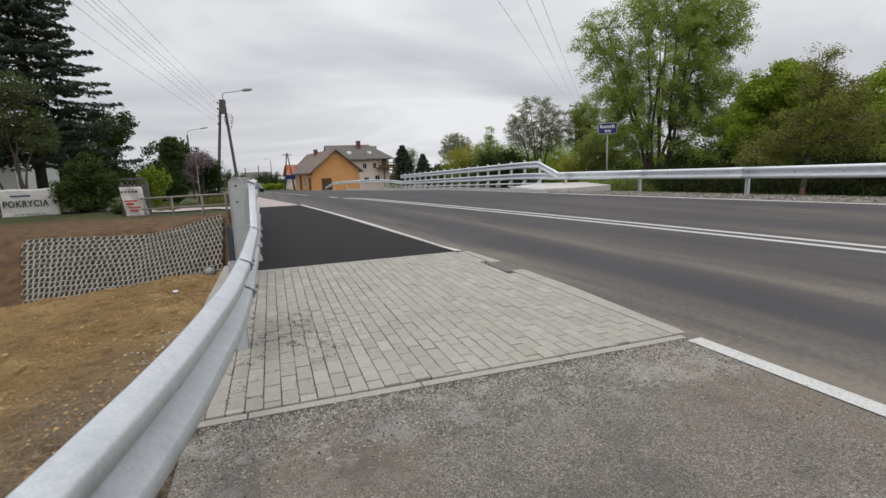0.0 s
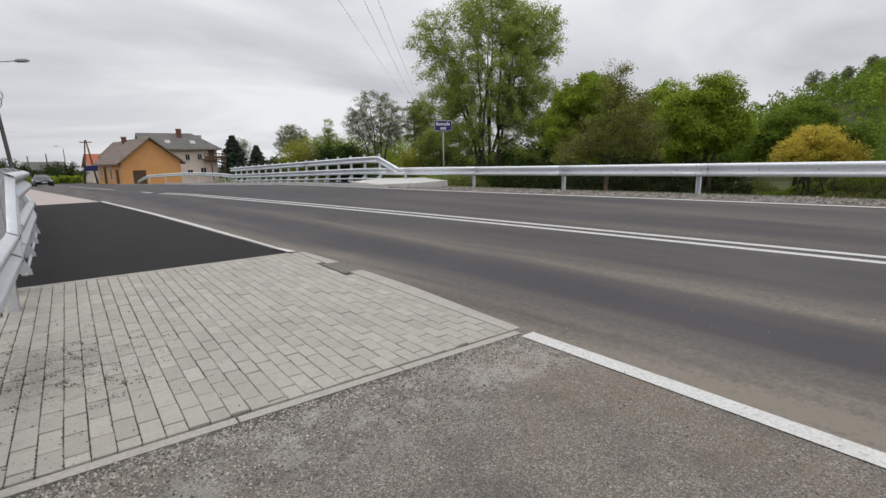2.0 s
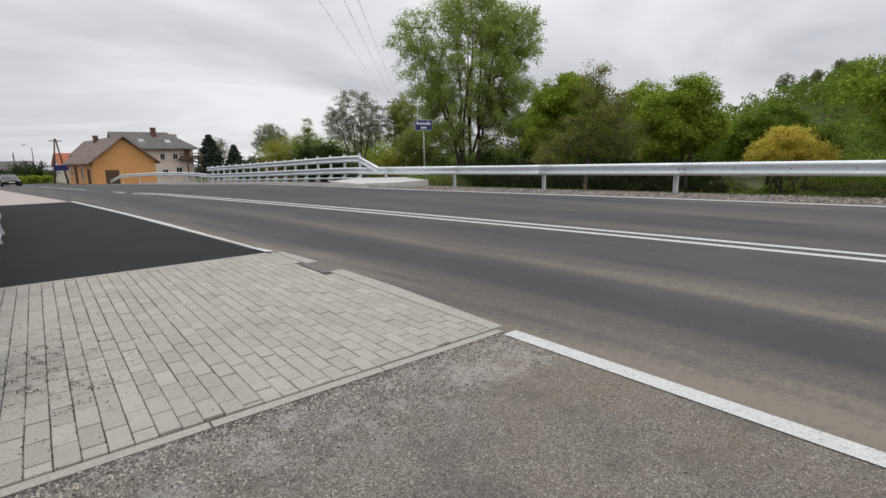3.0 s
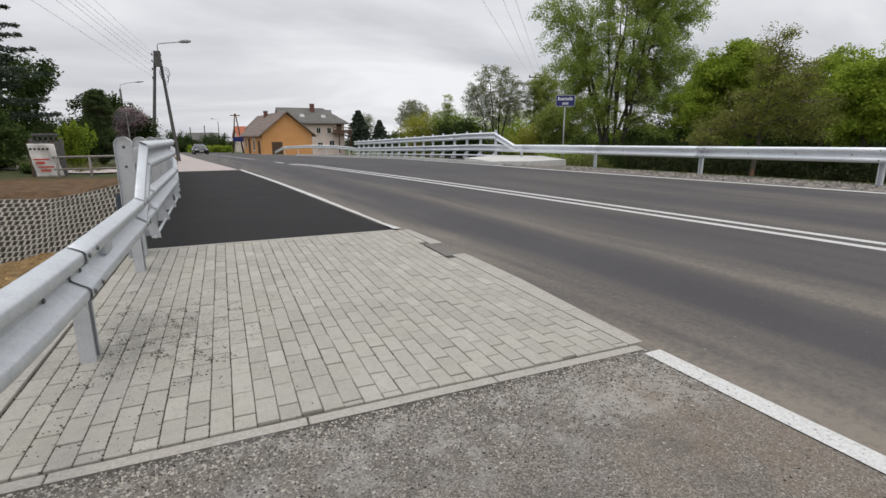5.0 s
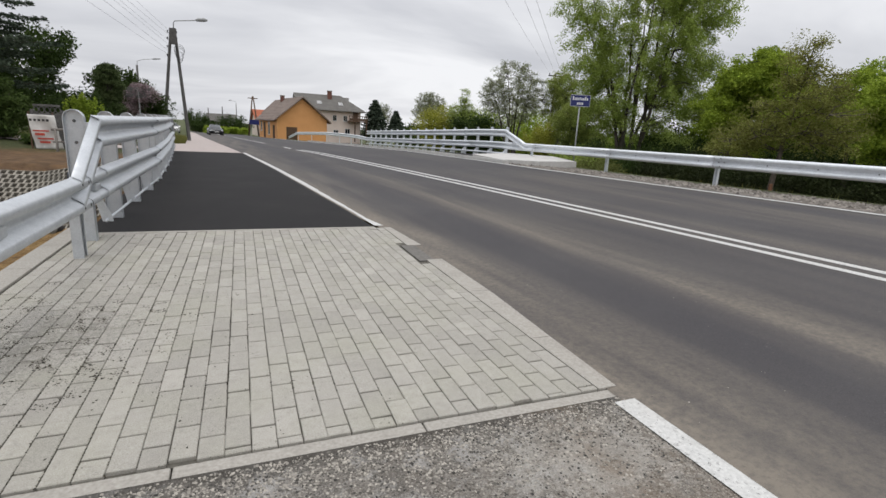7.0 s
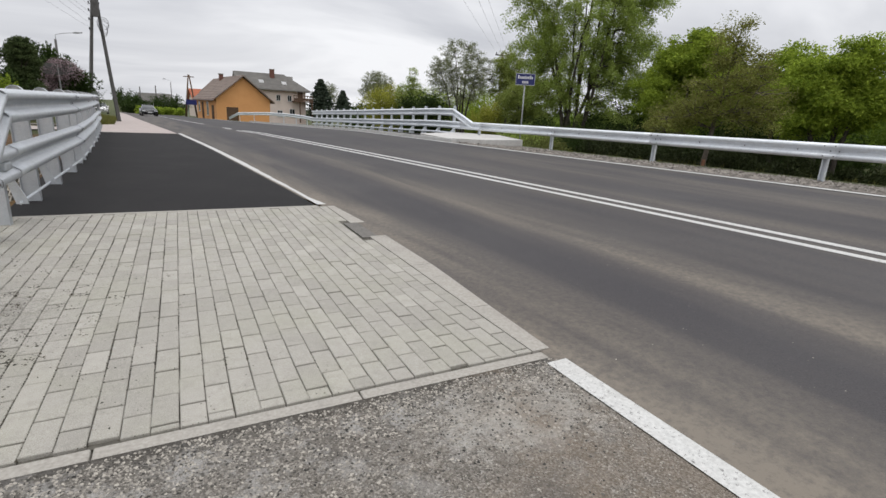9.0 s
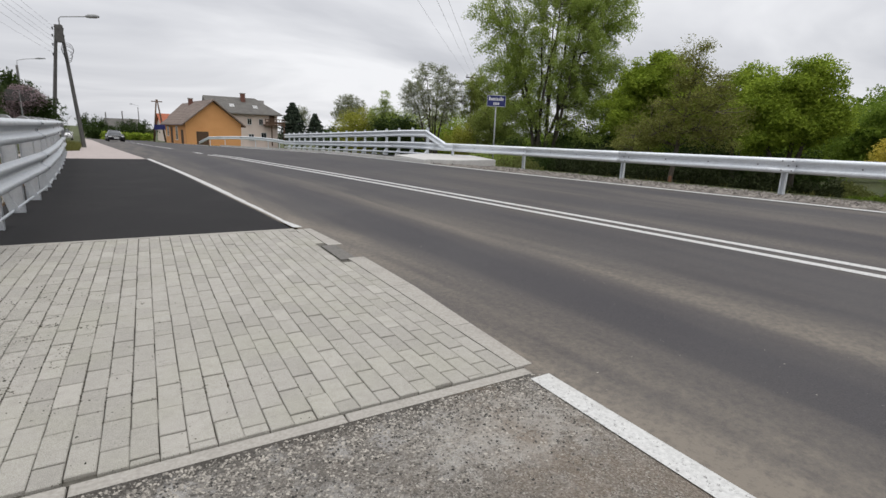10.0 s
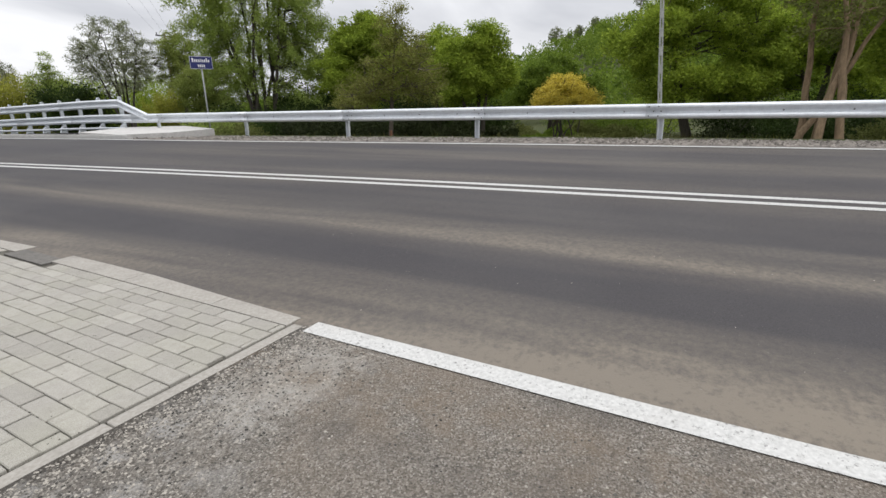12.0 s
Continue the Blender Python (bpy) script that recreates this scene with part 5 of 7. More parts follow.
    # lone trees standing out on the ridge of the hill
    for x, y, h, sd in ((121.6, 36.0, 6.5, 62), (123.0, 31.0, 4.2, 63), (124.0, 27.5, 4.5, 64), (125.5, 18.0, 7.0, 65), (122.5, 33.0, 3.5, 66)):
        lobed_tree("ridge_tree", (x, y, land(x, y) + 2.2), ((0.0, h * 0.66, h * 0.26, h * 0.32, 1.0),), GREYLEAF, BARK, 1500, 0.15, sd, "grey half-bare tree on the skyline of the hill", trunks=2, clumps=130, wood_share=1, thick=0.2, side=(0.27, -0.96))
    # left side: garden trees
    spruce("spruce_tree", ground_at(-12.8, 25.2), 13.5, 9.6, 70, "tall dark spruce with drooping boughs", NEEDLE, 120000, 0.062, 0.19)
    spruce("spruce_tree", ground_at(-16.0, 21.0), 9.0, 6.0, 71, "dark spruce standing in the garden", NEEDLE, 40000, 0.075)
    lobed_tree("thuja", ground_at(-8.25, 30.8), ((0.0, 1.5, 0.72, 1.4, 0.5), (0.0, 2.9, 0.66, 1.1, 0.5)), THUJA, BARK, 60000, 0.036, 72, "clipped dense dark thuja", "shrub", clumps=420, clump=0.13, bias=0.3, fork=0.0, side=(0.99, 0.16))
    lobed_tree("lilac_bush", ground_at(-6.9, 34.0), ((0.0, 2.2, 0.9, 1.0, 0.6), (0.6, 1.5, 0.8, 1.2, 0.4)), DARKLEAF, BARK, 13000, 0.05, 73, "dark-leaved lilac bush in the garden", "bush", trunks=5, fork=0.1, side=(0.99, 0.1))
    lobed_tree("lilac_blossom_bush", ground_at(-7.1, 33.4), ((0.0, 2.6, 0.95, 0.75, 0.7), (-0.5, 1.9, 0.5, 0.6, 0.3)), LILAC, BARK, 6500, 0.036, 74, "pale pink blossoming bush", "bush", trunks=5, clump=0.16, fork=0.1, side=(0.99, 0.1))
    lobed_tree("rhododendron", ground_at(-9.7, 20.3), ((0.1, 1.55, 0.55, 0.6, 0.3), (-0.5, 0.9, 0.55, 0.7, 0.25), (0.55, 1.0, 0.55, 0.6, 0.25), (0.1, 0.4, 0.9, 0.4, 0.2)), GARDENLEAF, BARK, 22000, 0.045, 75, "dark evergreen shrub by the banners", "shrub", trunks=6, thick=0.1, clump=0.17, fork=0.1, side=(0.96, 0.28))
    bush("garden_bush", ground_at(-8.6, 26.6), (0.7, 0.7, 1.9), LEAF, 7000, 0.05, 76, "light green garden bush", "bush", 14)
    bush("garden_bush", ground_at(-8.2, 19.6), (0.9, 0.8, 0.5), GARDENLEAF, 4000, 0.04, 84, "low weeds and shoots under the banner", "bush", 14)
    bush("garden_bush", ground_at(-9.2, 29.0), (2.4, 2.0, 2.2), DARKLEAF, 9000, 0.06, 77, "dark garden bush beside the thuja", "bush", 18)
    lobed_tree("young_tree", ground_at(-12.2, 21.2), ((0.4, 4.4, 1.0, 1.1, 0.4), (-0.8, 3.4, 0.9, 1.2, 0.3), (0.9, 3.0, 0.7, 0.8, 0.3)), SAGE, GREYBARK, 9000, 0.045, 83, "thin grey-green young tree in front of the spruce", trunks=4, thick=0.11, clumps=260, wood_share=1, clump=0.2, side=(0.93, 0.36))
    tree("garden_tree", ground_at(-16.0, 47.0), 6.5, 6.5, DARKLEAF, BARK, 10000, 0.12, 78, "dark leafy garden tree", clear=0.1)
    tree("garden_tree", ground_at(-20.0, 50.0), 7.0, 7.0, DARKLEAF, BARK, 9000, 0.14, 79, "dark leafy tree behind the gardens", clear=0.1)
    tree("garden_tree", ground_at(-11.5, 50.0), 5.0, 5.0, DARKLEAF, BARK, 8000, 0.13, 80, "dark tree by the village street", clear=0.1)
    spruce("spruce_tree", ground_at(-20.0, 32.0), 8.5, 6.0, 81, "dark spruce behind the house", NEEDLE, 12000, 0.16)
    tree("maple_tree", ground_at(-24.0, 26.0), 8.5, 8.0, DARKLEAF, BARK, 9000, 0.16, 82, "dark broad tree beside the garden", clear=0.1)


build_trees()


def build_woods():
    """Wooded hillside and tree belts in the distance, as massed foliage."""
    rng = np.random.default_rng(5)
    cents, big = [], []
    n = 0
    while n < 1050:
        x, y = rng.uniform(36, 180), rng.uniform(-90, 85)
        if x < 60 and y > 30:
            continue
        h = rng.uniform(3.0, 5.8)
        z = land(x, y)
        r = h * rng.uniform(0.34, 0.50)
        for _ in range(26):
            v = rng.normal(0, 1, 3)
            v /= np.linalg.norm(v)
            cents.append((x + v[0] * r, y + v[1] * r, z + h * 0.58 + v[2] * h * 0.40))
        n += 1
    q, f = leaf_cloud(cents, (0.55, 0.55, 0.5), 380000, 0.21, rng)
    tagged(put("wooded_hillside", mesh_np("wooded_hillside", q, f, HILL)), "green deciduous wood covering the hillside", "wood", kind="stuff")
    cents = []
    for k in range(150):
        x = rng.uniform(30, 120)
        y = 120 + rng.uniform(-12, 25) - 0.35 * x
        h = rng.uniform(3, 6.5)
        z = land(x, y)
        for _ in range(16):
            v = rng.normal(0, 1, 3)
            v /= np.linalg.norm(v)
            cents.append((x + v[0] * h * 0.35, y + v[1] * h * 0.35, z + h * 0.5 + v[2] * h * 0.42))
    q, f = leaf_cloud(cents, (0.6, 0.6, 0.5), 26000, 0.34, rng)
    tagged(put("distant_trees", mesh_np("distant_trees", q, f, DARKLEAF)), "distant belt of trees past the bridge", "wood", kind="stuff")
    cents = []
    for k in range(70):
        s = rng.uniform(0, 1)
        x, y = -60 + 42 * s + rng.normal(0, 5), 48 + 62 * s + rng.normal(0, 4)
        h = rng.uniform(3, 7)
        z = land(x, y)
        for _ in range(18):
            v = rng.normal(0, 1, 3)
            v /= np.linalg.norm(v)
            cents.append((x + v[0] * h * 0.4, y + v[1] * h * 0.4, z + h * 0.5 + v[2] * h * 0.42))
    q, f = leaf_cloud(cents, (0.5, 0.5, 0.5), 20000, 0.26, rng)
    tagged(put("garden_tree_belt", mesh_np("garden_tree_belt", q, f, DARKLEAF)), "dark trees behind the village gardens", "wood", kind="stuff")


build_woods()


# ---- buildings ----
def gable_house(name, label, centre, turn, length, width, eave, ridge, z, wall, roof, over=0.5, windows=(), doors=(), chimneys=(), category="house", skylights=(), hip=0.0):
    """A house with a saddle roof. Local x is along the ridge, y across it. Openings: (side, along, sill, w, h)."""
    top = thing(name, label, category)
    top.matrix_basis = pose(centre[0], centre[1], z, 0, 0, turn)
    hl, hw = length / 2, width / 2
    bm = bmesh.new()
    prof = ((-hw, -0.6), (hw, -0.6), (hw, eave), (0, ridge - 0.12), (-hw, eave))
    a = [bm.verts.new((-hl, y, h)) for y, h in prof]
    b = [bm.verts.new((hl - (hip if k == 3 else 0), y, h)) for k, (y, h) in enumerate(prof)]
    bm.faces.new(a[::-1]); bm.faces.new(b)
    for k in range(5):
        bm.faces.new((a[k], a[(k + 1) % 5], b[(k + 1) % 5], b[k]))
    bmesh.ops.recalc_face_normals(bm, faces=bm.faces)
    part("wall", bm, wall, top)
    slope = (ridge - eave) / hw
    for s in (-1, 1):
        bm = bmesh.new()
        lo, hi = (s * (hw + over), eave - slope * over), (0, ridge)
        q = []
        for x in (-hl - over, hl + over):
            for (y, h) in (lo, hi):
                if x > 0 and hip and h == ridge:
                    x = hl - hip
                q += [bm.verts.new((x, y, h)), bm.verts.new((x, y, h + 0.16))]
        for f in ((0, 2, 3, 1), (4, 5, 7, 6), (0, 1, 5, 4), (2, 6, 7, 3), (1, 3, 7, 5), (0, 4, 6, 2)):
            bm.faces.new([q[i] for i in f])
        bmesh.ops.recalc_face_normals(bm, faces=bm.faces)
        r = part("roof", bm, roof, top)
        n = int((hl + over) * 2 / 0.9)
        bm = bmesh.new()
        for k in range(14):
            f = (k + 0.5) / 14
            y, h = lo[0] + (hi[0] - lo[0]) * f, lo[1] + (hi[1] - lo[1]) * f + 0.16
            box(bm, (-hl - over, y - 0.03, h - 0.02), (hl + over - (hip + over) * f, y + 0.03, h + 0.035))
        part("tile_course", bm, roof, r)
    if hip:
        bm = bmesh.new()
        low = eave - slope * over
        v = [bm.verts.new((hl + over, s * (hw + over), low + dz)) for s in (-1, 1) for dz in (0.0, 0.165)] + [bm.verts.new((hl - hip - 0.02, 0, ridge + dz)) for dz in (0.0, 0.165)]
        for q in ((0, 2, 4), (1, 5, 3), (0, 1, 3, 2), (2, 3, 5, 4), (4, 5, 1, 0)):
            bm.faces.new([v[i] for i in q])
        part("hip_roof", bm, roof, top)
    for side, along, sill, w, h in windows:
        win(top, side, along, sill, w, h, hl, hw)
    for side, along, w, h in doors:
        win(top, side, along, 0.0, w, h, hl, hw, True)
    for x, y, h, w in chimneys:
        c = boxed("chimney", (x - w / 2, y - w / 2, h - 1.9), (x + w / 2, y + w / 2, h), BRICKRED, top, 0.02)
        boxed("chimney_cap", (x - w / 2 - 0.06, y - w / 2 - 0.06, h), (x + w / 2 + 0.06, y + w / 2 + 0.06, h + 0.1), KERB, c)
    for x, s, f in skylights:
        y, h = s * (hw + over) * (1 - f), eave - slope * over + (ridge - eave + slope * over) * f + 0.2
        bm = bmesh.new()
        vs = [bm.verts.new((x + dx, y + dy, h - abs(0) - s * dy * slope)) for dx, dy in ((-0.4, -0.5), (0.4, -0.5), (0.4, 0.5), (-0.4, 0.5))]
        face = bm.faces.new(vs)
        bmesh.ops.solidify(bm, geom=[face], thickness=0.06)
        part("skylight", bm, WHITE, top)
    return top


def win(top, side, along, sill, w, h, hl, hw, door=False):
    """A window or door set into a wall: frame, dark pane, sill."""
    rot = {"s": 0, "n": 180, "w": -90, "e": 90}[side]
    dist = {"s": hw, "n": hw, "w": hl, "e": hl}[side]
    m = pose(0, 0, 0, 0, 0, rot) @ pose(along, -dist, sill)
    bm = bmesh.new()
    for lo, hi in (((-w / 2 - 0.06, -0.04, 0), (-w / 2, 0.04, h)), ((w / 2, -0.04, 0), (w / 2 + 0.06, 0.04, h)), ((-w / 2 - 0.06, -0.04, h), (w / 2 + 0.06, 0.04, h + 0.06)), ((-w / 2 - 0.06, -0.04, -0.06), (w / 2 + 0.06, 0.04, 0)), ((-0.025, -0.03, 0), (0.025, 0.03, h))):
        box(bm, lo, hi)
    fr = part("door_frame" if door else "window_frame", bm, WOOD if door else FRAMEW, top)
    fr.matrix_basis = m
    pn = boxed("door_leaf" if door else "pane", (-w / 2, -0.012, 0), (w / 2, 0.012, h), WOOD if door else GLASS, fr)
    if not door:
        boxed("window_sill", (-w / 2 - 0.12, -0.16, -0.10), (w / 2 + 0.12, -0.02, -0.06), FRAMEW, fr)


def build_houses():
    # ridge runs away from the camera; the gable end faces it
    gable_house("orange_house", "small orange rendered house with brown tiled saddle roof", (5.15, 74.35), 99.5, 11.0, 6.7, 2.70, 5.45, -0.95, ORANGE, ROOFBROWN, 0.5,
                windows=(("n", 0.9, 0.5, 0.9, 1.6), ("n", -3.9, 0.9, 0.8, 1.2)), doors=(("n", -1.9, 0.95, 2.0), ("n", 3.7, 0.95, 1.7), ("w", -1.45, 1.3, 1.55)), chimneys=((3.0, 0.5, 5.9, 0.5),))
    h = gable_house("cream_house", "large cream rendered house with grey half-hipped roof and wooden balcony", (13.6, 96.0), 0, 10.6, 9.0, 5.35, 7.75, -1.3, CREAM, ROOFGREY, 0.8,
                    windows=(("s", 0.6, 3.3, 0.6, 0.9), ("s", 2.5, 3.3, 0.6, 0.9), ("s", 0.8, 0.6, 0.8, 1.0), ("s", 2.9, 0.9, 0.8, 1.0)), chimneys=((0.2, -1.2, 8.5, 0.75),), skylights=((-1.9, -1, 0.45), (1.9, -1, 0.42)), hip=2.9)
    b = boxed("balcony", (2.9, -6.0, 3.2), (6.3, -4.5, 3.4), WOOD, h)
    for k in range(8):
        boxed("baluster", (2.95 + 0.46 * k, -5.98, 3.4), (3.05 + 0.46 * k, -5.90, 4.2), WOOD, b)
    boxed("balcony_rail", (2.9, -6.0, 4.2), (6.3, -5.86, 4.32), WOOD, b)
    boxed("balcony_panel", (3.0, -5.93, 3.45), (6.2, -5.89, 3.85), WOOD, b)
    boxed("balcony_door", (3.9, -4.56, 3.4), (4.8, -4.5, 5.2), WOOD, b)
    for x in (3.9, 6.0):
        boxed("balcony_post", (x, -5.95, -0.3), (x + 0.2, -5.8, 3.2), WOOD, b)
    # dormer gable at the hipped end
    bm = bmesh.new()
    for x0, x1, z0, z1 in ((1.9, 3.9, 6.9, 7.35),):
        v = [bm.verts.new(p) for p in ((x0, -0.6, z0), (x1, -0.6, z0), (x1, 1.6, z0), (x0, 1.6, z0), (x0, 0.5, z1 + 0.3), (x1 + 0.2, 0.5, z1 + 0.3))]
        for q in ((0, 1, 5, 4), (2, 3, 4, 5), (1, 2, 5), (3, 0, 4), (3, 2, 1, 0)):
            bm.faces.new([v[i] for i in q])
    part("dormer", bm, ROOFGREY, h)
    gable_house("brown_house", "brown-roofed house behind the orange one", (6.1, 112.0), 100, 6, 4.6, 5.2, 7.4, -1.8, CREAM, ROOFBROWN, 0.6, windows=(("s", 0, 2.5, 1.0, 1.2),))
    gable_house("red_house", "distant house with a bright red tiled roof", (6.5, 150.0), 8, 9, 9, 3.4, 6.2, -2.1, CREAM, ROOFRED, 0.6, windows=(("s", -2, 0.9, 1.2, 1.3), ("s", 2, 0.9, 1.2, 1.3)))
    gable_house("grey_house", "distant grey house with a flat-pitched roof", (-6.0, 140.0), -8, 6, 6, 3.0, 4.6, -2.3, GREYWALL, ROOFGREY, 0.5, windows=(("s", 0, 1.0, 1.2, 1.3),))
    gable_house("white_house", "white rendered house half hidden behind spruces", (-20.6, 34.0), 4, 9, 7.5, 3.2, 4.6, 0.0, WHITEWALL, ROOFGREY, 0.6,
                windows=(("s", 2.4, 0.9, 1.2, 1.3), ("s", -0.8, 0.9, 1.2, 1.3), ("e", 0, 0.9, 1.4, 1.3)))


build_houses()


# ---- street furniture ----
def build_lamp():
    y = 36.4
    top = thing("street_lamp", "concrete A-frame utility pole carrying a street lamp", "street lamp")
    bm = bmesh.new()
    tube(bm, [(-6.5, y, dip(y) - 0.3), (-5.62, y, 6.70)], [0.13, 0.085], 4)
    part("leg", bm, POLE, top)
    bm = bmesh.new()
    tube(bm, [(-4.95, y, dip(y) - 0.3), (-5.42, y, 6.70)], [0.13, 0.085], 4)
    tube(bm, [(-5.40, y, 6.70), (-5.50, y, 6.74)], [0.05, 0.05], 6)
    part("leg", bm, POLE, top)
    boxed("head_plate", (-5.72, y - 0.13, 5.75), (-5.32, y + 0.13, 6.72), POLE, top, 0.02)
    bm = bmesh.new()
    tube(bm, [(-5.45, y - 0.1, 6.5), (-5.45, y - 0.1, 7.05), (-5.36, y - 0.1, 7.16), (-4.0, y - 0.1, 7.36)], 0.03, 8)
    part("arm", bm, PLASTIC, top, smooth=True)
    bm = bmesh.new()
    tube(bm, [(-4.15, y - 0.1, 7.34), (-4.0, y - 0.1, 7.38), (-3.65, y - 0.1, 7.42), (-3.45, y - 0.1, 7.42)], [0.05, 0.11, 0.12, 0.05], 10)
    part("luminaire", bm, PLASTIC, top, "grey street light head", True)
    for k, h in enumerate((6.45, 6.05, 5.55, 5.0)):
        for s in (-1, 1):
            bm = bmesh.new()
            x0 = -5.58 + (0.02 if s > 0 else -0.1 * k / 3)
            tube(bm, [(x0 + 0.13 * s, y, h), (x0 + 0.24 * s, y, h), (x0 + 0.24 * s, y, h + 0.12)], [0.015, 0.035, 0.05], 6)
            part("insulator", bm, CABLE, top)
    bm = bmesh.new()
    rng = np.random.default_rng(4)
    for k in range(5):
        pts = [(-5.2 + 0.3 * math.sin(a + k) * (0.6 + 0.1 * k), y - 0.15, 5.0 + 0.35 * math.cos(a * 1.0 + k) + 0.1 * k) for a in np.linspace(0, 5.2, 12)]
        tube(bm, pts, 0.012, 4, False)
    part("cable_coil", bm, CABLE, top)


def pole(name, x, y, z, h, r, label, arm=None, cross=False, group="", material=None, lean=0.0):
    top = thing(name, label, "utility pole", (x, y, z), group)
    bm = bmesh.new()
    tube(bm, [(0, 0, -0.4), (lean, 0, h)], [r, r * 0.65], 8)
    part("shaft", bm, material or POLE, top, smooth=True)
    if arm:
        bm = bmesh.new()
        tube(bm, [(0, 0, h - 0.3), (0.05, 0, h + 0.35), (arm * 0.4, 0, h + 0.5), (arm, 0, h + 0.62)], 0.022, 6)
        part("arm", bm, PLASTIC, top, smooth=True)
        bm = bmesh.new()
        tube(bm, [(arm - 0.1, 0, h + 0.6), (arm + 0.1, 0, h + 0.64), (arm + 0.55, 0, h + 0.68)], [0.035, 0.075, 0.04], 8)
        part("luminaire", bm, PLASTIC, top, smooth=True)
    if cross:
        boxed("crossarm", (-0.85, -0.05, h - 0.2), (0.85, 0.05, h - 0.08), POLE, top)
        for k in (-0.75, 0.0, 0.75):
            bm = bmesh.new()
            tube(bm, [(k, 0, h - 0.1), (k, 0, h + 0.12)], [0.03, 0.05], 6)
            part("insulator", bm, CABLE, top)
    return top


def wire(a, b, sag, r=0.0048, group="overhead wires", label="thin black overhead wire between poles"):
    top = bmesh.new()
    a, b = Vector(a), Vector(b)
    tube(top, [a.lerp(b, t) - Vector((0, 0, 4 * sag * t * (1 - t))) for t in np.linspace(0, 1, 15)], r, 4, False)
    tagged(part("overhead_wire", top, CABLE), label, "cable", group)


def build_poles():
    pole("street_lamp", -9.8, 50, dip(50), 5.9, 0.13, "far street lamp on a slim pole", 1.3)
    pole("utility_pole", 29.3, 45, -1.0, 8.6, 0.13, "wooden utility pole with a crossarm among trees", cross=True, material=WOOD)
    p = thing("utility_pole", "wooden A-frame utility pole beside the houses", "utility pole", (0.5, 95, dip(95) - 0.2))
    for s in (-1, 1):
        bm = bmesh.new()
        tube(bm, [(0.9 * s, 0, -0.4), (0.06 * s, 0, 6.9)], [0.16, 0.10], 7)
        part("leg", bm, WOOD, p, smooth=True)
    boxed("crossarm", (-0.8, -0.06, 6.5), (0.8, 0.06, 6.64), WOOD, p)
    for x, y, h in ((-8.0, 120, 5.2), (-5.2, 120, 5.6), (-14.5, 160, 6.0)):
        pole("utility_pole", x, y, dip(y), h, 0.16, "slim dark utility pole along the village street", group="village street poles")
    pole("street_lamp", -2.4, 124, dip(124), 6.6, 0.11, "distant village street lamp", -1.4)
    # the pale lattice pole behind the guardrail
    t = thing("lattice_pole", "pale concrete ladder-type pole behind the guardrail", "utility pole", (16.4, -0.15, land(16.4, -0.15)))
    for s in (-1, 1):
        bm = bmesh.new()
        tube(bm, [(0, 0.042 * s, -0.3), (0, 0.03 * s + 0.70, 9.0)], [0.034, 0.024], 4)
        part("leg", bm, PALEPOLE, t)
    for k in range(16):
        w, lean = 0.042 - 0.0009 * k, 0.70 * (0.95 + 0.55 * k) / 9.3
        boxed("rung", (-0.028, lean - w, 0.5 + 0.55 * k), (0.028, lean + w, 0.78 + 0.55 * k), PALEPOLE, t)
    for k, (x, z) in enumerate(((-7.27, 6.21), (-6.93, 6.23), (-6.75, 6.24), (-6.6, 6.25), (-6.16, 6.28))):
        a = Vector((-5.6 + 0.1 * (k % 2), 36.4, 6.45 - 0.32 * (4 - k)))
        b = Vector((x, 14, z))
        wire(a, a.lerp(b, 2.4), 0.25)
    a = Vector((-5.7, 36.4, 5.0))
    wire(a, a.lerp(Vector((-7.46, 14, 5.76)), 2.4), 0.3)
    for k, x in enumerate((3.47, 4.32, 4.79)):
        a = Vector((28.55 + 0.75 * k, 45, 7.7))
        wire(a, a.lerp(Vector((x, 10, 5.7)), 1.6), 0.2, 0.0055)


def build_sign():
    x, y = 10.12, 14.26
    z = level(x, y)
    s = thing("river_sign", "blue river name sign on a thin grey pole", "road sign", (x, y, z))
    s.rotation_euler = (0, 0, radians(-24))
    s.scale = (0.88, 1, 1.085)
    bm = bmesh.new()
    tube(bm, [(0, 0.03, -0.2), (0, 0.03, 2.42)], 0.03, 8)
    part("pole", bm, PLASTIC, s, smooth=True)
    p = boxed("plate", (-0.42, -0.012, 2.08), (0.42, 0.004, 2.47), BLUE, s, 0.004)
    for lo, hi in (((-0.41, -0.016, 2.455), (0.41, -0.013, 2.465)), ((-0.41, -0.016, 2.085), (0.41, -0.013, 2.095)), ((-0.412, -0.016, 2.09), (-0.402, -0.013, 2.46)), ((0.402, -0.016, 2.09), (0.412, -0.013, 2.46))):
        boxed("border", lo, hi, WHITE, p)
    # unreadable lettering as bars
    x0 = -0.33
    for w, h in ((0.055, 0.12), (0.04, 0.08), (0.05, 0.08), (0.05, 0.08), (0.025, 0.10), (0.05, 0.08), (0.05, 0.08), (0.045, 0.12), (0.05, 0.08)):
        boxed("lettering_bar", (x0, -0.016, 2.29), (x0 + w, -0.013, 2.29 + h), WHITE, p)
        x0 += w + 0.028
    for k in range(4):
        boxed("lettering_bar", (-0.13 + 0.07 * k, -0.016, 2.14), (-0.085 + 0.07 * k, -0.013, 2.22), WHITE, p)


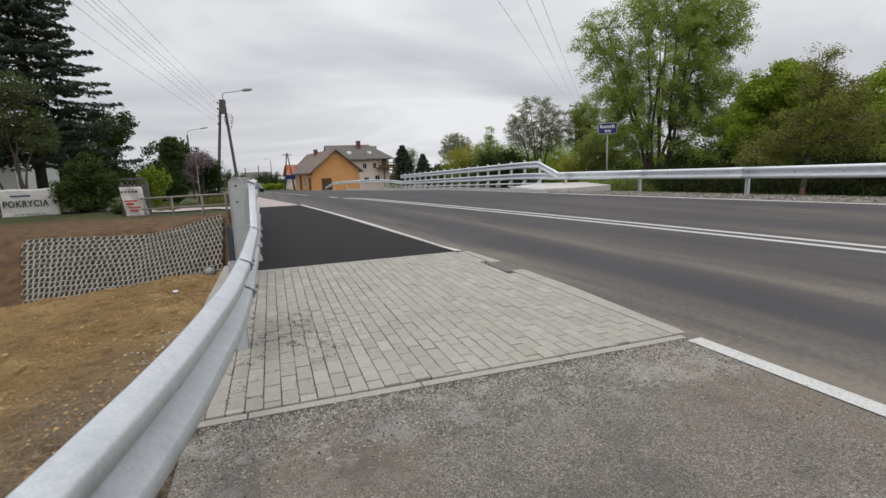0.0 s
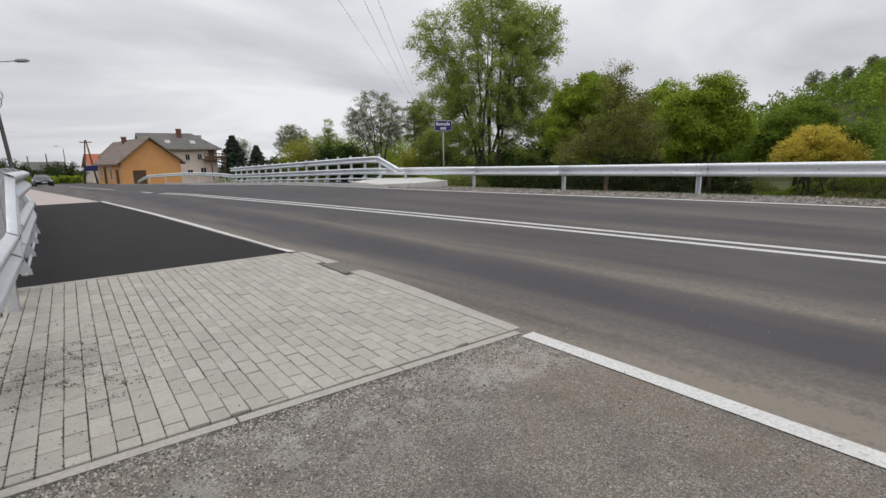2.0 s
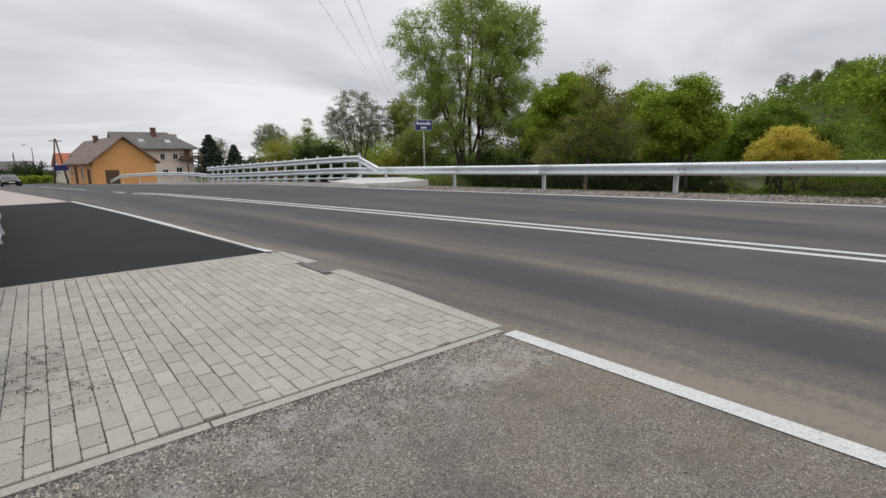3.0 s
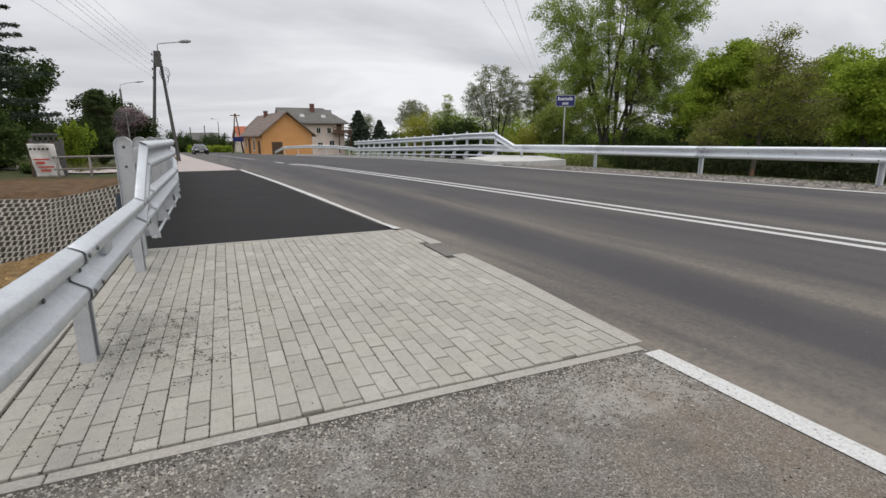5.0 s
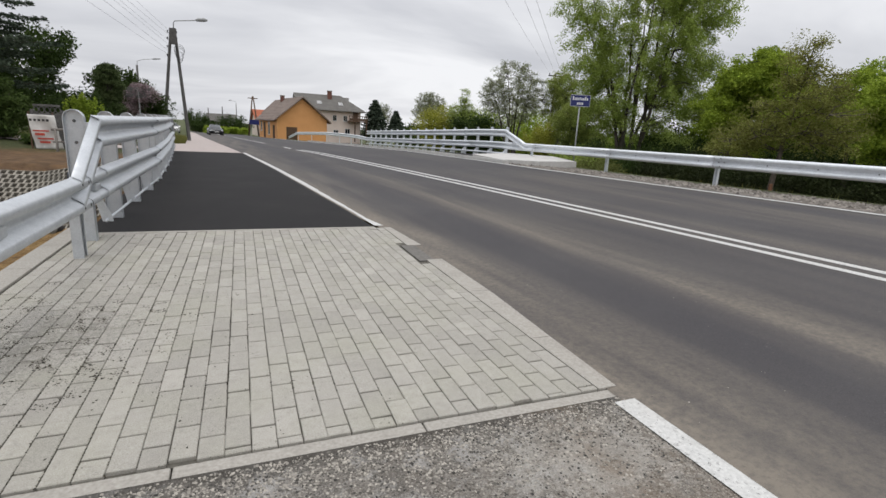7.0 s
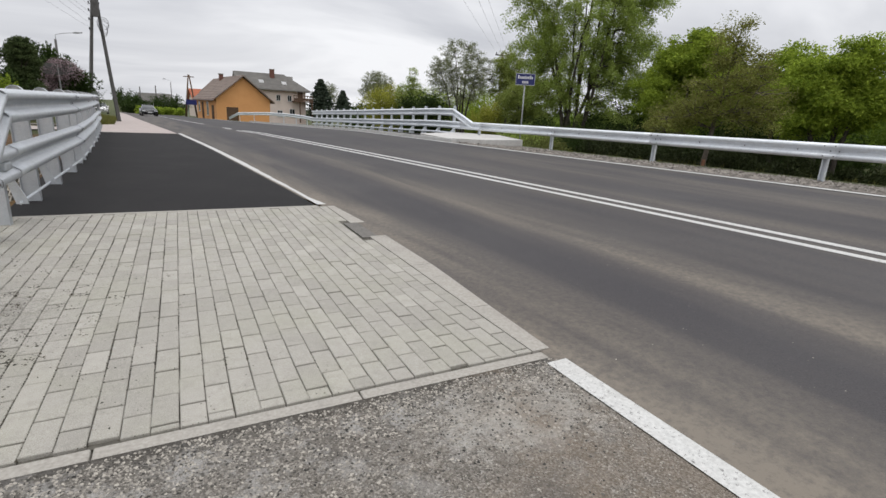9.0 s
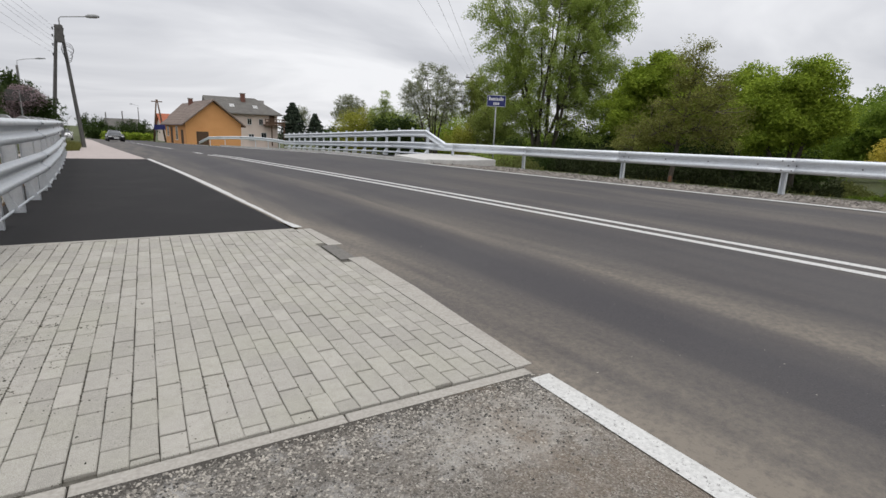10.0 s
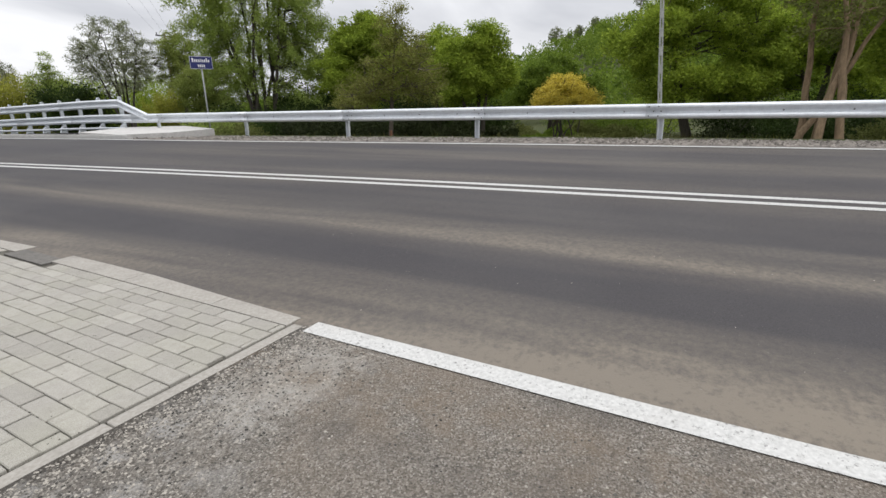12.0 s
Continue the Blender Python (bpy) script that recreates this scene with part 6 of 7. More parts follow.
def cloth(name, parent, w, h, seed, fold, material, skew=0.0):
    """A hanging, creased sheet with thickness; local x across, z up."""
    rng = np.random.default_rng(seed)
    n, m = 28, 18
    verts, faces = [], []
    for s in (0, 0.006):
        for j in range(m + 1):
            for i in range(n + 1):
                u, v = i / n, j / m
                d = fold * (noise.noise((u * 3 + seed, v * 2.2, 0.5)) + 0.45 * noise.noise((u * 9 + v * 5 + seed, v * 5, 2.5)))
                verts.append((w * (u - 0.5) + skew * (1 - v) + 0.02 * noise.noise((0, v * 4, seed)), d + s, h * v + 0.05 * noise.noise((u * 2.5, seed, 0)) * (1 if v > 0.5 else -1) * abs(v - 0.5) * 2))
    k = (n + 1) * (m + 1)
    for j in range(m):
        for i in range(n):
            a = j * (n + 1) + i
            faces.append((a, a + 1, a + n + 2, a + n + 1))
            faces.append((k + a, k + a + n + 1, k + a + n + 2, k + a + 1))
    ring = list(range(n + 1)) + [j * (n + 1) + n for j in range(1, m + 1)] + [m * (n + 1) + i for i in range(n - 1, -1, -1)] + [j * (n + 1) for j in range(m - 1, 0, -1)]
    for i in range(len(ring)):
        a, b = ring[i], ring[(i + 1) % len(ring)]
        faces.append((a, k + a, k + b, b))
    return put(name, mesh_of(name, verts, faces, material, True), parent)


def build_banners():
    b = thing("banner", "white advertising banner lettered POKRYCIA, tied between stakes", "banner", (-11.42, 20.0, -0.34))
    b.rotation_euler = (0, 0, radians(8))
    cloth("canvas", b, 1.75, 1.50, 3, 0.035, BANNER)
    cu = bpy.data.curves.new("lettering", "FONT")
    cu.body, cu.size, cu.extrude, cu.space_character = "POKRYCIA", 0.33, 0.003, 1.1
    cu.align_x, cu.align_y = "LEFT", "CENTER"
    cu.offset = 0.008
    t = new("lettering", cu)
    t.parent = b
    t.matrix_basis = pose(-0.80, -0.055, 0.94, 90, 0, 0) @ Matrix.Diagonal((0.80, 1, 1, 1))
    dg = bpy.context.evaluated_depsgraph_get()
    me = bpy.data.meshes.new_from_object(t.evaluated_get(dg))
    me.materials.clear()
    me.materials.append(INK)
    m = t.matrix_basis.copy()
    bpy.data.objects.remove(t)
    put("lettering", me, b, m, "black capital letters")
    for k in range(6):
        boxed("print_line", (-0.5 + 0.16 * k, -0.05, 0.54), (-0.38 + 0.16 * k, -0.046, 0.565), INK, b)
    boxed("print_panel", (-0.55, -0.05, 1.22), (0.05, -0.046, 1.27), BLUE, b)
    for x in (-0.9, 0.92):
        bm = bmesh.new()
        tube(bm, [(x, 0.05, -0.2), (x, 0.05, 1.62)], [0.03, 0.025], 6)
        part("stake", bm, WOOD, b)
    c = thing("banner", "torn white and red banner leaning on a fence", "banner", (-7.62, 18.0, 0.02))
    cloth("canvas", c, 0.72, 1.06, 7, 0.06, BANNER, 0.16)
    for k in range(4):
        boxed("print_line", (-0.22 + 0.05 * k, -0.085, 0.54 - 0.12 * k), ((0.20, 0.05, 0.24, 0.12)[k] + 0.03 * k, -0.08, (0.59, 0.50, 0.35, 0.25)[k]), REDINK, c)
    for k in range(5):
        boxed("print_line", (-0.28 + 0.11 * k, -0.085, 0.86), (-0.21 + 0.11 * k, -0.08, 0.93), INK, c)
    for x in (-0.33, 0.3):
        bm = bmesh.new()
        tube(bm, [(x, 0.09, -0.4), (x, 0.09, 1.15)], [0.03, 0.025], 6)
        part("stake", bm, WOOD, c)
    # ornamental concrete fence behind it
    f = thing("garden_fence", "low ornamental concrete garden fence with open rings", "fence", (-7.62, 18.7, land(-7.62, 18.7)))
    f.scale = (0.74, 1, 1.06)
    for x in (-0.55, 0.55):
        boxed("fence_post", (x - 0.06, -0.06, -0.2), (x + 0.06, 0.06, 1.15), POLE, f, 0.01)
    boxed("fence_panel", (-0.5, -0.025, 0.0), (0.49, 0.025, 1.05), POLE, f, 0.008)
    for k in range(5):
        bm = bmesh.new()
        cx = -0.4 + 0.2 * k
        tube(bm, [(cx + 0.085 * math.cos(a), 0, 1.15 + 0.085 * math.sin(a)) for a in np.linspace(0, 6.283, 13)], 0.018, 5, False)
        part("ring", bm, POLE, f)
    boxed("fence_cap", (-0.5, -0.03, 1.245), (0.49, 0.03, 1.31), POLE, f, 0.008)
    r = thing("pipe_railing", "weathered low metal pipe railing by the side road", "railing", (0, 17.0, 0))
    for z, rr in ((0.66, 0.04), (0.28, 0.03)):
        bm = bmesh.new()
        tube(bm, [(-7.2, 0.4, z), (-5.5, 0.2, z + 0.02), (-4.25, 0, z + 0.03)], rr, 7)
        part("rail", bm, RUST, r, smooth=True)
    for x, yy in ((-7.1, 0.38), (-6.2, 0.28), (-5.2, 0.15), (-4.4, 0.02)):
        bm = bmesh.new()
        tube(bm, [(x, yy, -0.5), (x, yy, 0.68)], 0.04, 7)
        part("post", bm, RUST, r, smooth=True)


def build_side_road():
    verts, faces = [], []
    for k in range(13):
        x = -4.3 - k * 0.75
        for yy in (19.4 + 0.1 * k, 21.6 + 0.16 * k):
            verts.append((x, yy, land(x, yy) + 0.05))
    for k in range(12):
        faces.append((2 * k, 2 * k + 1, 2 * k + 3, 2 * k + 2))
    tagged(put("road_side", mesh_of("road_side", verts, faces, PINK)), "pale paved side road between gardens and railing", "road", kind="structure")


def build_car(name, label, at, turn, paint):
    """A low four-door car. Local y points to the front."""
    c = thing(name, label, "car", at)
    c.rotation_euler = (0, 0, radians(turn))
    # body: sections along y of (y, half width at sill, half width at waist, waist height, bottom)
    secs = ((-2.32, 0.70, 0.78, 0.72, 0.42), (-2.25, 0.82, 0.86, 0.95, 0.30), (-1.6, 0.88, 0.91, 0.98, 0.22), (-0.6, 0.90, 0.92, 0.95, 0.20), (0.5, 0.90, 0.92, 0.93, 0.20),
            (1.2, 0.89, 0.91, 0.90, 0.20), (1.75, 0.86, 0.88, 0.82, 0.21), (2.15, 0.78, 0.82, 0.74, 0.24), (2.34, 0.60, 0.66, 0.60, 0.30))
    bm = bmesh.new()
    rings = []
    for y, a, b, h, lo in secs:
        ring = [(-a, lo), (-b, lo + 0.22), (-b, h - 0.13), (-b + 0.07, h - 0.03), (-b * 0.5, h + 0.025), (0, h + 0.035), (b * 0.5, h + 0.025), (b - 0.07, h - 0.03), (b, h - 0.13), (b, lo + 0.22), (a, lo)]
        rings.append([bm.verts.new((x, y, z)) for x, z in ring])
    for p, q in zip(rings, rings[1:]):
        for k in range(11):
            bm.faces.new((p[k], p[(k + 1) % 11], q[(k + 1) % 11], q[k]))
    bm.faces.new(rings[0]); bm.faces.new(rings[-1][::-1])
    bmesh.ops.recalc_face_normals(bm, faces=bm.faces)
    body = part("body", bm, paint, c, smooth=True)
    bm = bmesh.new()
    cab = ((-2.0, 0.62, 0.97), (-1.15, 0.60, 1.34), (-0.3, 0.61, 1.40), (0.3, 0.60, 1.37), (1.15, 0.70, 0.94))
    rings = []
    for y, w, h in cab:
        rings.append([bm.verts.new(v) for v in ((-0.82, y, 0.90), (-w, y, h - 0.05), (-w + 0.12, y, h), (w - 0.12, y, h), (w, y, h - 0.05), (0.82, y, 0.90))])
    for p, q in zip(rings, rings[1:]):
        for k in range(5):
            bm.faces.new((p[k], p[k + 1], q[k + 1], q[k]))
    bmesh.ops.recalc_face_normals(bm, faces=bm.faces)
    part("cabin_glass", bm, GLASS, c, smooth=True)
    boxed("roof_panel", (-0.54, -1.1, 1.375), (0.54, 0.25, 1.41), paint, c, 0.02)
    for s in (-1, 1):
        boxed("mirror", (s * 0.95 - 0.09, 0.62, 0.92), (s * 0.95 + 0.09, 0.74, 1.04), paint, c, 0.02)
        boxed("headlight", (s * 0.66 - 0.17, 2.08, 0.60), (s * 0.66 + 0.17, 2.24, 0.70), WHITE, c, 0.02, "bright clear headlight")
        for y in (-1.38, 1.42):
            bm = bmesh.new()
            bmesh.ops.create_cone(bm, cap_ends=True, segments=24, radius1=0.33, radius2=0.33, depth=0.22, matrix=Matrix.Translation((s * 0.82, y, 0.33)) @ pose(0, 0, 0, 0, 90, 0))
            w = part("wheel", bm, TYRE, c)
            bm = bmesh.new()
            bmesh.ops.create_cone(bm, cap_ends=True, segments=16, radius1=0.22, radius2=0.20, depth=0.02, matrix=Matrix.Translation((s * 0.935, y, 0.33)) @ pose(0, 0, 0, 0, 90 * s, 0))
            part("rim", bm, RIM, w)
    boxed("grille", (-0.42, 2.25, 0.42), (0.42, 2.35, 0.62), CABLE, c, 0.02)
    boxed("number_plate", (-0.26, 2.345, 0.44), (0.26, 2.365, 0.55), WHITE, c)
    return c


def build_village():
    bm = bmesh.new()
    boxed("village_sign", (-0.25, 92.0, 0.55), (1.64, 92.05, 1.35), BLUE)
    v = bpy.data.objects["village_sign"]
    tagged(v, "distant blue place-name board on two posts", "road sign")
    for x in (0.0, 1.4):
        boxed("post", (x - 0.04, 92.06, dip(92) - 0.2), (x + 0.04, 92.12, 1.3), PLASTIC, v)
    bm.free()
    rng = np.random.default_rng(9)
    cents = [(x + rng.normal(0, 0.2), 100 + rng.normal(0, 0.3), -1.3 + rng.uniform(0, 1.0)) for x in np.linspace(-7.6, -0.6, 60) for _ in range(3)]
    q, f = leaf_cloud(cents, (0.25, 0.25, 0.2), 7000, 0.11, rng)
    tagged(put("hedge", mesh_np("hedge", q, f, LEAF)), "clipped green hedge along the street", "hedge", kind="stuff")
    for k, (x, y, w, h) in enumerate(((-3.0, 106, 5.0, 3.6), (-8.5, 112, 4.0, 3.0), (-11.5, 132, 3.6, 4.8), (4.5, 112, 4.0, 4.5))):
        bush("garden_bush", (x, y, dip(y) - 0.1), (w, w, h), DARKLEAF, 5000, 0.14, 90 + k, "dark garden bush by the village street", "bush", 14)
    build_car("car", "black saloon car driving on the near lane", (-5.0, 76.0, level(-5.0, 76.0)), 187, CARPAINT)
    build_car("car", "white car parked at the roadside", (-10.9, 82.0, dip(82) + 0.02), 185, WHITE)


def build_bits():
    """Odds and ends left from the works, and a dark sheet behind the barrier post."""
    # narrow sheet added to stand for the dark back side of the barrier
    g = thing("barrier_back_sheet", "narrow slate-blue sheet standing for the barrier's dark back", "sheet", (-3.34, 4.25, -0.25))
    cloth("cloth", g, 0.10, 0.9, 12, 0.02, SHEET)
    p = thing("drain_pipe", "short dark drain pipe with a pale rim", "pipe", (-3.68, 4.55, 0.0))
    bm = bmesh.new()
    tube(bm, [(0, 0.25, -0.05), (0, 0, 0.02)], [0.06, 0.06], 12)
    part("pipe", bm, CABLE, p, smooth=True)
    bm = bmesh.new()
    tube(bm, [(0, 0.0, 0.02), (0, -0.03, 0.026)], [0.063, 0.063], 12)
    part("rim", bm, PLASTIC, p, smooth=True)
    s = thing("paper_scrap", "crumpled white scrap lying on bare soil", "litter", (-3.95, 3.6, land(-3.95, 3.6)))
    bm = bmesh.new()
    bmesh.ops.create_icosphere(bm, subdivisions=2, radius=0.035)
    for v in bm.verts:
        v.co *= 1 + 0.35 * noise.noise(v.co * 40)
        v.co.z = v.co.z * 0.5 + 0.012
    part("scrap", bm, WHITE, s)
    k = thing("marker_stake", "short reddish-brown wooden stake on the shoulder edge", "stake", (12.6, 8.1, land(12.6, 8.1)))
    boxed("stake", (-0.05, -0.03, -0.2), (0.05, 0.03, 0.5), RUSTY, k, 0.01)
    b = thing("notice_board", "dark notice board on a slim pole by the side road", "sign", (BOARD[0], BOARD[1], BOARD[2]))
    bm = bmesh.new()
    tube(bm, [(0, 0, -1.2), (0, 0, BOARD[3])], 0.035, 7)
    part("pole", bm, PLASTIC, b, smooth=True)
    boxed("board", (-0.65, -0.03, BOARD[3] - 0.56), (0.65, -0.005, BOARD[3]), POLE, b, 0.008)


SHEET = mat_plain("slate_sheet", (0.075, 0.09, 0.115), (0.04, 0.05, 0.065), 0.7, 0, 6)
RUSTY = mat_plain("red_wood", (0.22, 0.10, 0.055), (0.13, 0.06, 0.035), 0.85, 0, 9)
BOARD = (-7.2, 33.0, -0.2, 2.96)
build_lamp()
build_bits()
build_poles()
build_sign()
build_banners()
build_side_road()
build_village()


# ---- loose stones ----
def pebbles(name, spots, sizes, material, label, category, seed):
    """Many small angular stones as one mesh."""
    rng = np.random.default_rng(seed)
    base = np.array(((0, 0, 1), (1, 0, 0.1), (0.2, 0.95, 0), (-0.9, 0.4, 0.1), (-0.6, -0.8, 0), (0.5, -0.85, 0.1)))
    tri = np.array(((0, 1, 2), (0, 2, 3), (0, 3, 4), (0, 4, 5), (0, 5, 1)))
    n = len(spots)
    a = rng.uniform(0, 6.28, n)
    s = np.asarray(sizes)
    sc = rng.uniform(0.6, 1.2, (n, 3)) * s[:, None]
    v = base[None] * sc[:, None, :] * np.array((1, 1, 0.8))
    v = v + rng.normal(0, 0.12, v.shape) * s[:, None, None]
    x = v[..., 0] * np.cos(a)[:, None] - v[..., 1] * np.sin(a)[:, None]
    y = v[..., 0] * np.sin(a)[:, None] + v[..., 1] * np.cos(a)[:, None]
    v = np.stack([x, y, v[..., 2]], -1) + np.asarray(spots)[:, None, :]
    f = (tri[None] + 6 * np.arange(n)[:, None, None]).reshape(-1, 3)
    tagged(put(name, mesh_np(name, v.reshape(-1, 3), f, material)), label, category, kind="stuff")


def mat_stone(name, a, b):
    m = Nodes(name, rough=0.9)
    m.color(m.ramp(m.island(), [(0.0, a), (1.0, b)]))
    return m.mat


STONE = mat_stone("shoulder_stone", (0.045, 0.038, 0.032), (0.27, 0.245, 0.215))
GRIT = mat_stone("dark_grit", (0.022, 0.021, 0.019), (0.42, 0.39, 0.34))
CLOD = mat_stone("soil_clod", (0.17, 0.092, 0.034), (0.42, 0.27, 0.115))
CRUMB = mat_stone("soil_crumb", (0.018, 0.016, 0.012), (0.07, 0.06, 0.04))


def build_stones():
    rng = np.random.default_rng(21)
    sp, sz = [], []
    for _ in range(16000):
        y = rng.uniform(-14, 15.5)
        x = far_edge(y) + 0.35 + 2.9 * rng.uniform(0, 1) ** 0.9
        s = 0.016 + 0.055 * rng.uniform() ** 2
        sp.append((x, y, level(x, y) - 0.2 * s))
        sz.append(s)
    pebbles("shoulder_stones", sp, sz, STONE, "loose grey stones on the shoulder", "gravel", 1)
    sp, sz = [], []
    for _ in range(13000):
        x = rng.uniform(-3.25, 0.0)
        y = -0.09 - abs(rng.normal(0, 0.11)) - (0.5 * rng.uniform() ** 3)
        s = rng.uniform(0.0025, 0.008)
        sp.append((x, y, level(x, y) - 0.002))
        sz.append(s)
    for _ in range(16000):
        x, y = rng.uniform(-3.4, -0.15), rng.uniform(-3.0, -0.2)
        if noise.noise(Vector((x, y, 4.0)) * 1.6) < rng.uniform(-0.5, 0.4):
            continue
        s = 0.0015 + 0.0055 * rng.uniform() ** 2
        sp.append((x, y, level(x, y) - 0.002))
        sz.append(s)
    for _ in range(7000):
        x, y = -3.36 - abs(rng.normal(0, 0.2)), rng.uniform(-3.5, 2.0)
        s = 0.004 + 0.014 * rng.uniform() ** 3
        sp.append((x, y, soil_level(x, y) - 0.002))
        sz.append(s)
    for _ in range(140):
        x, y = rng.uniform(0.1, 2.0), rng.uniform(-4, 6)
        s = rng.uniform(0.002, 0.006)
        sp.append((x, y, level(x, y)))
        sz.append(s)
    pebbles("loose_grit", sp, sz, GRIT, "loose dark and pale grit along the kerb", "grit", 2)
    sp, sz = [], []
    for _ in range(20000):
        x, y = -3.5 - 6.0 * rng.uniform() ** 1.5, rng.uniform(-3.5, 5.0)
        s = 0.003 + 0.018 * rng.uniform() ** 5
        sp.append((x, y, soil_level(x, y) - 0.2 * s))
        sz.append(s)
    for _ in range(2600):
        x, y = -3.45 - 2.2 * rng.uniform() ** 1.3, rng.uniform(-3.5, 1.2)
        s = 0.004 + 0.013 * rng.uniform() ** 2.5
        sp.append((x, y, soil_level(x, y) - 0.25 * s))
        sz.append(s)
    pebbles("soil_clods", sp, sz, CLOD, "small clods and pebbles on bare soil", "soil", 3)
    sp, sz = [], []
    for _ in range(22000):
        x, y = -2.80 + rng.normal(0, 0.40), 1.45 + rng.normal(0, 0.55)
        if x < -3.25 or y < 0.02 or y > 4.2:
            continue
        s = 0.0018 + 0.0065 * rng.uniform() ** 2
        if noise.noise(Vector((x, y, 0)) * 9.0) < rng.uniform(0.0, 0.35):
            continue
        sp.append((x, y, 0.003))
        sz.append(s)
    # dark crumbs caught in the long joints
    for _ in range(26000):
        x = -2.05 + 0.0986 * rng.integers(-13, 20) + rng.normal(0, 0.0028)
        y = 4.2 * rng.uniform() ** 1.2
        if x > -1.1 or noise.noise(Vector((x * 1.3, y * 3.0, 3.0))) + 0.42 * (-1.65 - x) < rng.uniform(0.0, 0.7):
            continue
        sp.append((x, y, 0.001))
        sz.append(rng.uniform(0.0025, 0.006))
    for _ in range(1500):
        x, y = rng.uniform(-3.2, -0.1), 4.2 * rng.uniform() ** 1.5
        sp.append((x, y, 0.003))
        sz.append(rng.uniform(0.0015, 0.0045))
    pebbles("soil_crumbs", sp, sz, CRUMB, "dark soil crumbs trodden over the blocks", "soil", 4)


build_stones()


def build_grass():
    """Grass tufts on the verge by the lamp, on the far bank and along the garden."""
    rng = np.random.default_rng(31)
    pts = []
    for _ in range(900):
        x, y = rng.uniform(-6.6, -4.7), rng.uniform(28.6, 44)
        if x < -4.5 - 0.085 * (y - 28.5) - 0.05:
            pts.append((x, y, land(x, y)))
    for _ in range(3600):
        y = rng.uniform(-12, 20)
        x = far_edge(y) + 6.0 + 10 * rng.uniform() ** 1.1
        pts.append((x, y, land(x, y)))
    for _ in range(160):
        x, y = rng.uniform(-14, -6.6), 20.3 + abs(rng.normal(0, 1.6))
        pts.append((x, y, land(x, y)))
    n = len(pts)
    pick = np.repeat(np.asarray(pts), 9, 0) + rng.normal(0, 0.07, (n * 9, 3)) * (1, 1, 0)
    h = rng.uniform(0.10, 0.42, (n * 9, 1))
    d = rng.normal(0, 1, (n * 9, 2))
    d /= np.linalg.norm(d, axis=1)[:, None]
    w = 0.012
    side = np.concatenate([-d[:, 1:], d[:, :1], np.zeros((n * 9, 1))], 1) * w
    tip = pick + np.concatenate([d * h * 0.5, h], 1)
    quad = np.stack([pick - side, pick + side, tip + side * 0.2, tip - side * 0.2], 1).reshape(-1, 3)
    tagged(put("grass_tufts", mesh_np("grass_tufts", quad, np.arange(n * 36).reshape(-1, 4), BLADE)), "rough spring grass tufts on the banks", "grass", kind="stuff")


build_grass()


# ---- openwork slabs on the bank ----
def build_grid():
    bank = thing("slope_paving", "openwork concrete slabs laid on the earth bank", "slope paving", kind="structure")
    bm = bmesh.new()
    L, W, nx, ny, rib = 0.40, 0.40, 4, 2, 0.031
    for j in range(ny + 1):
        y = -W / 2 + W * j / ny
        box(bm, (-L / 2, max(-W / 2, y - rib / 2), -0.07), (L / 2, min(W / 2, y + rib / 2), 0.02))
    for j in range(ny):
        # the cross ribs of alternate rows stand half a hole apart
        for i in range(nx + 1):
            x = -L / 2 + L * (i + 0.5 * (j % 2)) / nx
            if x < L / 2 + 0.001:
                box(bm, (max(-L / 2, x - rib / 2), -W / 2 + W * j / ny, -0.07), (min(L / 2, x + rib / 2), -W / 2 + W * (j + 1) / ny, 0.016))
    me = bpy.data.meshes.new("slab")
    bm.to_mesh(me)
    bm.free()
    me.materials.append(GRID)
    crest = [Vector(p) for p in CREST]
    toe = [Vector(p) for p in TOE]

    def along(line, u):
        u = u * (len(line) - 1)
        k = min(int(u), len(line) - 2)
        return line[k].lerp(line[k + 1], u - k)

    nu, nv = 10, 8
    rng = np.random.default_rng(3)
    for i in range(nu):
        for j in range(nv):
            u, v = (i + 0.5) / nu, (j + 0.5) / nv
            q = lambda a, c: along(toe, a).lerp(along(crest, a), c)
            ex = (q(u + 0.5 / nu, v) - q(u - 0.5 / nu, v)) * 0.985
            ey = (q(u, v + 0.5 / nv) - q(u, v - 0.5 / nv)) * 0.985
            ez = ex.cross(ey).normalized()
            m = Matrix((ex / L, ey / W, ez)).transposed().to_4x4()
            m.translation = q(u, v) + ez * (0.04 + rng.uniform(-0.008, 0.008))
            put("slab", me, bank, m)


CREST = ((-8.85, 12.5, -0.12), (-7.53, 12.5, -0.16), (-6.07, 12.5, -0.21), (-5.11, 12.5, -0.03), (-4.15, 12.5, 0.21))
TOE = ((-7.63, 8.9, -1.36), (-6.8, 8.9, -1.36), (-6.0, 8.9, -1.34), (-5.0, 8.9, -1.30), (-4.0, 8.9, -1.25))


build_grid()


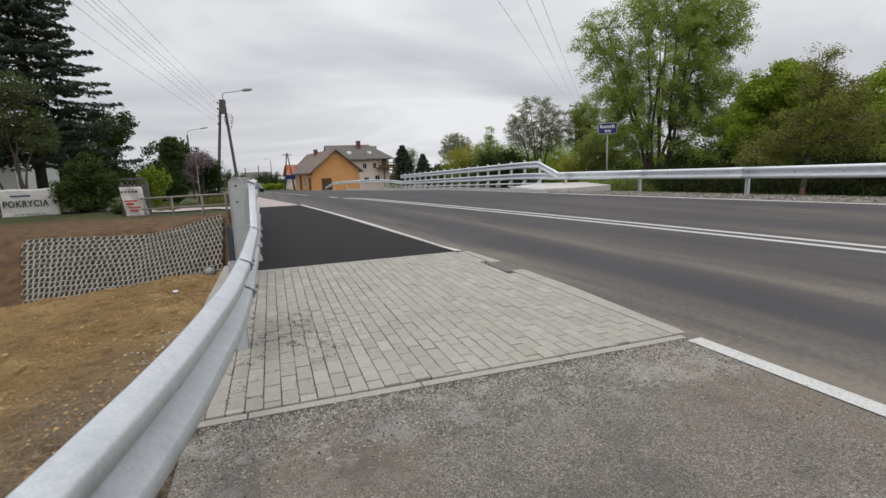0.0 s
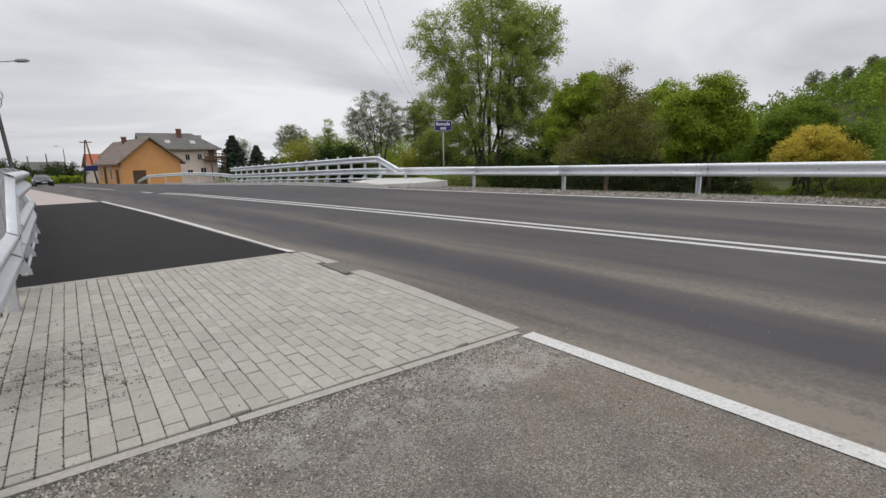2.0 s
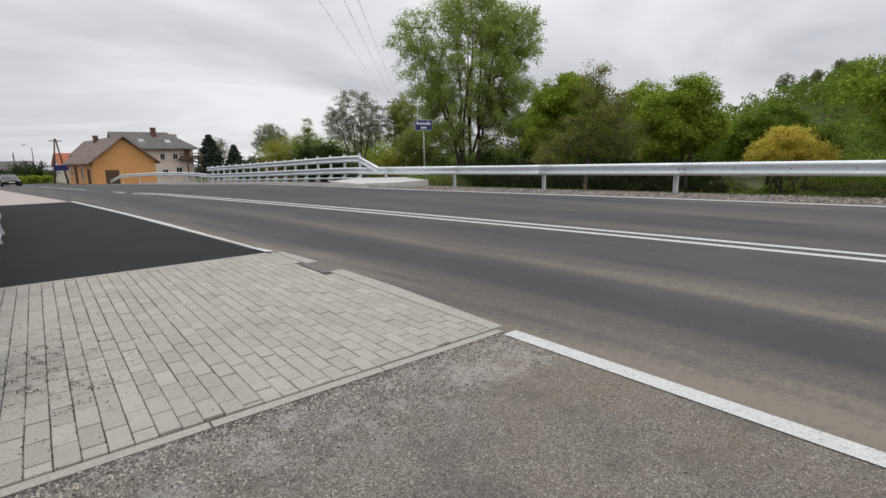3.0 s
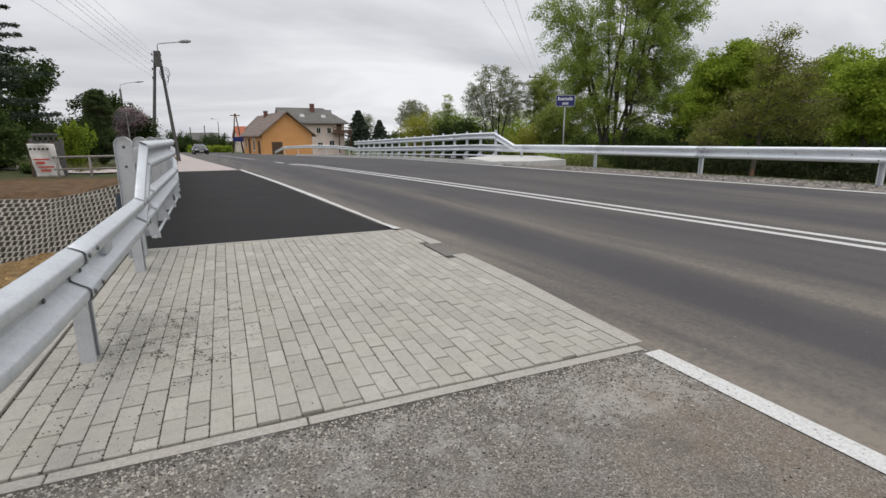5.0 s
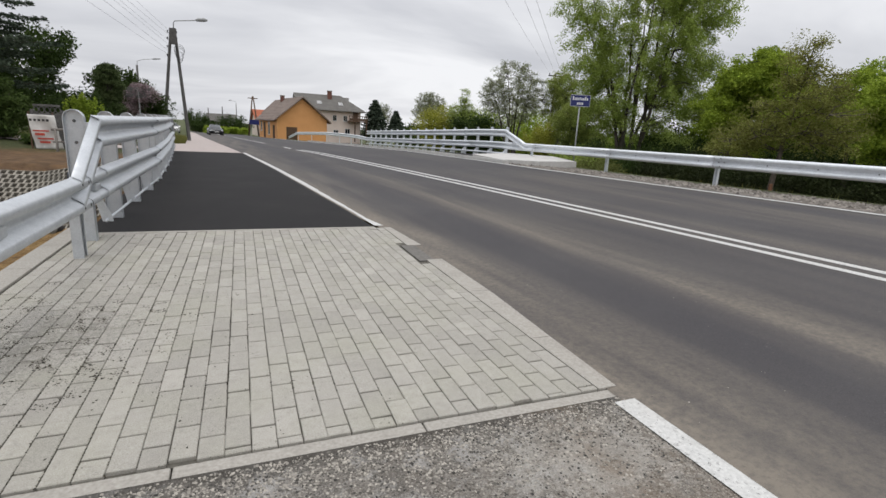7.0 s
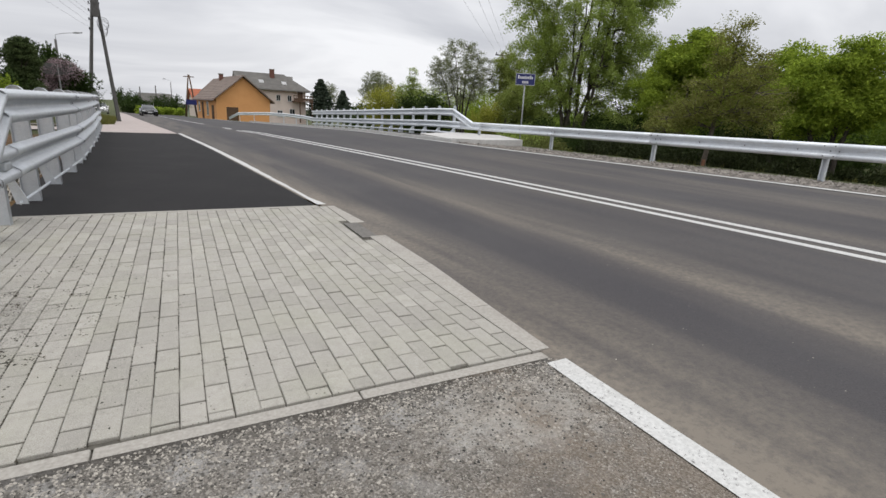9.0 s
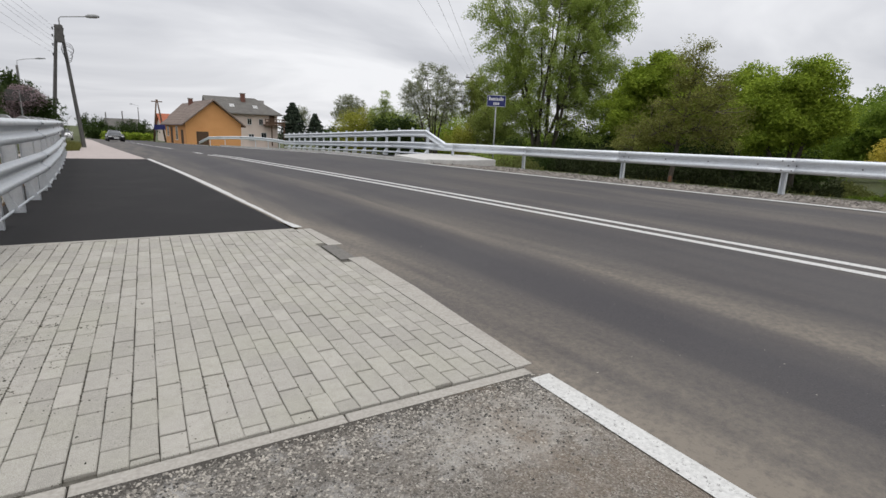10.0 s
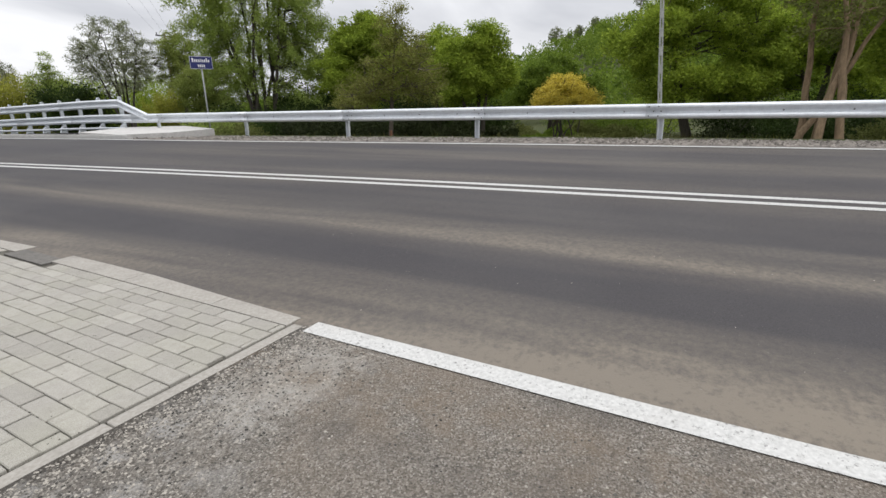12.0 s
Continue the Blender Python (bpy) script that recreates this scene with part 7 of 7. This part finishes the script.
# ---- paving blocks, last ----
def block_mesh(w, l, name="block"):
    bm = bmesh.new()
    c, t, h = 0.004, 0.0035, 0.03
    rings = []
    for ins, z in ((0, -h), (0, -t), (c, 0)):
        rings.append([bm.verts.new((x, y, z)) for x, y in ((-w / 2 + ins, -l / 2 + ins), (w / 2 - ins, -l / 2 + ins), (w / 2 - ins, l / 2 - ins), (-w / 2 + ins, l / 2 - ins))])
    for p, q in zip(rings, rings[1:]):
        for k in range(4):
            bm.faces.new((p[k], p[(k + 1) % 4], q[(k + 1) % 4], q[k]))
    bm.faces.new(rings[-1])
    me = bpy.data.meshes.new(name)
    bm.to_mesh(me)
    bm.free()
    me.materials.append(BLOCK)
    return me


def build_blocks():
    apron = thing("pavement_apron", "grey concrete block paving in running bond", "paving", kind="structure")
    boxed("bedding", (-3.34, 0.0, -0.08), (-0.05, 4.285, -0.012), SAND, apron)
    px, py, gap, slot = 0.0986, 0.224, 0.0095, 0.0034
    rng = np.random.default_rng(8)
    full = block_mesh(px - slot, py - gap)
    cuts = {}
    verts, faces = [], []
    k0 = -13
    for k in range(k0, 22):
        xa = -2.05 + px * k
        x = xa + px / 2
        if x - px / 2 < -3.335 or x + px / 2 > 0.02:
            continue
        y = 0.145 + 0.07 * (x + 1.9) + (0 if k % 2 else py / 2) - 3 * py
        while y < 4.29:
            y0, y1 = max(y, 0.0), min(y + py, 4.282)
            y += py
            edge = -0.105
            if x + px / 2 > edge + 0.035 or (2.60 < (y0 + y1) / 2 < 3.30 and x > -0.19):
                continue
            if y1 - y0 < 0.03:
                continue
            z = 0.005 + rng.normal(0, 0.0012)
            m = pose(x + rng.normal(0, 0.0008), (y0 + y1) / 2, z, rng.normal(0, 0.25), rng.normal(0, 0.35), rng.normal(0, 0.25))
            l = y1 - y0 - gap
            if y0 < 1.98:
                key = round(l, 3)
                if abs(l - (py - gap)) < 1e-4:
                    me = full
                else:
                    me = cuts.setdefault(key, block_mesh(px - slot, l))
                put("block", me, apron, m)
            else:
                w = px - slot
                n = len(verts)
                for ins, zz in ((0, -0.03), (0, -0.0045), (0.005, 0)):
                    for sx, sy in ((-1, -1), (1, -1), (1, 1), (-1, 1)):
                        verts.append(tuple(m @ Vector((sx * (w / 2 - ins), sy * (l / 2 - ins), zz))))
                for r in (0, 4):
                    for q in range(4):
                        faces.append((n + r + q, n + r + (q + 1) % 4, n + r + 4 + (q + 1) % 4, n + r + 4 + q))
                faces.append((n + 8, n + 9, n + 10, n + 11))
    field = put("block_field", mesh_of("block_field", verts, faces, BLOCKS), apron)
    tagged(field, kind="stuff")


build_blocks()
